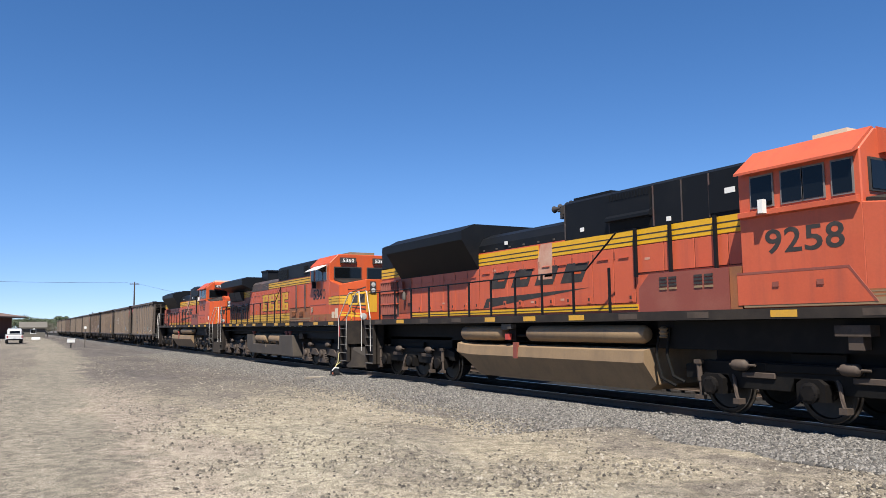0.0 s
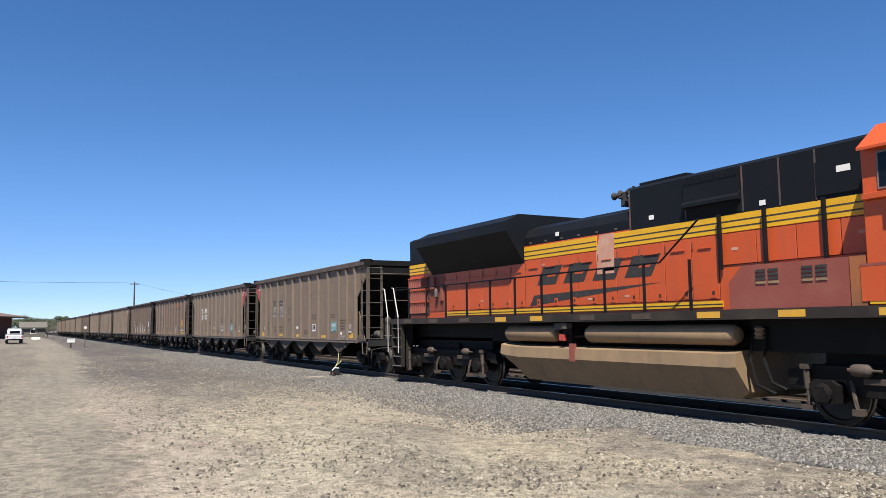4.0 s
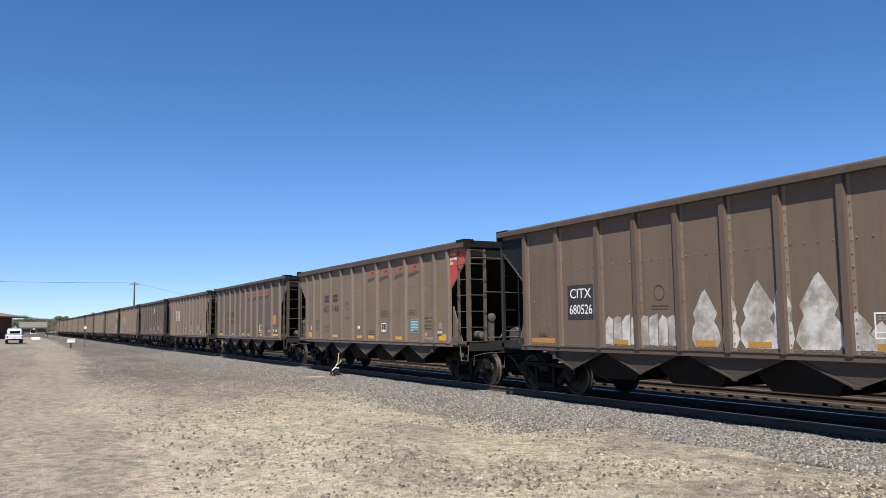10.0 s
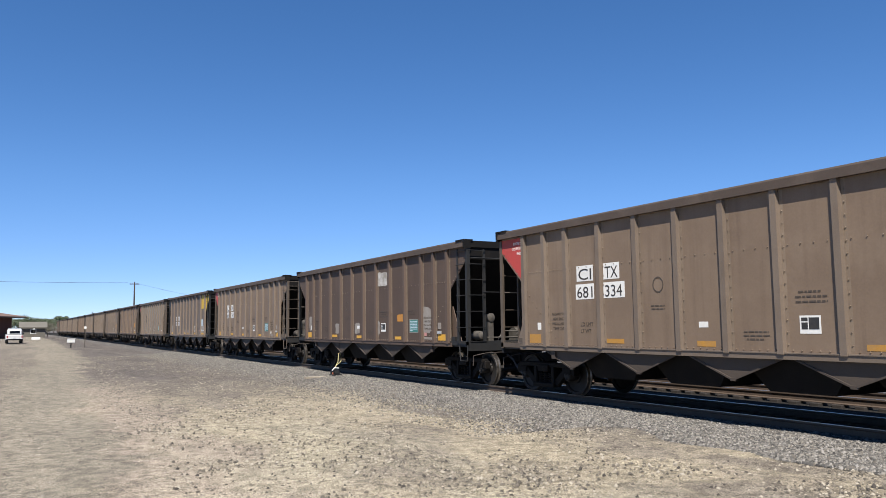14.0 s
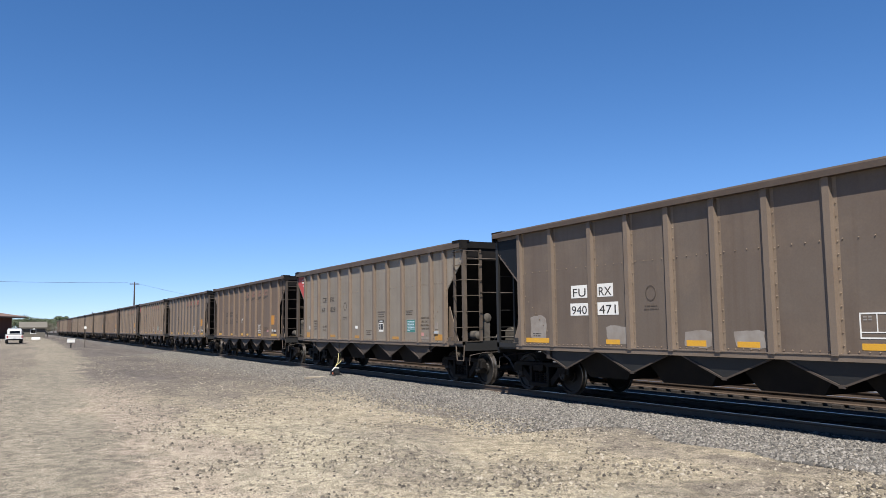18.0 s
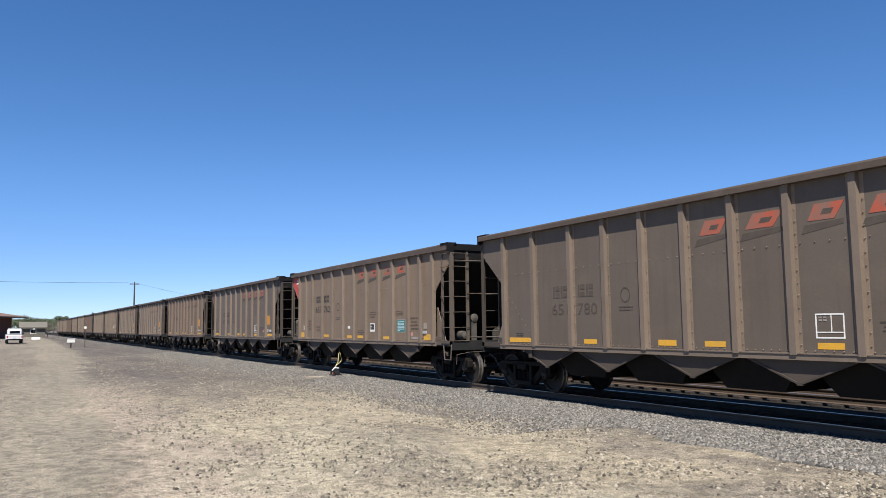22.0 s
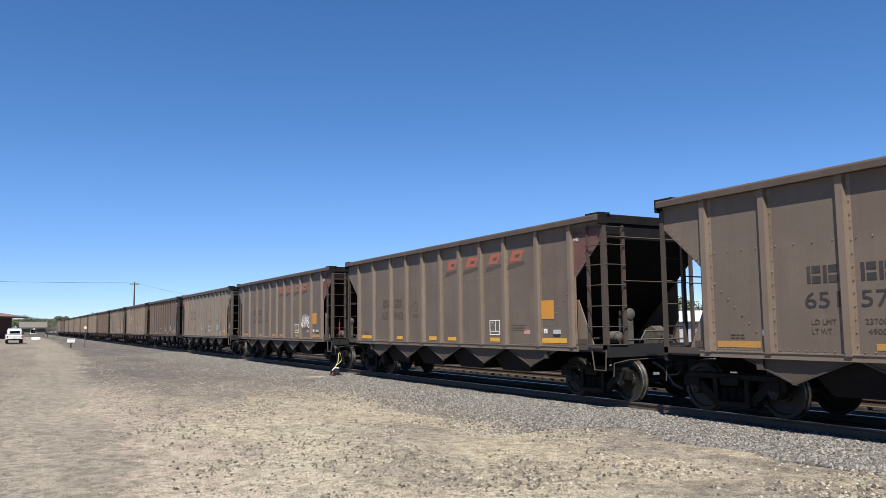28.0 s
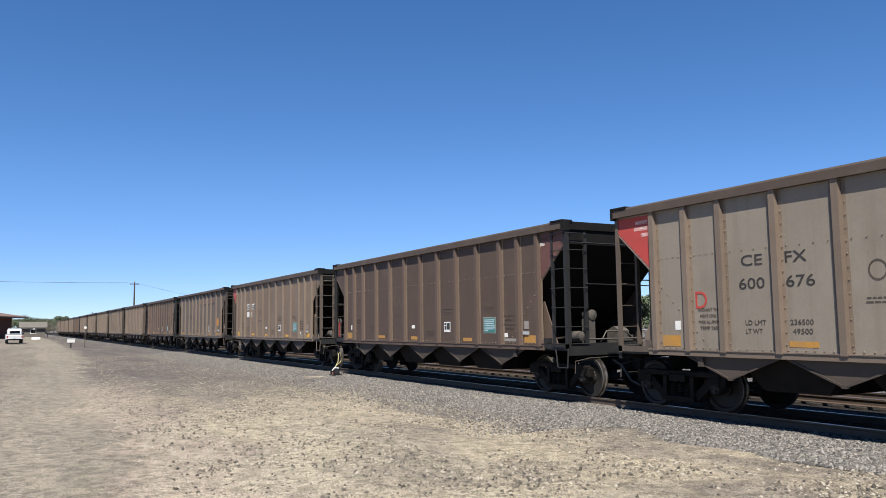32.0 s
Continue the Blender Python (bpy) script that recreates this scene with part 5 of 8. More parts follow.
    # battery box beside the walkway
    bx = lpart("battery_box", Shape().prism([(3.4, 2.0), (5.75, 2.0), (5.75, 2.72), (3.7, 2.72), (3.4, 2.45)], "y", -1.50, -0.97), M["maroon"], lo, "maroon side box with vents")
    for x in (4.0, 4.92):
        for k in range(4):
            for dx in (0, 0.26):
                lpart("vent_slot", Shape().box(x + dx, x + dx + 0.2, -1.515, -1.50, 2.40 + k * 0.065, 2.44 + k * 0.065), M["letter_dark"] if k else M["dust_tank"], bx)
    lpart("side_step_panel", Shape().box(5.77, 6.03, -1.50, -0.97, 2.0, 2.72), M["orange_dust"], lo)
    # cab
    side = [(-1.50, 2.0), (-1.50, 4.29), (-1.10, 4.62), (1.10, 4.62), (1.50, 4.29), (1.50, 2.0)]
    cab = lpart("cab", Shape().prism(side, "x", 6.05, 8.40), skin, lo, "orange crew cab", bevel=0.02)
    cab_windows(cab, [(6.35, 6.78), (6.98, 7.36), (7.40, 7.76), (7.93, 8.26)], 3.66, 4.14, -1.50)
    lpart("window_ledge", Shape().prism([(-1.50, 3.48), (-1.60, 3.50), (-1.60, 3.58), (-1.50, 3.60)], "x", 6.1, 8.36), skin, cab)
    lpart("eave", Shape().prism([(-1.48, 4.27), (-1.66, 4.20), (-1.66, 4.24), (-1.12, 4.645), (-1.08, 4.62)], "x", 6.1, 8.38), skin, cab)
    lpart("mirror", Shape().box(6.62, 6.72, -1.70, -1.60, 3.52, 3.74), M["white"], cab)
    lpart("roof_unit", Shape().box(7.1, 7.75, -0.8, 0.5, 4.61, 4.79), M["cream"], cab, "pale cream roof air unit")
    lpart("cab_door", Shape().prism([(5.95, 2.06), (8.5, 2.06), (8.1, 2.56), (5.95, 2.56)], "y", -1.512, -1.498), skin, cab)
    lpart("door_line", Shape().prism([(5.95, 2.56), (8.1, 2.56), (8.5, 2.06), (8.54, 2.06), (8.12, 2.60), (5.95, 2.60)], "y", -1.515, -1.498), M["maroon"], cab)
    for x in (6.7, 7.55):
        lpart("door_eye", Shape().box(x, x + 0.12, -1.53, -1.51, 2.34, 2.42), M["maroon"], cab)
    lowb = lpart("low_band", Shape().box(6.07, 9.0, -1.506, -1.499, 2.02, 2.12), M["yellow"] if number == "8788" else M["dust_tank"], cab)
    if number == "9258":
        lpart("dust_skirt", Shape().box(6.07, 9.0, -1.5035, -1.499, 2.12, 2.24), M["orange_dust"], cab)
        for z in (2.145, 2.195):
            lpart("dust_streak", Shape().box(6.07, 8.9, -1.5055, -1.50, z, z + 0.022), M["dust_tank"], cab)
    road_number(cab, number, 0.41, 1.54, 6.58, -1.5005, 2.88)
    # nose
    plan = [(8.38, -1.50), (9.30, -1.50), (9.90, -0.98), (10.42, -0.80), (10.42, 0.80), (9.90, 0.98), (9.30, 1.50), (8.38, 1.50)]
    s = Shape()
    tops = [3.50, 3.38, 3.42, 3.40, 3.40, 3.42, 3.38, 3.50]
    s.v += [(x, y, 2.0) for x, y in plan] + [(x, y, z) for (x, y), z in zip(plan, tops)]
    s.f += [tuple(range(7, -1, -1)), tuple(range(8, 16))] + [(i, (i + 1) % 8, 8 + (i + 1) % 8, 8 + i) for i in range(8)]
    nose = lpart("nose", s, skin, lo, "orange short nose", bevel=0.015)
    lpart("nose_top", Shape().prism([(9.2, 3.38), (10.40, 3.38), (10.40, 3.56), (9.80, 3.72), (9.40, 3.70)], "y", -0.74, 0.74), skin, nose, bevel=0.015)
    lpart("anti_glare_panel", Shape().add([(8.41, -1.42, 3.56), (9.27, -1.44, 3.41), (9.66, -0.76, 3.52), (9.35, -0.76, 3.70), (8.41, -0.9, 3.64), (8.41, -1.42, 3.30), (9.27, -1.44, 3.30), (9.66, -0.76, 3.30), (9.35, -0.76, 3.30), (8.41, -0.9, 3.30)], [(0, 1, 2, 3, 4), (5, 9, 8, 7, 6), (0, 5, 6, 1), (1, 6, 7, 2), (2, 7, 8, 3), (3, 8, 9, 4), (4, 9, 5, 0)]), M["loco_sill"], nose)
    for y in (-0.72, 0.72):
        ws = lpart("windshield", Shape().box(8.38, 8.425, y - 0.60, y + 0.60, 3.66, 4.16), M["letter_dark"], cab)
        lpart("pane", Shape().box(8.42, 8.435, y - 0.56, y + 0.56, 3.70, 4.12), M["glass"], ws, "dark windshield glass")
    nb = lpart("number_board_box", Shape().prism([(8.38, 4.24), (8.66, 4.24), (8.60, 4.55), (8.38, 4.65)], "y", -1.02, 1.02), skin, cab)
    for y in (-1.0, 0.35):
        bd = lpart("number_board", Shape().box(8.62, 8.675, y, y + 0.62, 4.28, 4.46), M["letter_dark"], nb)
        for k, c in enumerate(number):
            tx = lpart("digit", lettering(c, 0.13, M["white"], 0.10), None, bd)
            tx.matrix_basis = Matrix.Translation((plan_x(8.678, SD_PLAN), y + 0.08 + 0.12 * k, plan_z(4.31))) @ pose(0, 0, 0, 0, 0, 90)
    hl = lpart("headlight", Shape().box(10.40, 10.46, -0.66, -0.42, 2.98, 3.40), M["letter_dark"], nose)
    for z in (3.09, 3.29):
        lpart("lens", Shape().turned([(0.085, 10.455), (0.085, 10.47), (0.05, 10.485)], (0, -0.54, z), "x", 16), M["lens"], hl, smooth=True)
    for e in (-1, 1):
        lpart("ditch_light", Shape().turned([(0.07, 10.42), (0.11, 10.46), (0.11, 10.56), (0.06, 10.57)], (0, e * 0.95, 2.2), "x", 16), M["lens"], lo, smooth=True)
    # emblem on the nose side
    na, nb2 = Vector((9.97, -0.975, 0)), Vector((10.41, -0.805, 0))
    for k, (a, b) in enumerate(((-0.10, 0.42), (0.55, 0.98))):
        pts = [na.lerp(nb2, a), na.lerp(nb2, b)]
        nrm = Vector((0.37, -0.93, 0)) * 0.006
        lpart("nose_emblem", Shape().add([pts[0] + nrm + Vector((0, 0, 2.62)), pts[1] + nrm + Vector((0, 0, 2.62)), pts[1] + nrm + Vector((0.03, 0.01, 2.86)), pts[0] + nrm + Vector((0.05, 0.02, 2.86)), pts[0] + Vector((0, 0, 2.62)), pts[1] + Vector((0, 0, 2.62)), pts[1] + Vector((0.03, 0.01, 2.86)), pts[0] + Vector((0.05, 0.02, 2.86))], [(0, 1, 2, 3), (7, 6, 5, 4), (0, 4, 5, 1), (1, 5, 6, 2), (2, 6, 7, 3), (3, 7, 4, 0)]), M["letter_dark"], nose)
    lpart("nose_decal", Shape().box(8.98, 9.18, -1.508, -1.50, 2.26, 2.50), M["white"], nose)
    # walkway rails
    for k in range(11):
        rail_post(lo, -9.4 + k * 1.19, 2.0, 2.92)
    lpart("handrail", Shape().tube([(-10.3, -1.47, 2.90), (1.75, -1.47, 2.92), (2.75, -1.47, 3.62)], 0.02, 6), M["loco_black"], lo, smooth=True)
    for x in (2.85, 3.85, 5.05):
        lpart("grab_post", Shape().bar((x, -1.03, 2.72), (x, -1.03, 3.72), 0.07, 0.05), M["loco_black"], lo)
    end_steps(lo, 9.62, 10.36, 1)
    end_steps(lo, -10.55, -9.85, -1)
    white_rails(lo, 9.6, 1)
    white_rails(lo, -10.0, -1)
    # equipment under the cab
    lpart("under_cab_box", Shape().box(3.6, 9.2, -1.2, 1.2, 1.3, 1.82), M["truck_black"], lo)
    lpart("sander_box", Shape().box(7.75, 8.35, -1.44, -1.2, 1.56, 1.72).box(7.95, 8.2, -1.40, -1.2, 1.36, 1.57), M["dust_part"], lo)
    lpart("cable", Shape().tube([(3.7, -1.25, 1.7), (3.62, -1.3, 1.2), (3.75, -1.3, 0.75), (4.1, -1.25, 0.62)], 0.03, 6), M["truck_black"], lo, smooth=True)
    lpart("cable", Shape().tube([(3.95, -1.22, 1.7), (3.9, -1.28, 1.2), (4.05, -1.28, 0.8), (4.3, -1.22, 0.7)], 0.03, 6), M["truck_black"], lo, smooth=True)
    lpart("spring_pot", Shape().turned([(0.05, 1.5), (0.1, 1.52), (0.07, 1.56), (0.1, 1.6), (0.07, 1.64), (0.1, 1.68), (0.04, 1.72)], (3.85, -1.3, 0), "z", 12), M["dust_tank"], lo, smooth=True)
    horn(lo, -0.30, 4.26)
    return lo


def horn(lo, x, z):
    z += 0.12
    h = lpart("horn", Shape().box(x - 0.06, x + 0.06, -0.5, -0.3, z - 0.06, z + 0.16), M["letter_dark"], lo, "black five-bell air horn")
    for k, (dx, dy, dz) in enumerate(((0.30, -0.52, 0.22), (0.24, -0.36, 0.28), (-0.30, -0.50, 0.20), (-0.26, -0.34, 0.26), (0.2, -0.6, 0.12))):
        e = 1 if dx > 0 else -1
        lpart("bell", Shape().turned([(0.03, x), (0.035, x + e * 0.14), (0.09, x + dx)], (0, dy, z + dz), "x", 12), M["letter_dark"], h, smooth=True)


def build_dash(name, number, skin, label):
    """The six-axle locomotive with the flat overhanging radiator roof and block lettering."""
    lo = thing(name, label, "locomotive", group="locomotives of the train")
    lo["wheel_radius"] = LOCO_R
    PLANS["now"] = DASH_PLAN
    common_loco(lo, KIT, (5.0, 6.97, 8.94), (-9.30, -7.28, -5.32), 10.3, -10.5, 1.99, True)
    Y = -0.95
    lpart("fuel_tank", Shape().prism([(-4.1, 1.42), (-2.95, 1.42), (-2.85, 0.98), (-0.70, 0.98), (-0.60, 0.86), (-0.45, 0.86), (-0.35, 0.98), (1.70, 0.98), (1.75, 1.42), (3.55, 1.42), (3.72, 0.52), (-3.3, 0.52), (-4.05, 0.80)], "y", -1.46, 1.46), M["tank_grime"], lo, "grimy brown fuel tank with stepped top", bevel=0.02)
    for a, b in ((-2.85, -0.85), (-0.40, 1.60)):
        r = lpart("air_reservoir", Shape().turned([(0.02, a), (0.18, a + 0.05), (0.235, a + 0.18), (0.235, b - 0.18), (0.18, b - 0.05), (0.02, b)], (0, -1.18, 1.24), "x", 20), M["dust_tank"], lo, "dusty tan air reservoir", smooth=True)
        for x in (a + 0.4, b - 0.4):
            lpart("strap", Shape().box(x, x + 0.12, -1.44, -1.36, 0.98, 1.14), M["steel_dark"], r)
    for x in (-3.2, 2.4, 2.9):
        lpart("filler_cap", Shape().turned([(0.07, 1.4), (0.07, 1.52), (0.12, 1.53), (0.10, 1.60)], (x, -1.3, 0), "z", 12), M["maroon"], lo, smooth=True)
    lpart("hood", Shape().box(-10.2, 5.97, Y, -Y, 1.94, 3.72), skin, lo, "orange engine hood")
    lpart("hood_top", Shape().prism([(-0.95, 3.71), (-0.95, 3.98), (-0.82, 4.12), (-0.5, 4.18), (0.5, 4.18), (0.82, 4.12), (0.95, 3.98), (0.95, 3.71)], "x", -5.3, -0.05), M["smoked"], lo, "soot-stained black hood roof")
    lpart("roof_box", Shape().prism([(-0.97, 3.96), (-0.97, 4.54), (-0.85, 4.61), (0.85, 4.61), (0.97, 4.54), (0.97, 3.96)], "x", -0.05, 5.96), M["loco_black"], lo, "black equipment housing on the hood")
    lpart("rear_hood_side", Shape().box(-10.21, -5.46, Y - 0.012, Y + 0.01, 2.22, 3.73), M["dirty_shaded_orange"], lo, "dirty orange hood side, darkened for the shade under the radiator")
    lpart("roof_box_side", Shape().box(-0.05, 5.96, Y, -Y, 3.70, 3.97), skin, lo)
    louvre(lo, 0.1, 1.5, 4.02, 4.44, Y - 0.05, 22, M["loco_black"], True)
    for x in (3.75, 4.6, 5.35):
        louvre(lo, x, x + 0.5, 4.05, 4.42, Y - 0.045, 4, M["loco_black"], True)
    lpart("panel_plate", Shape().box(4.75, 4.9, Y - 0.09, Y - 0.05, 4.0, 4.12), M["white"], lo)
    # bands
    for a, b, z0, z1 in ((-1.75, 5.95, 3.66, 3.92), (-10.2, -7.35, 3.66, 3.72), (-7.3, -5.45, 3.40, 3.70)):
        bd = lpart("yellow_band", Shape().box(a, b, Y - 0.022, Y, z0, z1), M["yellow_old"], lo, "faded yellow stripe with dark lines")
        for z in (3.72, 3.84):
            if z < z1:
                lpart("band_line", Shape().box(a, b, Y - 0.026, Y - 0.02, z, z + 0.025), M["letter_dark"], bd)
    bd = lpart("low_band", Shape().box(-5.45, 1.95, Y - 0.024, Y, 1.96, 2.40), M["yellow_old"], lo)
    for z in (2.06, 2.18, 2.30):
        lpart("band_line", Shape().box(-5.45, 1.95, Y - 0.027, Y - 0.022, z, z + 0.02), M["letter_dark"], bd)
    bd = lpart("low_band", Shape().box(-10.2, -5.5, Y - 0.024, Y, 1.96, 2.22), M["yellow_old"], lo)
    for z in (2.04, 2.13):
        lpart("band_line", Shape().box(-10.2, -5.5, Y - 0.027, Y - 0.022, z, z + 0.02), M["letter_dark"], bd)
    for z in (2.02, 2.12):
        lpart("faded_stripe", Shape().box(2.0, 5.9, Y - 0.092, Y - 0.08, z, z + 0.05), M["dust_tank"], lo)
    lpart("walkway_edge", Shape().box(-10.3, 5.9, -1.56, -1.52, 2.005, 2.03), M["loco_sill"], lo)
    hood_doors(lo, [-5.4, -4.7, -3.95, -3.2, -2.5, -1.75, -1.0, -0.25, 0.5, 1.25, 1.95], 2.42, 3.62, Y, skin)
    # electrical cabinets by the cab
    hood_doors(lo, [1.98, 2.9, 4.1, 5.9], 2.62, 3.62, Y - 0.08, skin, False)
    lpart("cabinet", Shape().box(1.97, 5.95, Y - 0.085, Y, 1.96, 2.60), M["orange_dust"], lo, "dust-browned lower cabinet")
    for x in (2.35, 3.35):
        louvre(lo, x, x + 0.5, 2.25, 2.48, Y - 0.09, 6, M["orange_dust"])
    for x in (3.0, 4.15):
        lpart("conduit", Shape().box(x - 0.04, x + 0.04, Y - 0.15, Y - 0.08, 2.55, 3.6), M["smoked"], lo)
    # radiator section
    roof = [(-0.96, 3.72), (-1.10, 3.84), (-1.56, 4.02), (-1.56, 4.31), (-1.3, 4.43), (1.3, 4.43), (1.56, 4.31), (1.56, 4.02), (1.10, 3.84), (0.96, 3.72)]
    lpart("radiator", Shape().prism(roof, "x", -10.15, -4.9), M["loco_black"], lo, "black overhanging radiator roof")
    for z in (3.47, 3.57, 3.66):
        lpart("band_line", Shape().box(-7.3, -5.45, Y - 0.026, Y - 0.02, z, z + 0.02), M["letter_dark"], lo)
    for x in (-9.6, -8.18):
        lpart("screen", Shape().prism([(-0.97, 3.22), (-1.06, 3.26), (-1.22, 3.72), (-0.97, 3.72)], "x", x, x + 1.36), M["letter_dark"], lo, "black slanted radiator screen")
    for k in range(8):
        x = -9.65 + k * 0.5
        h1 = 3.1 if k in (0, 5, 7) else 2.95
        d = lpart("hood_door", Shape().box(x + 0.01, x + 0.48, Y - 0.02, Y, 2.24, 3.14), M["dirty_shaded_orange"], lo)
        louvre(d, x + 0.08, x + 0.40, 2.26, h1 - 0.02, Y - 0.03, 9, M["loco_black"])
    lpart("stack_box", Shape().box(-4.55, -3.40, -0.55, 0.55, 4.15, 4.69).box(-4.60, -3.35, -0.6, 0.6, 4.66, 4.73), M["loco_black"], lo, "black exhaust silencer box")
    # block emblem: yellow plain shapes with dark edges
    for k in range(4):
        x = -2.85 + k * 1.14

        def blocks(g, y0, y1):
            q = Shape().box(x + 0.10 - g, x + 0.40 + g, y0, y1, 2.58 - g, 3.38 + g)
            q.box(x - g, x + 0.12 - g, y0, y1, 2.58 - g, 2.70 + g).box(x - g, x + 0.12 - g, y0, y1, 3.26 - g, 3.38 + g)
            for c, d in ((2.58, 2.90), (3.06, 3.38)):
                q.box(x + 0.38 + g, x + 0.96 + g, y0, y1, c - g, d + g)
            return q
        e = lpart("emblem_edge", blocks(0.035, Y - 0.026, Y), M["letter_dark"], lo)
        lpart("emblem_block", blocks(0.0, Y - 0.032, Y - 0.02), M["yellow_old"], e, "dirty yellow plain block shape")
        for c in (2.68, 3.16):
            lpart("emblem_gap", Shape().box(x + 0.50, x + 0.74, Y - 0.035, Y - 0.03, c, c + 0.12), skin, e)
    lpart("scorched_patch", Shape().prism([(-4.9, 3.64), (-1.8, 3.64), (-1.8, 3.74), (-2.6, 3.9), (-3.4, 4.0), (-4.9, 3.9)], "y", Y - 0.028, Y), M["smoked"], lo, "smoke-blackened paint")
    # cab
    side = [(-1.50, 1.94), (-1.50, 4.22), (-1.12, 4.57), (1.12, 4.57), (1.50, 4.22), (1.50, 1.94)]
    cab = lpart("cab", Shape().prism(side, "x", 5.95, 8.38), skin, lo, "orange crew cab", bevel=0.02)
    cab_windows(cab, [(6.12, 6.45), (6.70, 7.12), (7.18, 7.56), (7.70, 8.02)], 3.60, 4.08, -1.50)
    lpart("sun_shade", Shape().prism([(-1.50, 4.18), (-1.92, 3.98), (-1.92, 3.96), (-1.50, 4.14)], "x", 6.5, 8.0), M["white"], cab, "white window awning")
    lpart("mirror", Shape().box(6.72, 6.78, -1.70, -1.52, 3.3, 3.58), M["loco_black"], cab)
    lpart("roof_unit", Shape().box(6.7, 8.3, -0.6, 0.5, 4.56, 4.67), M["dust_tank"], cab)
    road_number(cab, number, 0.43, 1.58, 6.36, -1.5005, 2.86)
    lpart("door_line", Shape().box(5.98, 8.0, -1.508, -1.499, 2.62, 2.65), M["maroon"], cab)
    lpart("dust_skirt", Shape().box(5.98, 9.22, -1.506, -1.499, 1.96, 2.26), M["orange_dust"], cab)
    for x in (8.65, 9.0):
        lpart("patch", Shape().box(x, x + 0.28, -1.512, -1.50, 2.10, 2.34 + (x > 8.8) * 0.12), M["cream"], cab)
    for x in (6.2, 6.65, 7.1, 7.9):
        lpart("door_eye", Shape().box(x, x + 0.1, -1.53, -1.506, 2.06, 2.16), M["maroon"], cab)
    louvre(cab, 6.15, 6.32, 2.36, 2.56, -1.51, 5, M["cream"])
    st = lpart("side_stripe", Shape().prism([(8.3, 2.62), (9.25, 2.62), (9.25, 2.90), (8.3, 2.90)], "y", -1.507, -1.499), M["yellow_old"], cab)
    lpart("band_line", Shape().box(8.32, 9.25, -1.511, -1.50, 2.70, 2.72), M["letter_dark"], st)
    lpart("band_line", Shape().box(8.32, 9.25, -1.511, -1.50, 2.80, 2.82), M["letter_dark"], st)
    plan = [(8.36, -1.50), (9.40, -1.50), (10.30, -0.75), (10.30, 0.75), (9.40, 1.50), (8.36, 1.50)]
    tops = [3.55, 3.34, 3.50, 3.50, 3.34, 3.55]
    s = Shape()
    s.v += [(x, y, 1.94) for x, y in plan] + [(x, y, z) for (x, y), z in zip(plan, tops)]
    s.f += [tuple(range(5, -1, -1)), tuple(range(6, 12))] + [(i, (i + 1) % 6, 6 + (i + 1) % 6, 6 + i) for i in range(6)]
    nose = lpart("nose", s, skin, lo, "orange wide nose", bevel=0.02)
    # yellow emblem on the nose flank: plain yellow field with a dark bar
    na, nb = Vector((9.42, -1.483, 0)), Vector((10.29, -0.758, 0))
    nrm = Vector((0.640, -0.768, 0))

    def flank(nm, a, b, z0, z1, mat, out, z2=None, z3=None):
        p, q = na.lerp(nb, a), na.lerp(nb, b)
        lo4 = [p + Vector((0, 0, z0)), q + Vector((0, 0, z2 or z0)), q + Vector((0, 0, z3 or z1)), p + Vector((0, 0, z1))]
        lpart(nm, Shape().add([v + nrm * out for v in lo4] + lo4, [(0, 1, 2, 3), (7, 6, 5, 4), (0, 4, 5, 1), (1, 5, 6, 2), (2, 6, 7, 3), (3, 7, 4, 0)]), mat, nose)
    band = lpart("nose_band", Shape().box(8.62, 9.41, -1.509, -1.499, 2.60, 2.93), M["letter_dark"], nose, "yellow stripe with dark border")
    for z0, z1 in ((2.62, 2.71), (2.725, 2.81), (2.825, 2.91)):
        lpart("band_stripe", Shape().box(8.64, 9.41, -1.513, -1.505, z0, z1), M["yellow_old"], band)
    flank("nose_border", 0.0, 0.40, 2.60, 2.93, M["letter_dark"], 0.006, 2.58, 2.96)
    flank("nose_border", 0.36, 1.0, 2.50, 3.02, M["letter_dark"], 0.007, 2.36, 3.24)
    for z0, z1 in ((2.62, 2.71), (2.725, 2.81), (2.825, 2.91)):
        flank("nose_stripe", 0.0, 0.36, z0, z1, M["yellow_old"], 0.010)
    flank("nose_field", 0.34, 1.0, 2.58, 2.95, M["yellow_old"], 0.012, 2.56, 3.06)
    flank("nose_edge", 0.46, 1.0, 2.50, 2.54, skin, 0.011, 2.42, 2.50)
    flank("nose_edge", 0.46, 1.0, 3.00, 3.03, skin, 0.011, 3.10, 3.18)
    flank("nose_emblem", 0.50, 0.70, 2.64, 2.92, M["letter_dark"], 0.015)
    flank("nose_emblem", 0.76, 0.97, 2.64, 2.96, M["letter_dark"], 0.015)
    flank("nose_stripe", 0.0, 0.9, 2.18, 2.26, M["yellow_old"], 0.006, 2.10, 2.18)
    flank("nose_stripe", 0.0, 0.9, 2.29, 2.33, M["yellow_old"], 0.006, 2.22, 2.26)
    lpart("front_field", Shape().box(10.298, 10.31, -0.74, -0.30, 2.30, 3.05), M["yellow_old"], nose, "yellow field on the nose front")
    lpart("grab_bar", Shape().tube([(9.75, -1.24, 3.15), (9.79, -1.28, 3.13), (10.2, -0.93, 3.15), (10.17, -0.89, 3.17)], 0.014, 6), M["loco_black"], nose)
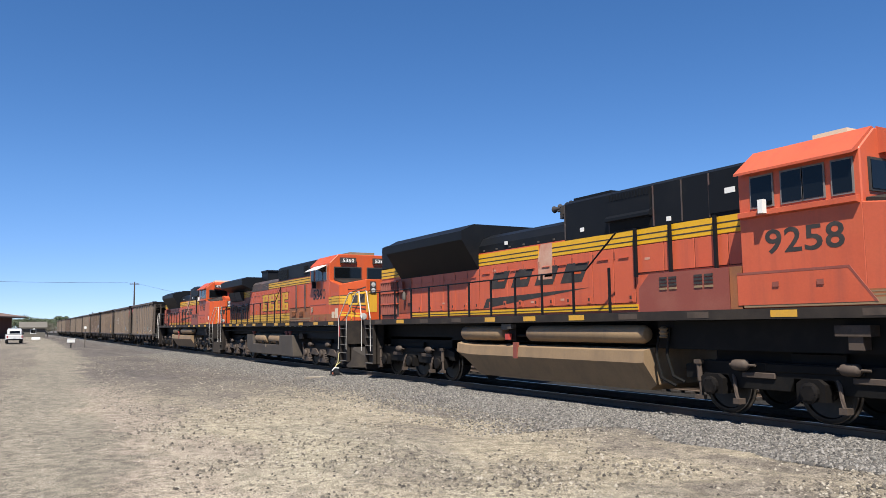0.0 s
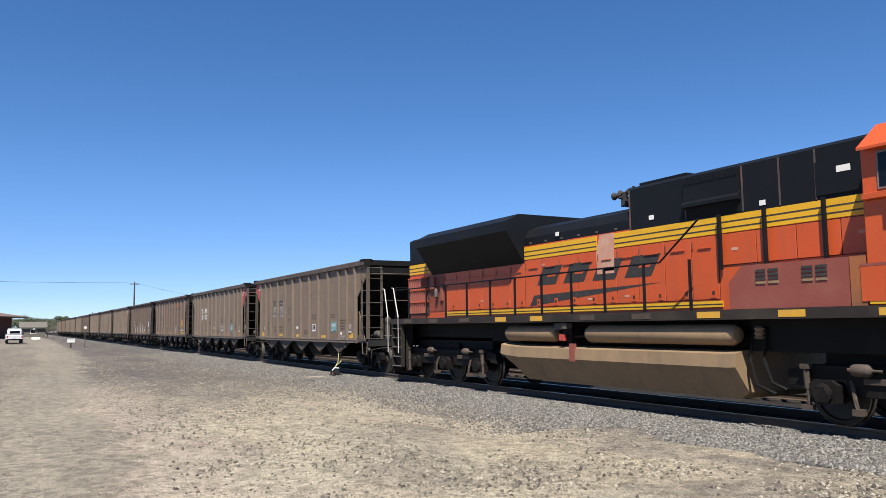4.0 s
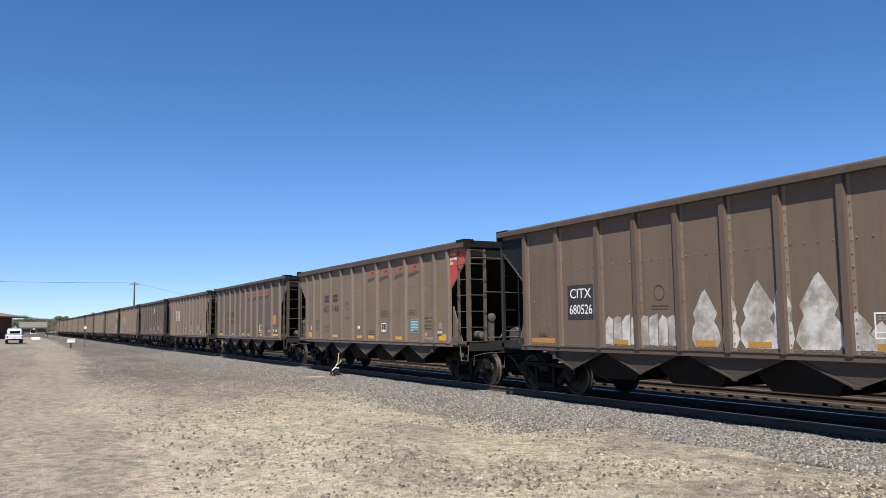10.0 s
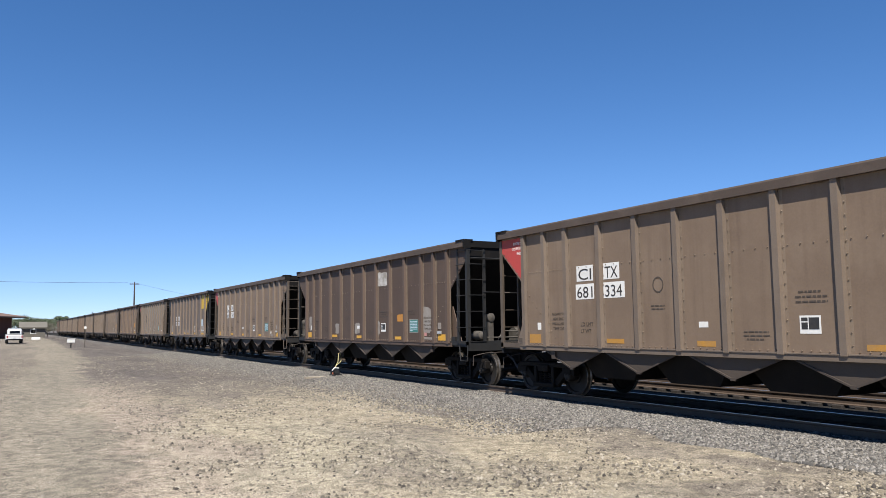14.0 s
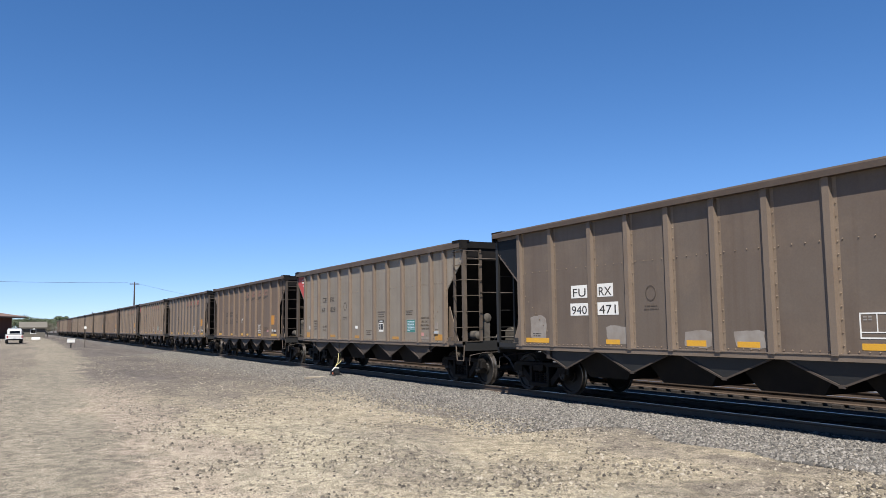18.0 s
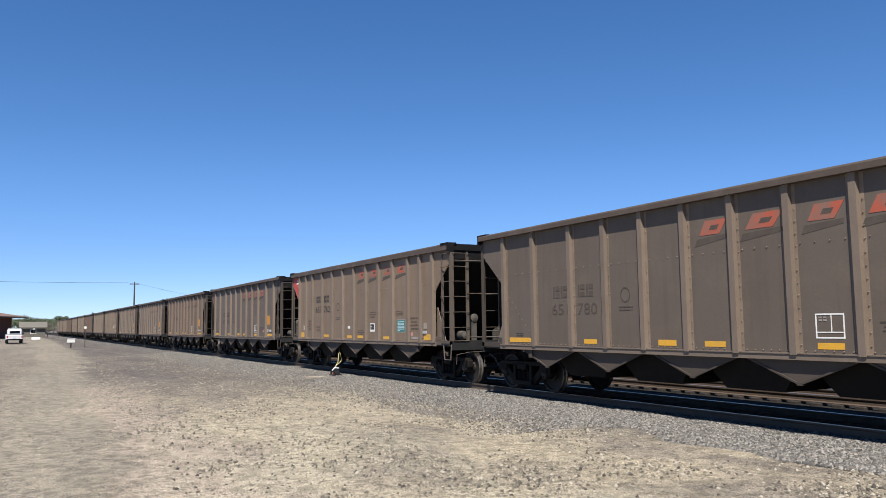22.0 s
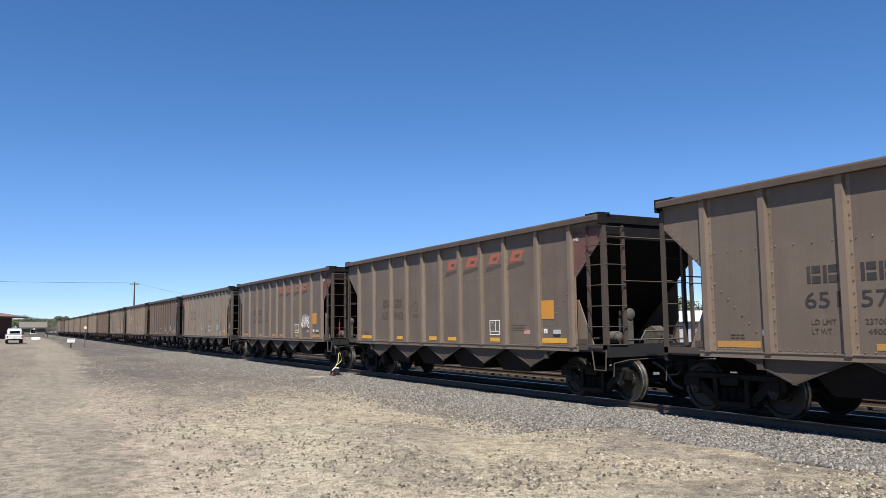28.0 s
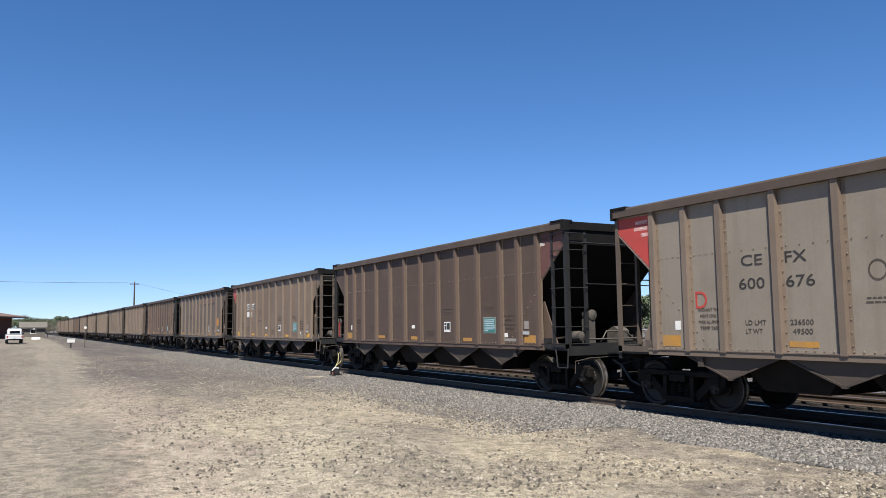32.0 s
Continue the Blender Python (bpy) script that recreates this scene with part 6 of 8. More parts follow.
    lpart("anti_glare_panel", Shape().add([(8.39, -1.3, 3.60), (9.36, -1.25, 3.42), (10.2, -0.6, 3.52), (10.2, 0.6, 3.52), (9.36, 1.25, 3.42), (8.39, 1.3, 3.60)] + [(x, y, 3.28) for x, y in ((8.39, -1.3), (9.36, -1.25), (10.2, -0.6), (10.2, 0.6), (9.36, 1.25), (8.39, 1.3))], [(0, 1, 2, 3, 4, 5), (11, 10, 9, 8, 7, 6)] + [(i, 6 + i, 6 + (i + 1) % 6, (i + 1) % 6) for i in range(6)]), M["loco_sill"], nose)
    for y in (-0.72, 0.72):
        ws = lpart("windshield", Shape().box(8.36, 8.405, y - 0.60, y + 0.60, 3.62, 4.08), M["letter_dark"], cab)
        lpart("pane", Shape().box(8.40, 8.415, y - 0.56, y + 0.56, 3.66, 4.04), M["glass"], ws, "dark windshield glass")
        bd = lpart("number_board", Shape().box(8.36, 8.48, y - 0.34, y + 0.34, 4.22, 4.44), M["letter_dark"], cab)
        for k, c in enumerate(number):
            tx = lpart("digit", lettering(c, 0.14, M["white"], 0.11), None, bd)
            tx.matrix_basis = Matrix.Translation((plan_x(8.484, DASH_PLAN), y - 0.26 + 0.13 * k, plan_z(4.26))) @ pose(0, 0, 0, 0, 0, 90)
    hl = lpart("headlight", Shape().box(10.29, 10.34, -0.58, -0.34, 2.98, 3.42), M["letter_dark"], nose)
    for z in (3.09, 3.30):
        lpart("lens", Shape().turned([(0.085, 10.335), (0.085, 10.35), (0.05, 10.36)], (0, -0.46, z), "x", 16), M["lens"], hl, smooth=True)
    for e in (-1, 1):
        lpart("ditch_light", Shape().turned([(0.07, 10.28), (0.12, 10.32), (0.12, 10.44), (0.06, 10.45)], (0, e * 0.9, 2.14), "x", 16), M["lens"], lo, smooth=True)
    for k in range(10):
        rail_post(lo, -10.2 + k * 1.24, 1.94, 2.94)
    lpart("handrail", Shape().tube([(-10.3, -1.47, 2.94), (1.1, -1.47, 2.96), (1.85, -1.44, 3.58)], 0.02, 6), M["loco_black"], lo, smooth=True)
    rail_post(lo, 1.85, 1.94, 3.6, -1.44)
    end_steps(lo, 9.55, 10.25, 1)
    end_steps(lo, -10.45, -9.85, -1)
    white_rails(lo, 9.5, 1)
    white_rails(lo, -9.95, -1)
    lpart("under_cab_box", Shape().box(3.8, 9.2, -1.2, 1.2, 1.3, 1.76), M["truck_black"], lo)
    lpart("traction_duct", Shape().box(4.3, 4.75, -1.4, -1.1, 1.28, 1.5), M["steel_dark"], lo)
    lpart("under_pipe", Shape().tube([(-10, -1.3, 1.62), (4.2, -1.3, 1.62), (9.0, -1.3, 1.6)], 0.035, 6), M["truck_black"], lo)
    horn(lo, -0.9, 4.18)
    return lo


M["truck_black"] = material("grimy_truck_black", (0.006, 0.0055, 0.005), 0.65, 0.0, [((0.020, 0.016, 0.013), 2.5, 0.5, 0.8, 0.6)], 0.2, 40, spec=0.15)
M["wheel_dark"] = material("grimy_wheel_steel", (0.008, 0.007, 0.0065), 0.5, 0.3, [((0.04, 0.034, 0.029), 4.0, 0.5, 0.8, 0.6)], 0.15, 40)
# dirty orange, with shade of radiator overhang and recess put into the colour
M["dirty_shaded_orange"] = material("soot_darkened_orange", (0.20, 0.040, 0.016), 0.6, 0, [((0.085, 0.024, 0.014), 1.1, 0.4, 0.7, 0.8), ((0.26, 0.06, 0.02), 2.0, 0.55, 0.8, 0.5)], 0.1, 30, 0, 20, 0, ((0.07, 0.022, 0.014), 4.0, 0.6))
M["seam"] = material("grimy_door_seam", (0.028, 0.013, 0.009), 0.8, 0)
M["tread"] = material("worn_step_tread", (0.111, 0.099, 0.087), 0.6, 0.3, [((0.158, 0.134, 0.111), 8.0, 0.45, 0.75, 0.6)])
M["worn"] = material("worn_pale_paint", (0.385, 0.177, 0.118), 0.7, 0, [((0.444, 0.311, 0.237), 2.5, 0.4, 0.7, 0.7)], 0.08, 30)
M["smoked"] = material("soot_stained_paint", (0.041, 0.033, 0.032), 0.7, 0, [((0.126, 0.058, 0.048), 1.3, 0.45, 0.7, 0.8), ((0.222, 0.177, 0.156), 3.0, 0.62, 0.75, 0.6)], 0.15, 30)
M["yellow_old"] = material("dirty_yellow_paint", (0.512, 0.280, 0.017), 0.55, 0, [((0.322, 0.166, 0.024), 1.3, 0.45, 0.8, 0.6)], 0.08, 30, 0, 20, 0, ((0.193, 0.111, 0.044), 4.0, 0.5))
M["orange_dust"] = material("dust_browned_orange", (0.237, 0.077, 0.024), 0.65, 0, [((0.114, 0.055, 0.028), 1.2, 0.4, 0.7, 0.85)], 0.1, 30, 0, 20, 0, ((0.133, 0.074, 0.044), 3.0, 0.5))
M["frame_dark"] = material("dull_grey_window_frame", (0.158, 0.142, 0.134), 0.6, 0.2, [((0.158, 0.150, 0.142), 4.0, 0.5, 0.8, 0.5)])
M["dust_part"] = material("dusty_brown_casting", (0.060, 0.042, 0.031), 0.75, 0.1, [((0.020, 0.015, 0.011), 3.0, 0.48, 0.72, 0.8), ((0.074, 0.060, 0.046), 5.0, 0.55, 0.8, 0.6)], 0.15, 40)
M["tank_grime"] = material("grimy_brown_tank", (0.051, 0.040, 0.030), 0.7, 0.1, [((0.028, 0.022, 0.017), 0.9, 0.42, 0.7, 0.8), ((0.080, 0.063, 0.046), 1.6, 0.52, 0.8, 0.6)], 0.1, 30, 0, 20, 0, ((0.031, 0.024, 0.018), 3.0, 0.6))
M["cream"] = material("cream_patch_paint", (0.490, 0.411, 0.300), 0.6, 0, [((0.356, 0.269, 0.174), 4.0, 0.5, 0.8, 0.5)])
M["lens"] = material("headlight_glass", (0.55, 0.55, 0.52), 0.12, 0.4)
KIT = loco_kit()
LOCOS = [build_sd("locomotive", "9258", M["orange_red"], "faded orange-red and black diesel locomotive with yellow stripes"),
         build_dash("locomotive", "5360", M["orange"], "orange locomotive with yellow block emblem and soot-stained hood"),
         build_sd("locomotive", "8788", M["orange"], "bright orange and black diesel locomotive with slanted black emblem")]
LOCO_AT = [1.87, -20.95, -43.33]


# ---- markings on the hopper cars ----
FACE = -WID - 0.0125
LETTERS = {}


def mark(name, shape, mat, car, label=""):
    """A painted or stuck-on piece, drawn on the plan of the car's side."""
    return part(name, shape.fit(), mat, car, label)


def words(car, text, x, z, size, mat, width=None):
    key = (text, size, mat, width)
    if key not in LETTERS:
        LETTERS[key] = lettering(text, size, M[mat], width, 0.0015, 0.0)
    ob = part("lettering", LETTERS[key], None, car)
    ob.location = (plan_x(x), FACE - 0.005, plan_z(z))
    return ob


def decal(car, name, x0, x1, z0, z1, mat, label="", out=0.004):
    return mark(name, Shape().box(x0, x1, FACE - out, FACE + 0.001, z0, z1), M[mat], car, label)


def bars(car, x0, x1, z0, z1, n, mat, ragged=0.25, seed=1):
    """Small writing that cannot be read: one mark of thin bars."""
    rnd = random.Random(seed)
    s = Shape()
    h = (z1 - z0) / n
    for k in range(n):
        w = (x1 - x0) * (1 - ragged * rnd.random())
        a = x0 + (x1 - x0 - w) / 2
        while a < x0 + w:
            b = a + rnd.uniform(0.04, 0.13)
            s.box(a, min(b, x0 + w), FACE - 0.0062, FACE - 0.001, z0 + k * h + h * 0.32, z0 + k * h + h * 0.64)
            a = b + 0.025
    return mark("small_print", s, M[mat], car)


def code_panel(car, x, z, mat="white", plate=False):
    """White-framed dark panel with one pale field."""
    p = mark("code_panel", Shape().box(x, x + 0.38, FACE - 0.004, FACE, z, z + 0.275), M[mat], car, "white-framed black data panel")
    for a, b, c, d in ((0.03, 0.145, 0.065, 0.17), (0.03, 0.145, 0.19, 0.245), (0.165, 0.35, 0.065, 0.245)):
        mark("panel_field", Shape().box(x + a, x + b, FACE - 0.006, FACE - 0.002, z + c, z + d), M["panel_dark"], p)
    if plate:
        q = mark("plate", Shape().box(x - 0.03, x + 0.42, FACE - 0.004, FACE, z + 0.30, z + 0.39), M["panel_dark"], car)
        mark("plate_print", Shape().box(x + 0.06, x + 0.32, FACE - 0.006, FACE - 0.002, z + 0.325, z + 0.355), M["white"], q)


def line_panel(car, x, z):
    """Data panel of thin white lines on the bare side."""
    w, h, t = 0.50, 0.37, 0.022
    s = Shape()
    for a, b, c, d in ((0, w, 0, t), (0, w, h - t, h), (0, t, t, h - t), (w - t, w, t, h - t), (0.27, 0.285, 0.10, h - t), (t, w - t, 0.085, 0.10)):
        s.box(x + a, x + b, FACE - 0.004, FACE, z + c, z + d)
    p = mark("code_panel", s, M["white"], car, "data panel of thin white lines")
    for a, c in ((0.06, 0.26), (0.14, 0.26), (0.06, 0.30), (0.14, 0.30)):
        mark("panel_print", Shape().box(x + a, x + a + 0.055, FACE - 0.005, FACE, z + c, z + c + 0.024), M["patch_pale"], p)


def placard(car, x, z, mat="placard_green"):
    p = decal(car, "placard", x, x + 0.62, z, z + 0.41, "patch_pale", "framed teal notice with pale lines of print")
    mark("placard_field", Shape().box(x + 0.02, x + 0.60, FACE - 0.006, FACE - 0.002, z + 0.02, z + 0.39), M[mat], p)
    rnd = random.Random(17)
    s = Shape()
    for k in range(7):
        a, end = x + 0.06, x + (0.56 if 0 < k else 0.26)
        while a < end - 0.02:
            b = min(a + rnd.uniform(0.03, 0.10), end)
            s.box(a, b, FACE - 0.008, FACE - 0.005, z + 0.055 + k * 0.045, z + 0.078 + k * 0.045)
            a = b + 0.014
    mark("placard_print", s, M["blue_sheet"], p)


def owner_blocks(car, x, z, w, h, mat):
    """The owner's marks as plain shapes, two on either side of a rib: a stroke and two squares each."""
    for k in range(4):
        a = x + (k % 2) * 0.29 + (0.92 if k > 1 else 0)
        s = Shape().box(a, a + 0.06, FACE - 0.0065, FACE - 0.001, z, z + h)
        for c, d in ((0.0, 0.40), (0.60, 1.0)):
            s.box(a + 0.09, a + w, FACE - 0.0065, FACE - 0.001, z + h * c, z + h * d)
        mark("owner_mark", s, M[mat], car)


def red_emblem(car, mat, z=3.30, xs=((0.38, 1.04), (1.43, 2.22), (2.66, 3.32), (3.70, 4.40))):
    """Faded slanted red blocks over a dark shadow stroke."""
    for a, b in xs:
        w = b - a
        p = mark("red_block", Shape().prism([(a, z), (a + w * 0.72, z), (b, z + 0.25), (a + w * 0.22, z + 0.25)], "y", FACE - 0.004, FACE + 0.001), M[mat], car, "faded red slanted emblem block")
        mark("block_slit", Shape().prism([(a + w * 0.36, z + 0.08), (a + w * 0.64, z + 0.08), (a + w * 0.72, z + 0.16), (a + w * 0.44, z + 0.16)], "y", FACE - 0.006, FACE - 0.002), M["letter_faint"], p)
        mark("shadow_stroke", Shape().prism([(a - 0.12, z - 0.19), (b - 0.02, z - 0.09), (b - 0.02, z - 0.015), (a - 0.06, z - 0.06)], "y", FACE - 0.003, FACE + 0.001), M["letter_faint"], car)


def ring(car, x, z, r, mat):
    s = Shape()
    for k in range(24):
        t = 2 * math.pi * k / 24
        s.v += [(x + q * math.cos(t), y, z + q * math.sin(t)) for q in (r, r - 0.025) for y in (FACE - 0.005, FACE)]
    for k in range(24):
        i, j = 4 * k, 4 * ((k + 1) % 24)
        s.f += [(i, i + 2, j + 2, j), (i, j, j + 1, i + 1), (i + 2, i + 3, j + 3, j + 2)]
    mark("plate_ring", s, M[mat], car)


def corner_panel(car, e, cut, mat, text, text_mat="white"):
    """Painted triangle at one end of the side."""
    z0, x0, x1 = 2.80, cut + 0.02, HALF - 0.06
    mark("corner_panel", Shape().prism([(e * x0, z0), (e * x0, TOP0 - 0.02), (e * x1, TOP0 - 0.02), (e * x1, 3.55)], "y", FACE - 0.003, FACE + 0.001), M[mat], car, "painted triangular end panel")
    for k, line in enumerate(text):
        width = 0.055 * len(line)
        xx = x0 + 0.02 if e > 0 else -x0 - 0.06 - width
        words(car, line, xx, 3.68 - k * 0.12, 0.075, text_mat if k else "letter_faint" if len(text) == 2 else text_mat, width)


M["panel_dark"] = material("data_panel_black", (0.018, 0.018, 0.018), 0.6, 0, [((0.074, 0.062, 0.049), 6.0, 0.5, 0.8, 0.5)])
M["blue_sheet"] = material("pale_blue_notice", (0.356, 0.442, 0.498), 0.6, 0, [((0.474, 0.521, 0.553), 3.0, 0.45, 0.7, 0.7)])
M["tag_white"] = material("spray_white", (0.417, 0.408, 0.389), 0.7, 0, [((0.180, 0.152, 0.123), 2.4, 0.42, 0.62, 0.85), ((0.569, 0.559, 0.540), 4.0, 0.55, 0.75, 0.7)], 0.12, 25, streak=((0.171, 0.142, 0.114), 9.0, 0.8))
M["patch_pale"] = material("pale_patched_paint", (0.227, 0.208, 0.189), 0.7, 0, [((0.151, 0.119, 0.095), 3.0, 0.4, 0.7, 0.7)])
M["orange_sheet"] = material("orange_notice", (0.407, 0.177, 0.022), 0.65, 0, [((0.266, 0.133, 0.044), 3.0, 0.45, 0.75, 0.6)])
M["pink_tag"] = material("pink_tag", (0.382, 0.185, 0.172), 0.6)
M["yellow_panel"] = material("chrome_yellow_panel", (0.459, 0.295, 0.011), 0.5, 0, [((0.355, 0.222, 0.015), 1.0, 0.45, 0.75, 0.5)], 0.06, 30)


def mark_car(i, kind, spec):
    """Everything painted or stuck on the near side of car i."""
    car = CARS[i]
    rnd = random.Random(100 + i)
    narrow = kind in "BEUF"
    cut = (RIBS_B if narrow else RIBS_A)[-1] + 0.08
    style = spec.get("style", "dark")
    left, right = spec.get("number", ("", ""))
    nz, mz = (1.99, 2.36) if narrow else (2.33, 2.71)
    ink = {"dark": "letter_dark", "faint": "letter_faint", "patch": "letter_dark", "black": "white", "none": "letter_faint"}[style]
    xl, xr = (-4.24, -3.28) if narrow else (-4.22, -3.26)
    if style == "patch":
        grow = 0.06 if spec.get("large") else 0.0
        for a, b, z0, z1 in ((xl - 0.01, xl + 0.56, mz - 0.03, mz + 0.24 + grow), (xl - 0.05, xl + 0.58, nz - 0.03, nz + 0.23 + grow), (xr - 0.05, xr + 0.46, mz - 0.03, mz + 0.24 + grow), (xr - 0.06, xr + 0.04 + 0.19 * len(right), nz - 0.03, nz + 0.23 + grow)):
            decal(car, "number_patch", a, b, z0, z1, "white", "white patch behind the number", 0.003)
    if style == "black":
        decal(car, "number_patch", -4.62, -3.72, nz - 0.12, nz + 0.62, "panel_dark", "black patch behind the number", 0.003)
        words(car, left + right, -4.55, nz, 0.22, "white", 0.78)
        words(car, "CITX", -4.52, nz + 0.34, 0.22, "white", 0.72)
    elif style != "none":
        small = style == "patch" or kind == "G"
        high = 0.19 if small and not spec.get("large") else 0.255
        if spec.get("code"):
            words(car, spec["code"][0], xl + 0.06, mz, high, ink, 0.44 if small else 0.40)
            words(car, spec["code"][1], xr, mz, high, ink, 0.40 if small else 0.34)
        else:
            owner_blocks(car, xl + 0.06, mz, 0.24, high, ink)
        if left:
            words(car, left, xl, nz, high, ink, (0.175 if small else 0.20) * len(left))
            words(car, right, xr, nz, high, ink, (0.175 if small else 0.22) * len(right))
    if not narrow or style == "dark":
        weights = spec.get("weights", ("LD LMT", "LT WT", "", ""))
        words(car, weights[0], xl + 0.1, 1.74, 0.085, "letter_faint", 0.42)
        words(car, weights[1], xl + 0.1, 1.60, 0.085, "letter_faint", 0.34)
        if weights[2]:
            words(car, weights[2], xr + 0.04, 1.74, 0.085, "letter_faint", 0.42)
            words(car, weights[3], xr + 0.08, 1.60, 0.085, "letter_faint", 0.36)
    ring(car, -1.68 if not narrow else -1.70, 2.50 if not narrow else 2.35, 0.15, "letter_faint")
    bars(car, -1.92, -1.45, 2.02, 2.14, 2, "letter_faint", 0.2, i)
    if spec.get("emblem"):
        red_emblem(car, "faded_red" if spec["emblem"] == 1 else "faint_red", 3.30 if narrow else 3.43)
    # reflectors and stickers along the bottom
    bright = "stencil_yellow" if rnd.random() < 0.5 else "dull_yellow"
    bright = spec.get("yellow", bright)
    if narrow:
        for a, b, z0, z1 in ((-6.08, -5.14, 1.37, 1.475), (-3.09, -2.65, 1.37, 1.465), (-0.79, -0.31, 1.37, 1.475), (0.40, 0.88, 1.37, 1.465), (2.72, 3.18, 1.37, 1.465), (5.05, 6.02, 1.37, 1.475)):
            decal(car, "reflector", a, b, z0, z1, bright)
        line_panel(car, 2.70, 1.53)
        decal(car, "notice", 5.05, 5.55, 1.90, 2.32, "orange_sheet" if spec.get("sheet", 1) else "blue_sheet", "faded orange notice")
        decal(car, "tag", 5.14, 5.28, 1.58, 1.68, "white")
        decal(car, "tag", 4.30, 4.56, 1.56, 1.66, "pink_tag")
        decal(car, "tag", -5.1, -4.98, 1.56, 1.66, "pink_tag" if i % 2 else "white")
        bars(car, 3.75, 4.5, 1.62, 1.80, 3, "letter_faint", 0.3, i)
        bars(car, -5.78, -5.45, 1.50, 1.60, 2, "letter_dark", 0.2, i)
        decal(car, "holder", 5.55, 5.80, 1.57, 1.66, "silver", "", 0.03)
    else:
        for a, b, z0, z1 in ((-6.12, -5.66, 1.36, 1.56), (-3.26, -2.72, 1.39, 1.48), (-0.72, -0.28, 1.37, 1.465), (0.30, 0.80, 1.37, 1.465) if i in (4, 13) else (-2.0, -1.99, 1.34, 1.35), (2.60, 3.08, 1.36, 1.45), (5.63, 6.11, 1.36, 1.53)):
            decal(car, "reflector", a, b, z0, z1, bright)
        code_panel(car, 1.48, 1.60, "white", kind == "G")
        placard(car, 3.70, 1.57)
        for k, line in enumerate(("RADIANT THAW", "HEAT ONLY", "MAX ALUMINUM", "TEMP 250 F")):
            words(car, line, 4.72 + 0.012 * (12 - len(line)), 1.98 - k * 0.105, 0.06, "letter_faint", 0.048 * len(line))
            words(car, line, -5.18 + 0.012 * (12 - len(line)), 1.98 - k * 0.105, 0.06, "letter_faint", 0.048 * len(line))
        bars(car, 3.62, 4.18, 2.10, 2.26, 3, "letter_faint", 0.3, i)
        bars(car, 1.40, 2.05, 2.05, 2.28, 3, "letter_faint", 0.3, i + 7)
        bars(car, 0.35, 0.90, 1.48, 1.66, 3, "letter_faint", 0.25, i + 9)
        decal(car, "tag", -0.66, -0.44, 1.70, 1.80, "white")
        decal(car, "tag", 5.64, 5.82, 1.68, 1.86, "patch_pale", "pale paper card", 0.01)
        decal(car, "tag", 4.72, 5.30, 1.38, 1.45, "patch_pale")
        decal(car, "tag", 4.73, 4.88, 1.48, 1.58, "pink_tag" if i % 3 == 1 else "white")
        decal(car, "tag", -5.78, -5.64, 1.66, 1.82, "white")
        decal(car, "holder", 5.60, 5.84, 1.55, 1.62, "silver", "", 0.03)
    front, rear = spec.get("front"), spec.get("rear")
    coupler_text = ("ROTARY", "COUPLER", "END")
    for e, what in ((1, front), (-1, rear)):
        if what == "red":
            corner_panel(car, e, cut, "red_panel", coupler_text)
        elif what == "dark":
            corner_panel(car, e, cut, "brown_panel", ("ROTARY", "END"))
        elif what == "black":
            corner_panel(car, e, cut, "loco_black", ())
        elif what == "yellow":
            corner_panel(car, e, cut, "yellow_panel", ("ROTARY", "END"), "letter_dark")
            decal(car, "yellow_panel", 4.93, 6.05, 2.98, TOP0 - 0.03, "yellow_panel", "bright yellow painted panel")
    for x0, x1, z0, z1, mat in spec.get("patches", ()):
        n = 9
        pts = []
        for k in range(n * 2):
            a = 2 * math.pi * k / (n * 2)
            cx, cz = math.cos(a), math.sin(a)
            m = 1 / max(abs(cx), abs(cz))
            q = m * rnd.uniform(0.82, 1.0)
            pts.append(((x0 + x1) / 2 + (x1 - x0) / 2 * cx * q, (z0 + z1) / 2 + (z1 - z0) / 2 * cz * q))
        mark("paint_patch", Shape().prism(pts, "y", FACE - 0.0022, FACE + 0.001), M[mat], car, "irregular patch of paint")


def spray(car, strokes, width, mat):
    """Spray-can strokes as flat ribbons; no word."""
    for pts in strokes:
        s = Shape()
        for a, b in zip(pts[:-1], pts[1:]):
            s.bar((a[0], FACE - 0.002, a[1]), (b[0], FACE - 0.002, b[1]), width, 0.006, up=(0, 1, 0))
        mark("spray_stroke", s, M[mat], car, "white spray-paint stroke")


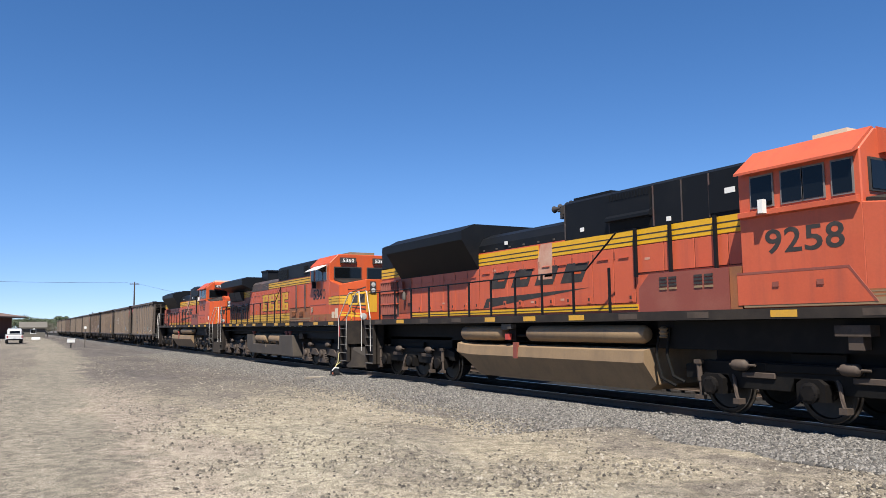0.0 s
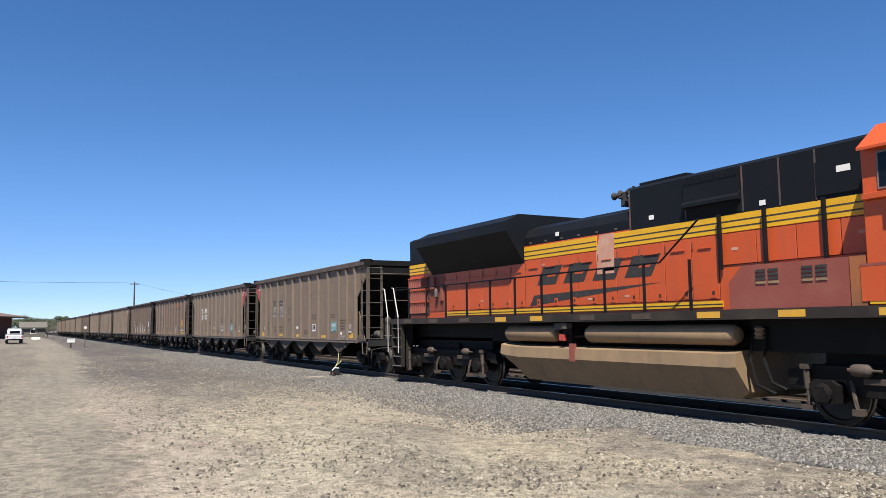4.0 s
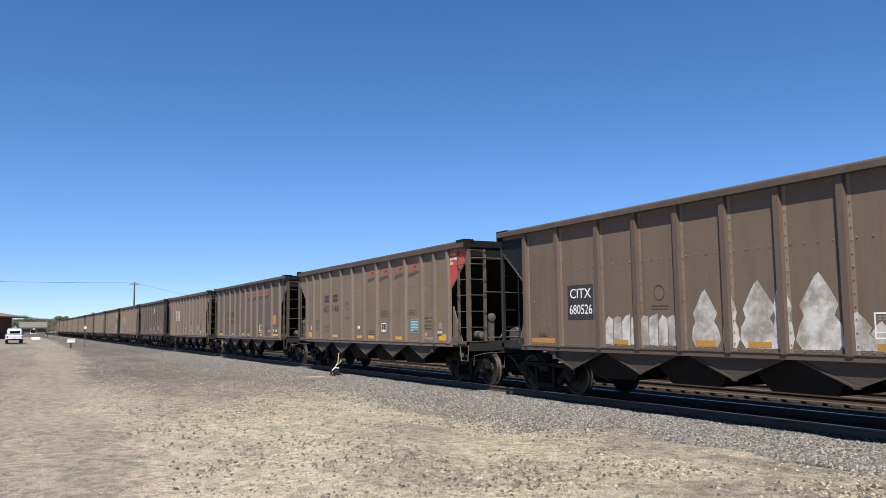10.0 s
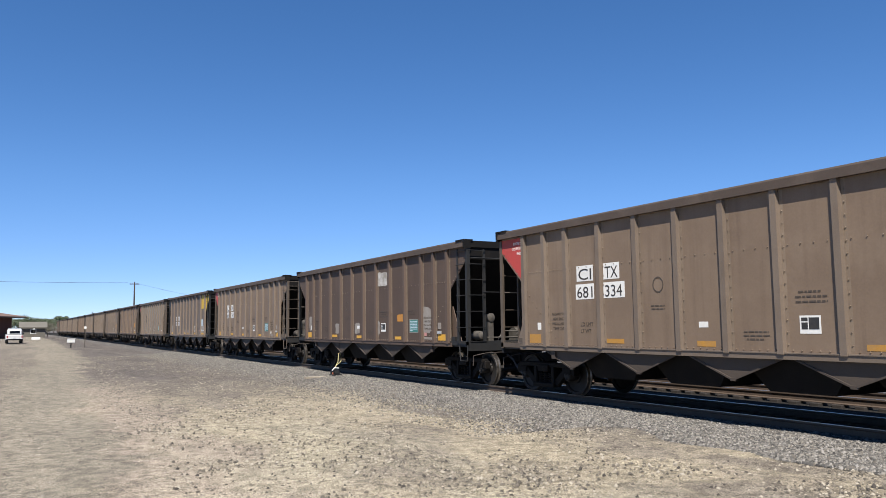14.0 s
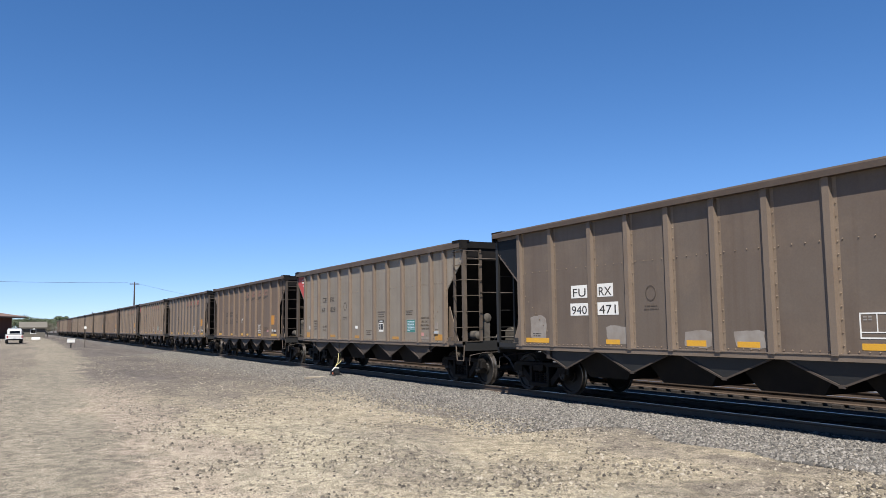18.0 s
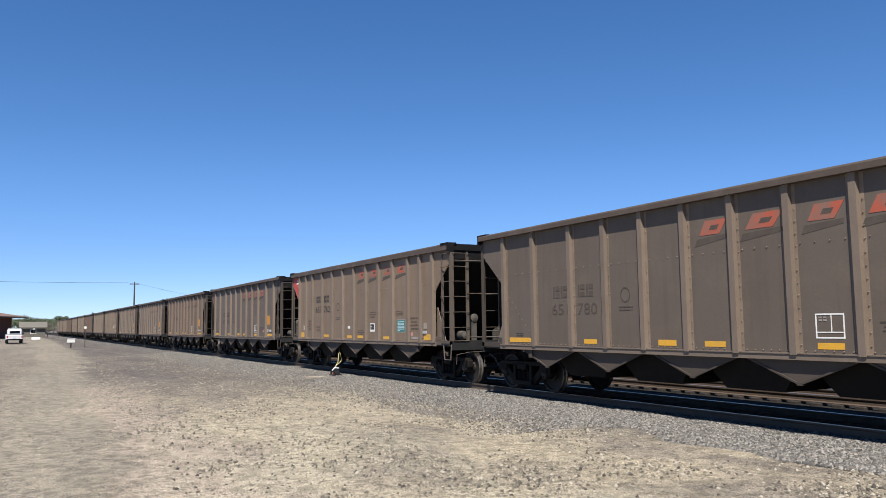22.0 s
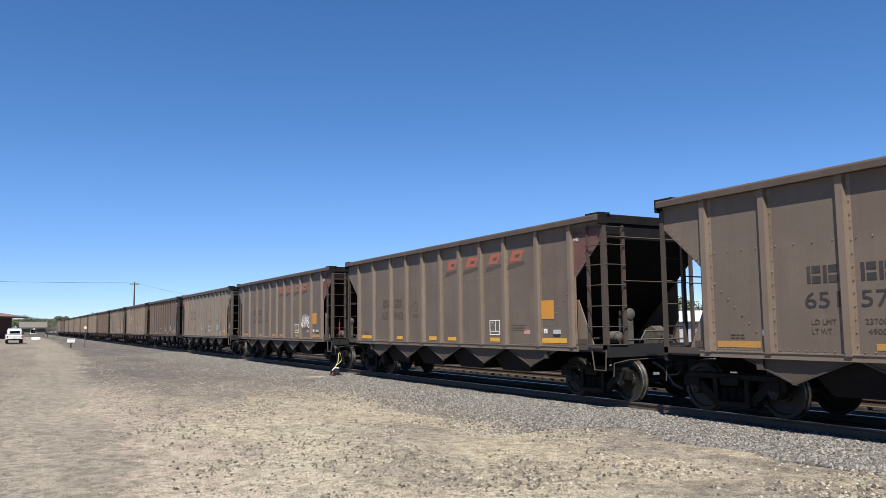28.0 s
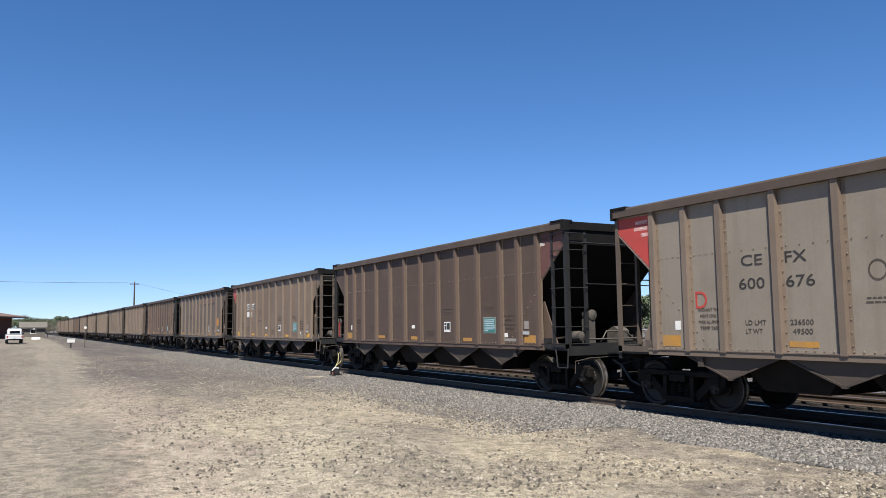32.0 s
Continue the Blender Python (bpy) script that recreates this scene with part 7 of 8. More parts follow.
M["faint_red"] = material("nearly_gone_red", (0.163, 0.074, 0.052), 0.75, 0, [((0.148, 0.111, 0.085), 3.0, 0.35, 0.65, 0.85)])
M["dull_yellow"] = material("dull_orange_reflector", (0.340, 0.170, 0.029), 0.55, 0, [((0.222, 0.141, 0.066), 5.0, 0.4, 0.7, 0.6)], 0.1, 60)
SPECS = {
    0: dict(number=("653", "353"), style="dark", rear="red", weights=("LD LMT", "LT WT", "237100", "48900"), patches=((-4.3, -3.52, 2.22, 2.62, "patch_pale"), (-3.2, -2.4, 2.22, 2.62, "patch_pale"), (-4.16, -3.52, 2.6, 2.96, "patch_pale"), (-3.2, -2.6, 2.6, 2.96, "patch_pale"))),
    1: dict(number=("939", "774"), style="patch", code=("WF", "RX"), front="red"),
    2: dict(number=("652", "349"), emblem=1, front="dark", weights=("LD LMT", "LT WT", "", "")),
    3: dict(number=("680", "526"), style="black", sheet=0, rear="black"),
    4: dict(number=("653", "148"), emblem=1, front="red", yellow="stencil_yellow"),
    5: dict(number=("652", "424"), emblem=1, rear="dark", yellow="stencil_yellow"),
    6: dict(number=("681", "334"), style="patch", large=True, code=("CI", "TX"), rear="red", weights=("LD LMT", "LT WT", "", "")),
    7: dict(style="none", front=None, patches=((1.2, 2.0, 3.05, 3.55, "tag_white"), (2.75, 3.4, 1.9, 2.15, "orange_sheet"), (4.6, 5.2, 1.55, 2.35, "patch_pale"), (-2.9, -2.4, 1.5, 1.9, "patch_pale"), (-0.9, -0.4, 1.5, 1.9, "patch_pale"), (0.9, 1.4, 1.5, 1.95, "patch_pale"), (-6.0, -5.6, 1.6, 2.2, "patch_pale"))),
    8: dict(number=("68", "1345"), style="patch", large=True, code=("CI", "TX"), rear="red", weights=("LD LMT", "LT WT", "236200", "49800")),
    9: dict(number=("940", "471"), style="patch", code=("FU", "RX"), front="yellow", rear="black", sheet=0, yellow="stencil_yellow", patches=((-5.9, -5.2, 1.36, 2.0, "patch_pale"), (-3.1, -2.4, 1.36, 1.75, "patch_pale"), (-0.85, -0.15, 1.34, 1.66, "patch_pale"), (0.32, 1.0, 1.34, 1.66, "patch_pale"), (5.0, 6.05, 1.36, 2.0, "patch_pale"))),
    10: dict(number=("67", "829"), style="dark", code=("CE", "FX"), rear="red"),
    11: dict(number=("652", "218"), style="faint", emblem=2, yellow="stencil_yellow"),
    12: dict(number=("651", "780"), style="faint", emblem=1),
    13: dict(number=("652", "762"), style="dark", emblem=1, rear="red", yellow="stencil_yellow"),
    14: dict(number=("651", "972"), style="faint", emblem=1, rear="dark", yellow="stencil_yellow"),
    15: dict(style="faint", emblem=2, yellow="stencil_yellow"),
    16: dict(number=("651", "574"), style="dark", emblem=1, weights=("LD LMT", "LT WT", "237000", "49000")),
    17: dict(number=("651", "962"), style="faint", emblem=1, front="dark"),
    18: dict(number=("651", "651"), style="faint", emblem=1, front="dark"),
    19: dict(number=("600", "676"), style="dark", code=("CE", "FX"), rear="red", weights=("LD LMT", "LT WT", "236500", "49500")),
    20: dict(style="none", front="dark"),
    21: dict(style="patch", number=("", ""), rear="red"),
}
NAMES_OF = {"A": "weathered tan aluminium hopper car with thirteen ribs", "G": "pale grey-tan aluminium hopper car with red end triangle", "B": "dusty brown-grey hopper car with wide panels", "D": "dark brown painted hopper car with rust stains", "E": "umber hopper car with black end ladders", "U": "umber-brown dusty hopper car with wide panels", "F": "grey-brown hopper car with black ends and skirts"}
EXTRA = {0: " and one red end", 1: " and white number patches", 2: " and faded red emblem", 3: " and white spray-paint", 6: " and white number patches", 7: " and pale paint patches", 9: " and yellow corner panel", 16: " and bright red emblem", 18: " and white spray-paint scribble"}
for i in range(24):
    kind = CAR_KINDS[i]
    mark_car(i, kind, SPECS.get(i, dict(style="faint", emblem=2 if kind == "B" else 0, front="red" if kind == "A" else None)))
for i, car in enumerate(CARS):
    car["label"] = NAMES_OF[CAR_KINDS[i % len(CAR_KINDS)]] + EXTRA.get(i, "")

# white spray-paint on two of the cars
c3 = CARS[3]
flames = [(-0.55, 0.36, 2.36), (0.02, 0.20, 2.38), (0.63, 0.42, 2.46), (1.12, 0.22, 2.50), (1.80, 0.46, 2.52), (2.42, 0.28, 1.92), (2.80, 0.2, 1.78)]
for k, (cx, w, top) in enumerate(flames):
    rnd = random.Random(k)
    hgt = top - 1.36
    side = [(0.72, 0.0), (0.95, 0.13), (0.86, 0.32), (0.62, 0.44), (0.82, 0.58), (0.46, 0.78), (0.14, 0.95)]
    right = [(cx + w * u * rnd.uniform(0.88, 1.08), 1.36 + hgt * v) for u, v in side]
    left = [(cx - w * u * rnd.uniform(0.88, 1.08), 1.36 + hgt * v) for u, v in side]
    mark("spray_stroke", Shape().prism(right + [(cx + 0.02, top)] + left[::-1], "y", FACE - 0.0016 - 0.0002 * k, FACE + 0.001), M["tag_white"], c3, "white spray-paint flame shape")
for k in range(8):
    x0 = -3.34 + k * 0.265
    mark("spray_stroke", Shape().prism([(x0, 1.38), (x0 + 0.24, 1.36), (x0 + 0.25, 1.86 + 0.05 * (k % 3)), (x0 + 0.12, 1.93), (x0 + 0.01, 1.82 + 0.06 * (k % 2))], "y", FACE - 0.002, FACE + 0.001), M["tag_white"], c3, "white spray-paint block")
words(CARS[19], "D", -5.24, 2.03, 0.33, "red_panel", 0.27)
c18 = CARS[18]
rnd = random.Random(8)
strokes = [[(3.55, 1.98), (3.75, 1.74), (3.72, 2.2)], [(3.68, 2.06), (4.05, 2.02)], [(3.92, 2.28), (3.95, 1.70)], [(3.98, 1.74), (4.10, 2.30), (4.22, 1.76), (4.36, 2.26), (4.40, 1.80)], [(4.72, 2.22), (4.52, 2.14), (4.50, 1.80), (4.66, 1.72), (4.74, 1.98), (4.60, 1.98)], [(3.6, 1.9), (4.3, 2.12), (4.7, 1.86)]]
spray(c18, strokes, 0.035, "white")
spray(CARS[11], [[(-0.62, 2.02), (-0.60, 2.20), (-0.50, 2.24), (-0.42, 2.14), (-0.36, 2.24), (-0.26, 2.24), (-0.2, 2.02)]], 0.022, "white")


# ---- beside the track and far off ----
def along(px_x, dist):
    """A ground place dist metres away in the direction of column px_x of a 1568 wide view."""
    a = YAW + math.atan((px_x - 784) * math.tan(radians(LENS / 2)) / 784)
    return -math.cos(a) * dist * 0.9, math.sin(a) * dist * 0.9


M["trunk"] = material("grey_brown_bark", (0.074, 0.055, 0.043), 0.9, 0, [((0.043, 0.034, 0.028), 6.0, 0.4, 0.7, 0.7)], 0.2, 30, 0.4, 20)
M["asphalt_roof"] = material("brown_roof_shingle", (0.136, 0.086, 0.065), 0.9, 0, [((0.099, 0.062, 0.049), 1.2, 0.4, 0.7, 0.6)], 0.15, 15)
M["brick_far"] = material("red_brown_brick", (0.123, 0.052, 0.037), 0.9, 0, [((0.086, 0.040, 0.031), 1.5, 0.4, 0.7, 0.6)], 0.15, 15)
M["siding"] = material("pale_metal_siding", (0.490, 0.498, 0.506), 0.5, 0.1, [((0.395, 0.403, 0.411), 0.7, 0.45, 0.75, 0.5)], 0.04, 20)
M["siding_grey"] = material("grey_siding", (0.284, 0.300, 0.332), 0.6, 0, [((0.237, 0.245, 0.269), 0.7, 0.45, 0.75, 0.5)], 0.05, 20)
M["siding_brown"] = material("dull_brown_siding", (0.100, 0.092, 0.077), 0.8, 0, [((0.125, 0.112, 0.094), 0.8, 0.45, 0.75, 0.6)], 0.08, 12)
M["tent"] = material("white_fabric_roof", (0.632, 0.632, 0.624), 0.7, 0, [((0.553, 0.553, 0.545), 0.6, 0.45, 0.75, 0.4)])
M["wood_pole"] = material("grey_creosote_pole", (0.046, 0.037, 0.031), 0.9, 0, [((0.080, 0.065, 0.052), 3.0, 0.45, 0.75, 0.6)], 0.2, 30)
M["wire"] = material("black_wire", (0.02, 0.02, 0.02), 0.6)
M["car_white"] = material("white_car_paint", (0.50, 0.50, 0.50), 0.25, 0, [((0.474, 0.458, 0.427), 2.0, 0.5, 0.8, 0.3)])
M["rubber"] = material("tyre_rubber", (0.02, 0.02, 0.02), 0.85)
M["tail_red"] = material("red_tail_lamp", (0.216, 0.013, 0.013), 0.3)
M["plank"] = material("pale_weathered_plank", (0.259, 0.222, 0.172), 0.85, 0, [((0.172, 0.141, 0.111), 5.0, 0.4, 0.7, 0.7)], 0.15, 40)
M["pale_yellow"] = material("sun_bleached_yellow_paint", (0.42, 0.37, 0.17), 0.6, 0, [((0.25, 0.21, 0.12), 6.0, 0.45, 0.7, 0.6)])
M["safety_orange"] = material("safety_orange_paint", (0.431, 0.099, 0.031), 0.5, 0, [((0.308, 0.185, 0.123), 6.0, 0.5, 0.8, 0.5)])
# leaf greens lightened: the haze of distance is painted into them
LEAF = island_material("dusty_tree_leaves", [(0.095, 0.12, 0.068), (0.07, 0.095, 0.055), (0.11, 0.13, 0.075), (0.125, 0.14, 0.09), (0.083, 0.10, 0.063)], 0.7)
DRY = island_material("dry_scrub_leaves", [(0.15, 0.14, 0.105), (0.11, 0.105, 0.08), (0.18, 0.165, 0.125), (0.13, 0.125, 0.095)], 0.85)


def build_tree(x, y, z0, height, spread, seed, label, leaf=None):
    rng = np.random.default_rng(seed)
    t = thing("tree", label, "tree", pose(x, y, z0), group="trees behind the yard")
    s = Shape()
    trunk_h = height * 0.35
    pts = [(rng.normal(0, 0.02) * height * k, rng.normal(0, 0.02) * height * k, trunk_h * k / 3) for k in range(4)]
    for a, b, r in zip(pts[:-1], pts[1:], (0.035, 0.03, 0.025)):
        s.tube([a, b], r * height, 7)
    tips = []
    for k in range(7):
        a = 2 * math.pi * k / 7 + rng.uniform(-0.3, 0.3)
        tip = (math.cos(a) * spread * rng.uniform(0.35, 0.75), math.sin(a) * spread * rng.uniform(0.35, 0.75), height * rng.uniform(0.5, 0.86))
        mid = tuple((p + q) / 2 + rng.normal(0, 0.05) * height for p, q in zip(pts[-1], tip))
        s.tube([pts[-1], mid, tip], 0.011 * height, 5)
        tips.append(tip)
    tips += [(rng.normal(0, 0.2) * spread, rng.normal(0, 0.2) * spread, height * rng.uniform(0.75, 0.93)) for _ in range(4)]
    part("trunk", s, M["trunk"], t, smooth=True)
    v, f = [], []
    for tip in tips:
        rad = spread * rng.uniform(0.28, 0.45)
        n = 260
        d = rng.normal(0, 1, (n, 3))
        d /= np.linalg.norm(d, axis=1)[:, None]
        c = np.array(tip) + d * (rad * rng.uniform(0.45, 1.05, n) ** 0.6)[:, None] * np.array([1, 1, 0.75])
        for p in c:
            size = height * rng.uniform(0.018, 0.04)
            q = rng.normal(0, 1, (2, 3))
            q /= np.linalg.norm(q, axis=1)[:, None]
            k = len(v)
            v += [tuple(p - q[0] * size), tuple(p + q[1] * size * 0.8), tuple(p + q[0] * size), tuple(p - q[1] * size * 0.8)]
            f.append((k, k + 1, k + 2, k + 3))
    me = bpy.data.meshes.new("crown")
    me.from_pydata(v, [], f)
    me.materials.append(leaf or LEAF)
    part("crown", me, None, t)
    return t


def build_pole(x, y, height, label, arms=True):
    p = thing("utility_pole", label, "utility pole", pose(x, y, -0.2))
    part("shaft", Shape().turned([(0.17, 0), (0.16, height * 0.3), (0.11, height)], (0, 0, 0), "z", 10), M["wood_pole"], p, smooth=True)
    if arms:
        arm = part("crossarm", Shape().box(-0.06, 0.06, -0.8, 0.8, height - 0.45, height - 0.32), M["wood_pole"], p)
        for yy in (-0.72, -0.35, 0.35, 0.72):
            part("insulator", Shape().turned([(0.03, height - 0.32), (0.06, height - 0.26), (0.04, height - 0.15)], (0, yy, 0), "z", 8), M["siding_grey"], arm)
    return p


def build_wire(a, b, sag, r, name="overhead_wire"):
    pts = []
    for k in range(25):
        s = k / 24
        pts.append(tuple(a[i] + (b[i] - a[i]) * s - (sag * 4 * s * (1 - s) if i == 2 else 0) for i in range(3)))
    ob = new(name, Shape().tube(pts, r, 5).mesh(name, M["wire"]))
    return tagged(ob, "thin black overhead wire strung between poles", "wire")


def build_pickup(x, y, turn):
    """White utility pickup with a canopy, seen from behind."""
    c = thing("pickup_truck", "white utility pickup parked on the gravel", "pickup truck", pose(x, y, float(ground_height(x, y)), 0, 0, turn))
    body = part("body", Shape().prism([(-2.6, 0.55), (-2.6, 1.12), (0.7, 1.15), (0.9, 1.2), (2.3, 1.08), (2.6, 0.95), (2.6, 0.5), (-2.4, 0.45)], "y", -0.98, 0.98), M["car_white"], c, bevel=0.05)
    part("cabin", Shape().prism([(-2.55, 1.13), (-2.4, 1.85), (-2.2, 1.93), (0.1, 1.93), (0.75, 1.2)], "y", -0.85, 0.85), M["car_white"], c, "white cab and canopy", bevel=0.14)
    part("rear_window", Shape().prism([(-2.535, 1.34), (-2.45, 1.70), (-2.41, 1.70), (-2.49, 1.34)], "y", -0.60, 0.60), M["glass"], c)
    part("roof_rack", Shape().box(-2.1, 0.0, -0.7, -0.64, 1.95, 2.02).box(-2.1, 0.0, 0.64, 0.7, 1.95, 2.02).box(-1.9, -1.84, -0.7, 0.7, 1.98, 2.03).box(-0.4, -0.34, -0.7, 0.7, 1.98, 2.03), M["siding_grey"], c)
    part("rear_bumper", Shape().box(-2.75, -2.58, -0.95, 0.95, 0.45, 0.62), M["loco_black"], c)
    for e in (-1, 1):
        part("tail_lamp", Shape().box(-2.63, -2.58, e * 0.86 - 0.08, e * 0.86 + 0.08, 0.78, 1.06), M["tail_red"], c)
        part("mirror", Shape().box(0.3, 0.42, e * 1.08 - 0.12, e * 1.08 + 0.12, 1.2, 1.42), M["loco_black"], c)
        part("side_window", Shape().box(-0.9, 0.1, e * 0.86 - 0.01, e * 0.86 + 0.01, 1.3, 1.72), M["glass"], c)
        for xx in (-1.7, 1.6):
            w = part("wheel", Shape().turned([(0.2, -0.12), (0.36, -0.13), (0.39, -0.09), (0.39, 0.09), (0.36, 0.13), (0.2, 0.12)], (0, 0, 0), "y", 18), M["rubber"], c, smooth=True)
            w.location = (xx, e * 0.84, 0.39)
            part("rim", Shape().turned([(0.22, -0.10), (0.2, -0.125), (0.05, -0.11)], (0, 0, 0), "y", 12), M["silver"], w, smooth=True)
    part("number_plate", Shape().box(-2.765, -2.745, -0.16, 0.16, 0.66, 0.78), M["siding_grey"], c)
    c.scale = (0.84, 0.84, 0.84)
    return c


def build_house(name, label, x, y, z0, w, d, eave, ridge, turn, wall_mat, roof_mat, windows=2, along_x=True):
    """A gabled building with walls, roof, fascia and windows."""
    h = thing(name, label, "building", pose(x, y, z0, 0, 0, turn))
    part("wall", Shape().prism([(-d / 2, 0), (d / 2, 0), (d / 2, eave), (0, ridge - 0.05), (-d / 2, eave)], "x", -w / 2, w / 2), M[wall_mat], h)
    o = 0.35
    sl = (ridge - eave) / (d / 2)
    for e in (-1, 1):
        part("roof", Shape().prism([(0, ridge), (e * (d / 2 + o), eave - sl * o), (e * (d / 2 + o), eave - sl * o + 0.14), (0, ridge + 0.14)], "x", -w / 2 - o, w / 2 + o), M[roof_mat], h)
        part("fascia", Shape().box(-w / 2 - o, w / 2 + o, e * (d / 2 + o) - 0.03, e * (d / 2 + o) + 0.03, eave - sl * o - 0.08, eave - sl * o + 0.16), M["tent" if wall_mat != "siding_brown" else roof_mat], h)
    for k in range(windows):
        xx = -w / 2 + (k + 0.5) * w / max(windows, 1)
        wn_ = part("window", Shape().box(xx - 0.5, xx + 0.5, -d / 2 - 0.05, -d / 2 + 0.02, eave * 0.42, eave * 0.82), M["tent"], h)
        part("pane", Shape().box(xx - 0.42, xx + 0.42, -d / 2 - 0.06, -d / 2 - 0.04, eave * 0.46, eave * 0.78), M["glass"], wn_)
    return h


# far left: parked pickup, depot building, trees and poles
build_pickup(*along(27, 112), 182)


def build_depot(x, y, turn):
    """Low building with a wide hipped roof and a shaded porch."""
    h = thing("depot_building", "low red-brown brick depot with a hipped brown roof", "building", pose(x, y, 0.4, 0, 0, turn))
    part("wall", Shape().box(-9, 4.6, -3.6, 5, 0, 3.5), M["brick_far"], h)
    s = Shape()
    s.add([(-11, -5.2, 3.42), (6.4, -5.2, 3.42), (6.4, 6.4, 3.42), (-11, 6.4, 3.42), (-5.5, 0.6, 4.8), (0.9, 0.6, 4.8), (-11, -5.2, 3.60), (6.4, -5.2, 3.60), (6.4, 6.4, 3.60), (-11, 6.4, 3.60)], [(0, 3, 2, 1), (0, 1, 7, 6), (1, 2, 8, 7), (2, 3, 9, 8), (3, 0, 6, 9), (6, 7, 5, 4), (7, 8, 5), (8, 9, 4, 5), (9, 6, 4)])
    part("roof", s, M["asphalt_roof"], h)
    for px_ in (-8, -4.5, -1, 2.5, 6.0):
        part("porch_post", Shape().bar((px_, -4.9, 0), (px_, -4.9, 3.42), 0.16, 0.16), M["brick_far"], h)
    for k in range(3):
        wn_ = part("window", Shape().box(-7.6 + k * 4.2, -6.2 + k * 4.2, -3.66, -3.58, 0.9, 2.1), M["white"], h)
        part("pane", Shape().box(-7.5 + k * 4.2, -6.3 + k * 4.2, -3.68, -3.65, 1.0, 2.0), M["glass"], wn_)


bx, by = along(-19, 150)
build_depot(bx - 0.457 * 6.4 - 0.889 * 5.2, by - 0.889 * 6.4 + 0.457 * 5.2, 62.8)
for k, (px, dist, hgt, sp) in enumerate(((50, 420, 6.4, 5.2), (66, 440, 5.6, 5.0), (82, 460, 5.8, 5.0), (97, 470, 5.4, 5.0), (112, 400, 7.0, 2.8), (34, 450, 5.8, 5.0), (20, 480, 6.0, 5.2), (128, 490, 5.0, 4.6), (58, 500, 6.2, 5.4), (74, 530, 6.2, 5.4), (90, 540, 6.2, 5.6))):
    tx, ty = along(px, dist)
    build_tree(tx, ty, 0.2, hgt * 1.08, sp * 1.1, 40 + k, "round-headed dark green tree beyond the yard")
hx, hy = along(60, 185)
build_house("storage_building", "low grey-brown storage building with a shallow gabled roof", hx, hy, 0.3, 4.0, 5.0, 2.0, 2.9, 90, "siding_brown", "siding_brown", 1)
for k, (px, dist, hgt, sp) in enumerate(((79, 205, 2.4, 2.4), (86, 215, 2.2, 2.2))):
    tx, ty = along(px, dist)
    tagged(build_tree(tx, ty, 0.3, hgt * 1.25, sp, 70 + k, "low dry olive shrub at the yard's end", DRY), category="shrub", group="shrubs at the end of the yard")
px1, py1 = along(237, 168)
build_pole(px1, py1, 10.45, "tall dark wooden utility pole with a crossarm")
px2, py2 = along(164, 420)
build_pole(px2, py2, 9.4, "distant dark wooden utility pole")
lx, ly = along(-420, 190)
build_pole(lx, ly, 12.6, "dark wooden utility pole beyond the depot")
build_wire((px1, py1 - 1.1, 10.1), (lx, ly - 1.1, 12.0), 0.5, 0.022)
rx_, ry_ = along(560, 300)
build_wire((px1, py1, 10.1), (rx_, ry_, 9.0), 2.0, 0.016)


def build_marker_box(x, y):
    m = thing("signal_box", "small white box on a short dark post", "trackside box", pose(x, y, float(ground_height(x, y))))
    part("post", Shape().bar((0, 0, 0), (0, 0, 0.55), 0.09, 0.09), M["loco_black"], m)
    part("box", Shape().box(-0.2, 0.2, -0.34, 0.34, 0.52, 0.86), M["white"], m, bevel=0.03)
    part("lid", Shape().box(-0.22, 0.22, -0.36, 0.36, 0.86, 0.90), M["white"], m)


def build_disc_sign(x, y, z, name, label):
    m = thing(name, label, "sign", pose(x, y, float(ground_height(x, y))))
    part("post", Shape().bar((0, 0, 0), (0, 0, z), 0.07, 0.07), M["wood_pole"], m)
    part("plate", Shape().turned([(0.02, -0.03), (0.13, -0.03), (0.13, 0.0), (0.02, 0.0)], (0.06, 0, z), "x", 16), M["white"], m)


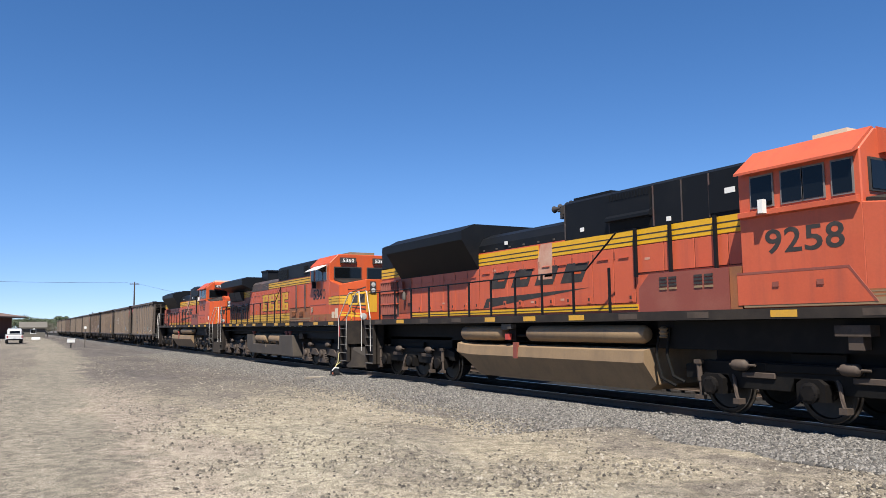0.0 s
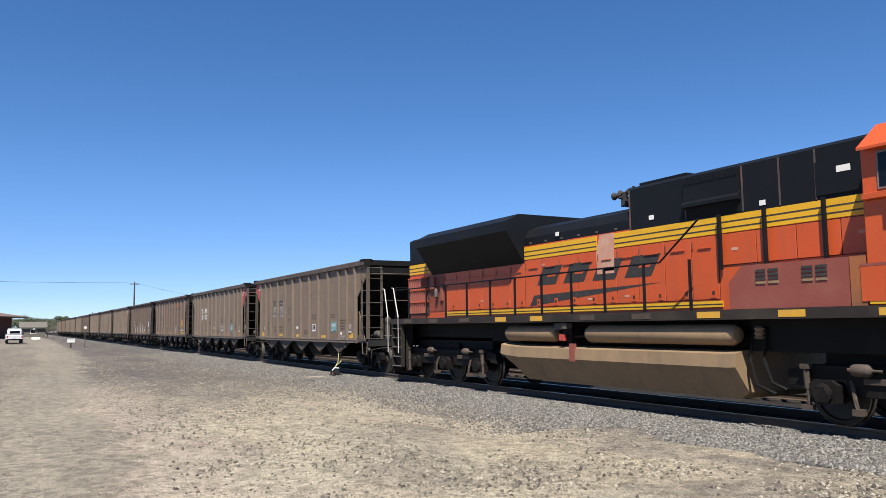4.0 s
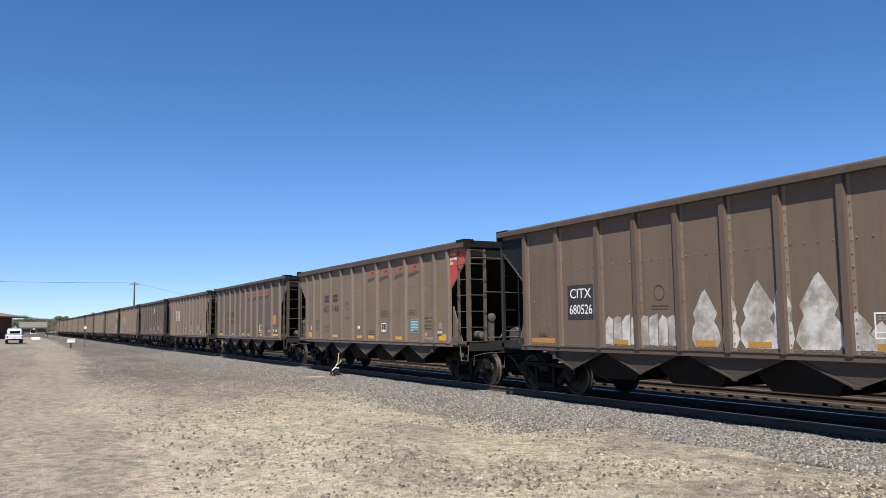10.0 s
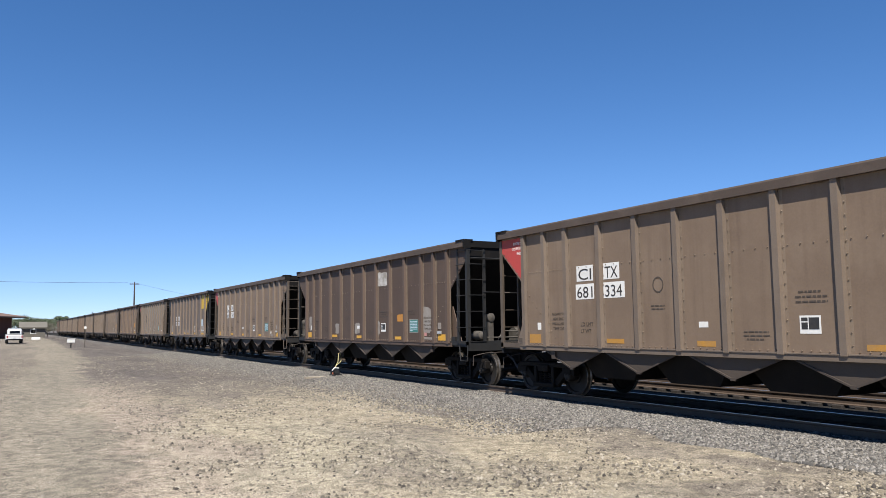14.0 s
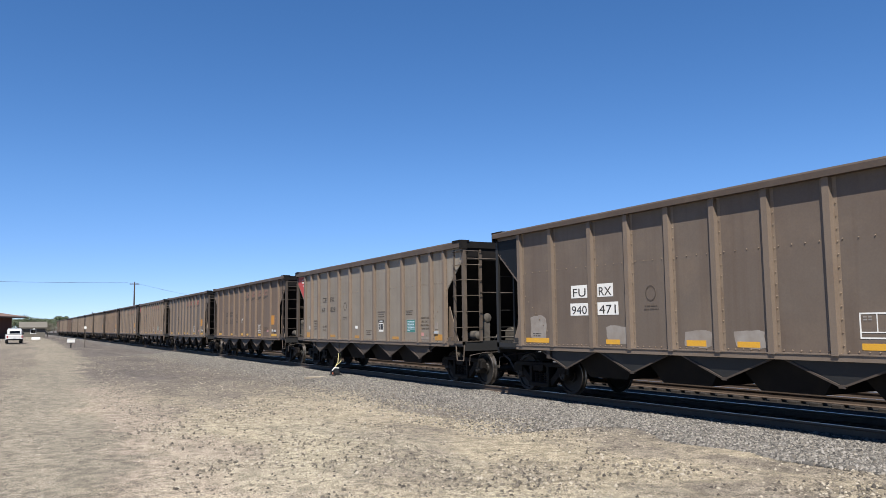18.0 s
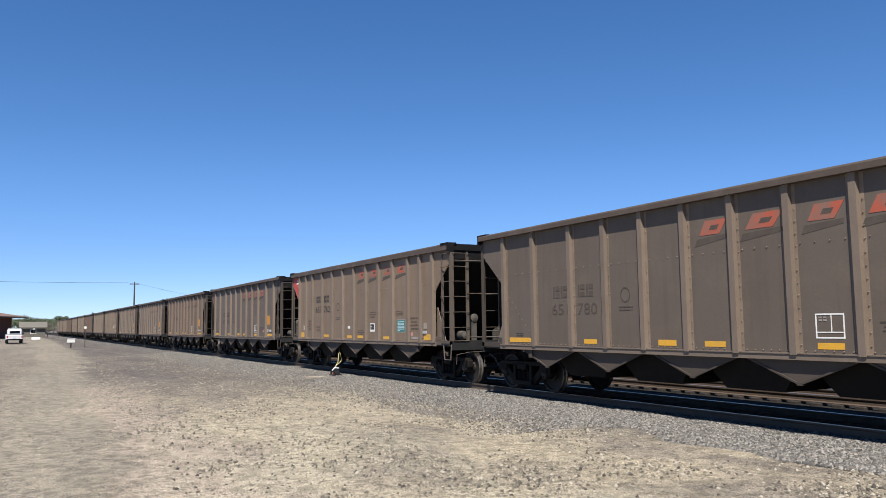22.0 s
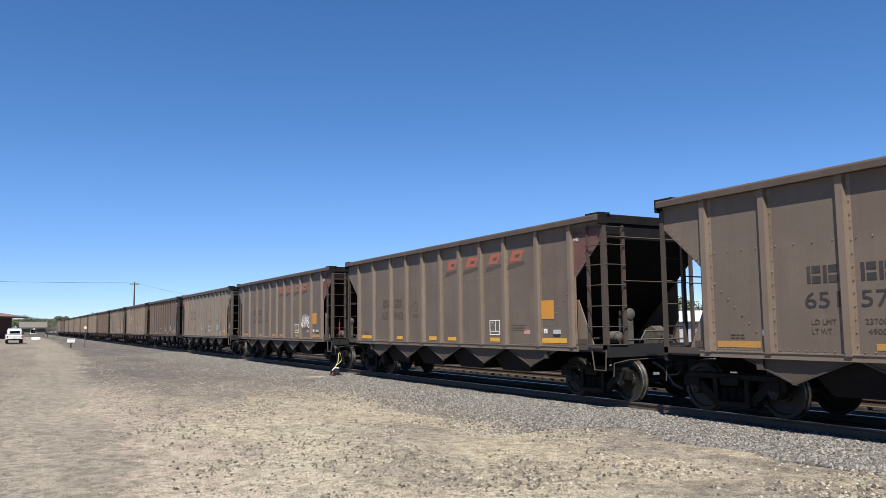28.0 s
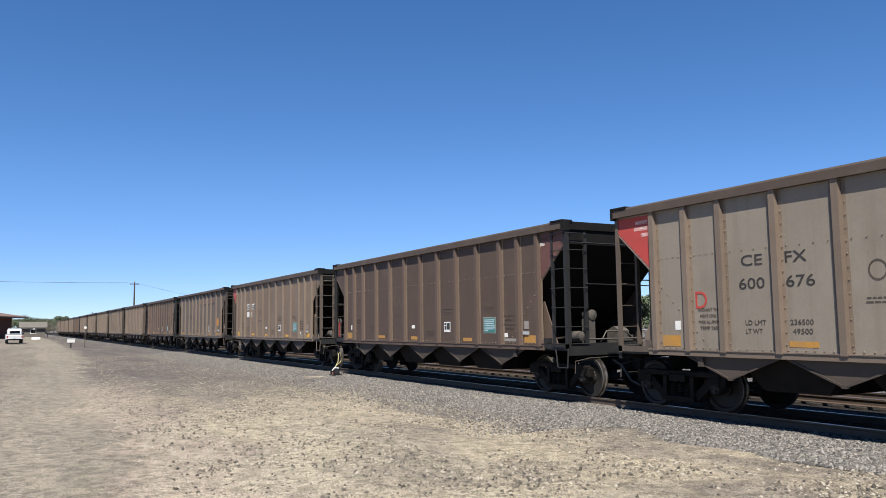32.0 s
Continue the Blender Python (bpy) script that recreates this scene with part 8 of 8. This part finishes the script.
def build_switch_stand(x, y):
    """Low switch stand with a folded yellow hoop, on a long tie end."""
    m = thing("switch_stand", "low black switch stand with yellow hoop handle", "switch stand", pose(x, y, -0.08))
    part("base", Shape().box(-0.22, 0.22, -0.18, 0.18, 0, 0.12).box(-0.12, 0.12, -0.12, 0.12, 0.12, 0.26), M["loco_black"], m, bevel=0.01)
    part("housing", Shape().turned([(0.04, -0.14), (0.12, -0.13), (0.13, 0.0), (0.10, 0.12), (0.03, 0.14)], (-0.12, 0, 0.16), "y", 12), M["loco_black"], m, smooth=True)
    part("target", Shape().box(0.02, 0.05, -0.14, 0.14, 0.02, 0.2), M["safety_orange"], m, "faded orange target plate")
    part("hoop", Shape().tube([(0.02, -0.06, 0.30), (0.02, 0.02, 0.46), (0.0, 0.18, 0.56), (0.0, 0.24, 0.66), (0.0, 0.20, 0.90), (0.0, 0.15, 0.94), (0.0, 0.12, 0.88), (0.0, 0.10, 0.60), (0.02, -0.02, 0.40)], 0.017, 8), M["pale_yellow"], m, "faded yellow bent hoop handle", smooth=True)
    part("lever", Shape().tube([(0.03, 0.12, 0.34), (0.03, -0.06, 0.36), (0.03, -0.16, 0.26)], 0.024, 8), M["white"], m, smooth=True)
    rod = part("marker_rod", Shape().tube([(0.0, 0.14, 0.2), (0.0, 0.15, 1.6), (0.0, 0.16, 2.26)], 0.017, 6), M["loco_black"], m, "thin dark marker rod")
    part("red_sleeve", Shape().tube([(0.0, 0.152, 1.55), (0.0, 0.158, 2.12)], 0.026, 8), M["tail_red"], rod, "faded red sleeve")
    part("gear_case", Shape().prism([(-0.26, 0.02), (0.24, 0.02), (0.20, 0.18), (0.05, 0.30), (-0.12, 0.26)], "y", -0.10, 0.10), M["loco_black"], m, bevel=0.015)


build_marker_box(-82.0, 5.0)
build_disc_sign(-84.0, 6.35, 2.0, "sign_post", "round white sign on a thin dark post")
build_disc_sign(*along(62, 150), 1.5, "sign_post", "small white sign plate by the road end")
build_switch_stand(-28.37, 10.97)
tagged(new("headblock_tie", Shape().box(-28.52, -28.27, 9.75, 11.9, -0.1, -0.015).mesh("headblock_tie", M["plank"], bevel=0.01)), "pale weathered timber tie end on the ballast", "timber")
wx, wy = along(66, 136)
tagged(new("concrete_block", Shape().box(wx - 0.4, wx + 0.4, wy - 0.55, wy + 0.55, 0.4, 0.82).mesh("concrete_block", M["white"], bevel=0.08)), "low white concrete block on the gravel", "block")

# beyond the train: low sheds, a house and trees on lower ground
hx, hy = along(1385, 62)
build_house("shed", "long pale metal shed with white trim", hx, hy, -0.45, 7.5, 6.0, 2.7, 3.3, 62, "siding_grey", "siding", 0)
hx, hy = along(1478, 58)
build_house("house", "grey house with a brown shingle roof", hx, hy + 3, -0.45, 9.0, 6.0, 2.7, 3.6, -10, "siding_grey", "asphalt_roof", 3)
hx, hy = along(1725, 60)
build_house("tent_hall", "tall white gabled fabric hall", hx, hy, -0.45, 10.0, 8.0, 3.4, 6.6, 60, "tent", "tent", 0)
hx, hy = along(1268, 75)
build_house("shed", "white corrugated storage shed", hx, hy, -0.45, 8.0, 6.0, 2.5, 3.1, 40, "siding_grey", "siding", 0)
for k, (px, dist, hgt, sp) in enumerate(((1345, 95, 6.3, 3.0), (1395, 100, 6.6, 3.4), (1430, 105, 6.0, 3.0), (1480, 98, 6.2, 3.0), (1140, 60, 4.6, 2.0), (1165, 85, 5.6, 2.6), (1215, 95, 5.2, 2.8), (1300, 110, 6.4, 3.2), (1090, 90, 4.8, 2.6))):
    tx, ty = along(px, dist)
    build_tree(tx, ty, -0.45, hgt * 0.88, sp, 90 + k, "leafy green tree behind the sheds")
tx, ty = along(1452, 84)
build_pole(tx, ty, 8.6, "grey wooden utility pole behind the house")


def build_fence(x0, y0, n):
    f = thing("chain_fence", "grey chain-link fence with steel posts", "fence", pose(x0, y0, -0.25))
    for k in range(n):
        part("post", Shape().turned([(0.03, 0), (0.03, 1.9)], (-k * 3.0, 0, 0), "z", 8), M["silver"], f)
    part("top_rail", Shape().tube([(0, 0, 1.85), (-(n - 1) * 3.0, 0, 1.85)], 0.02, 6), M["silver"], f)
    s = Shape()
    k = 0.0
    while k < (n - 1) * 3.0:
        s.bar((-k, 0, 0.05), (-k - 0.9, 0, 1.85), 0.0025, 0.0025)
        s.bar((-k - 0.9, 0, 0.05), (-k, 0, 1.85), 0.0025, 0.0025)
        k += 0.15
    part("mesh", s, M["silver"], f)


build_fence(-8.0, 21.2, 14)


# ---- the train rolls by ----
TRAVEL = [(0.0, -17.12), (1.0, -5.22), (2.0, 6.63), (4.0, 30.35), (6.0, 54.24), (8.0, 78.25), (10.0, 102.15), (12.0, 126.29), (14.0, 150.71), (16.0, 175.01), (18.0, 199.12), (20.0, 223.08), (22.0, 246.99), (24.0, 270.84), (26.0, 294.65), (28.0, 318.44), (30.0, 342.13), (32.0, 365.75)]


def travelled(t):
    """Metres that the train has gone at t seconds, smooth between the known places."""
    k = max(i for i in range(len(TRAVEL) - 1) if TRAVEL[i][0] <= max(t, 0.0))
    (t0, p0), (t1, p1) = TRAVEL[k], TRAVEL[k + 1]

    def slope(i):
        a, b = TRAVEL[max(i - 1, 0)], TRAVEL[min(i + 1, len(TRAVEL) - 1)]
        return (b[1] - a[1]) / (b[0] - a[0])
    h, s = t1 - t0, (t - t0) / (t1 - t0)
    return p0 * (1 + 2 * s) * (1 - s) ** 2 + h * slope(k) * s * (1 - s) ** 2 + p1 * s * s * (3 - 2 * s) + h * slope(k + 1) * s * s * (s - 1)


def motions():
    times = [float(k) for k in range(33)]
    for ob, off in list(zip(LOCOS, LOCO_AT)) + [(c, FIRST_CAR - PITCH_CAR * i) for i, c in enumerate(CARS)]:
        walk(ob, [(t, on_track(travelled(t) + off)) for t in times])
        radius = ob.get("wheel_radius", WHEEL_R)
        for w in [o for o in ob.children_recursive if o.name.split(".")[0] == "wheelset"]:
            at = w.location.copy()
            rows, last = [], None
            for k in range(961):
                t = k / 30
                u = travelled(t) + off
                if -42 < u < 3:
                    turn = math.degrees((u + 42) / radius)
                    if not rows and t > 0:
                        rows.append((0.0, pose(at.x, at.y, at.z)))
                    rows.append((t, pose(at.x, at.y, at.z, 0, turn, 0)))
            if len(rows) > 2:
                if rows[-1][0] < 32:
                    rows.append((32.0, rows[-1][1]))
                walk(w, rows)


motions()
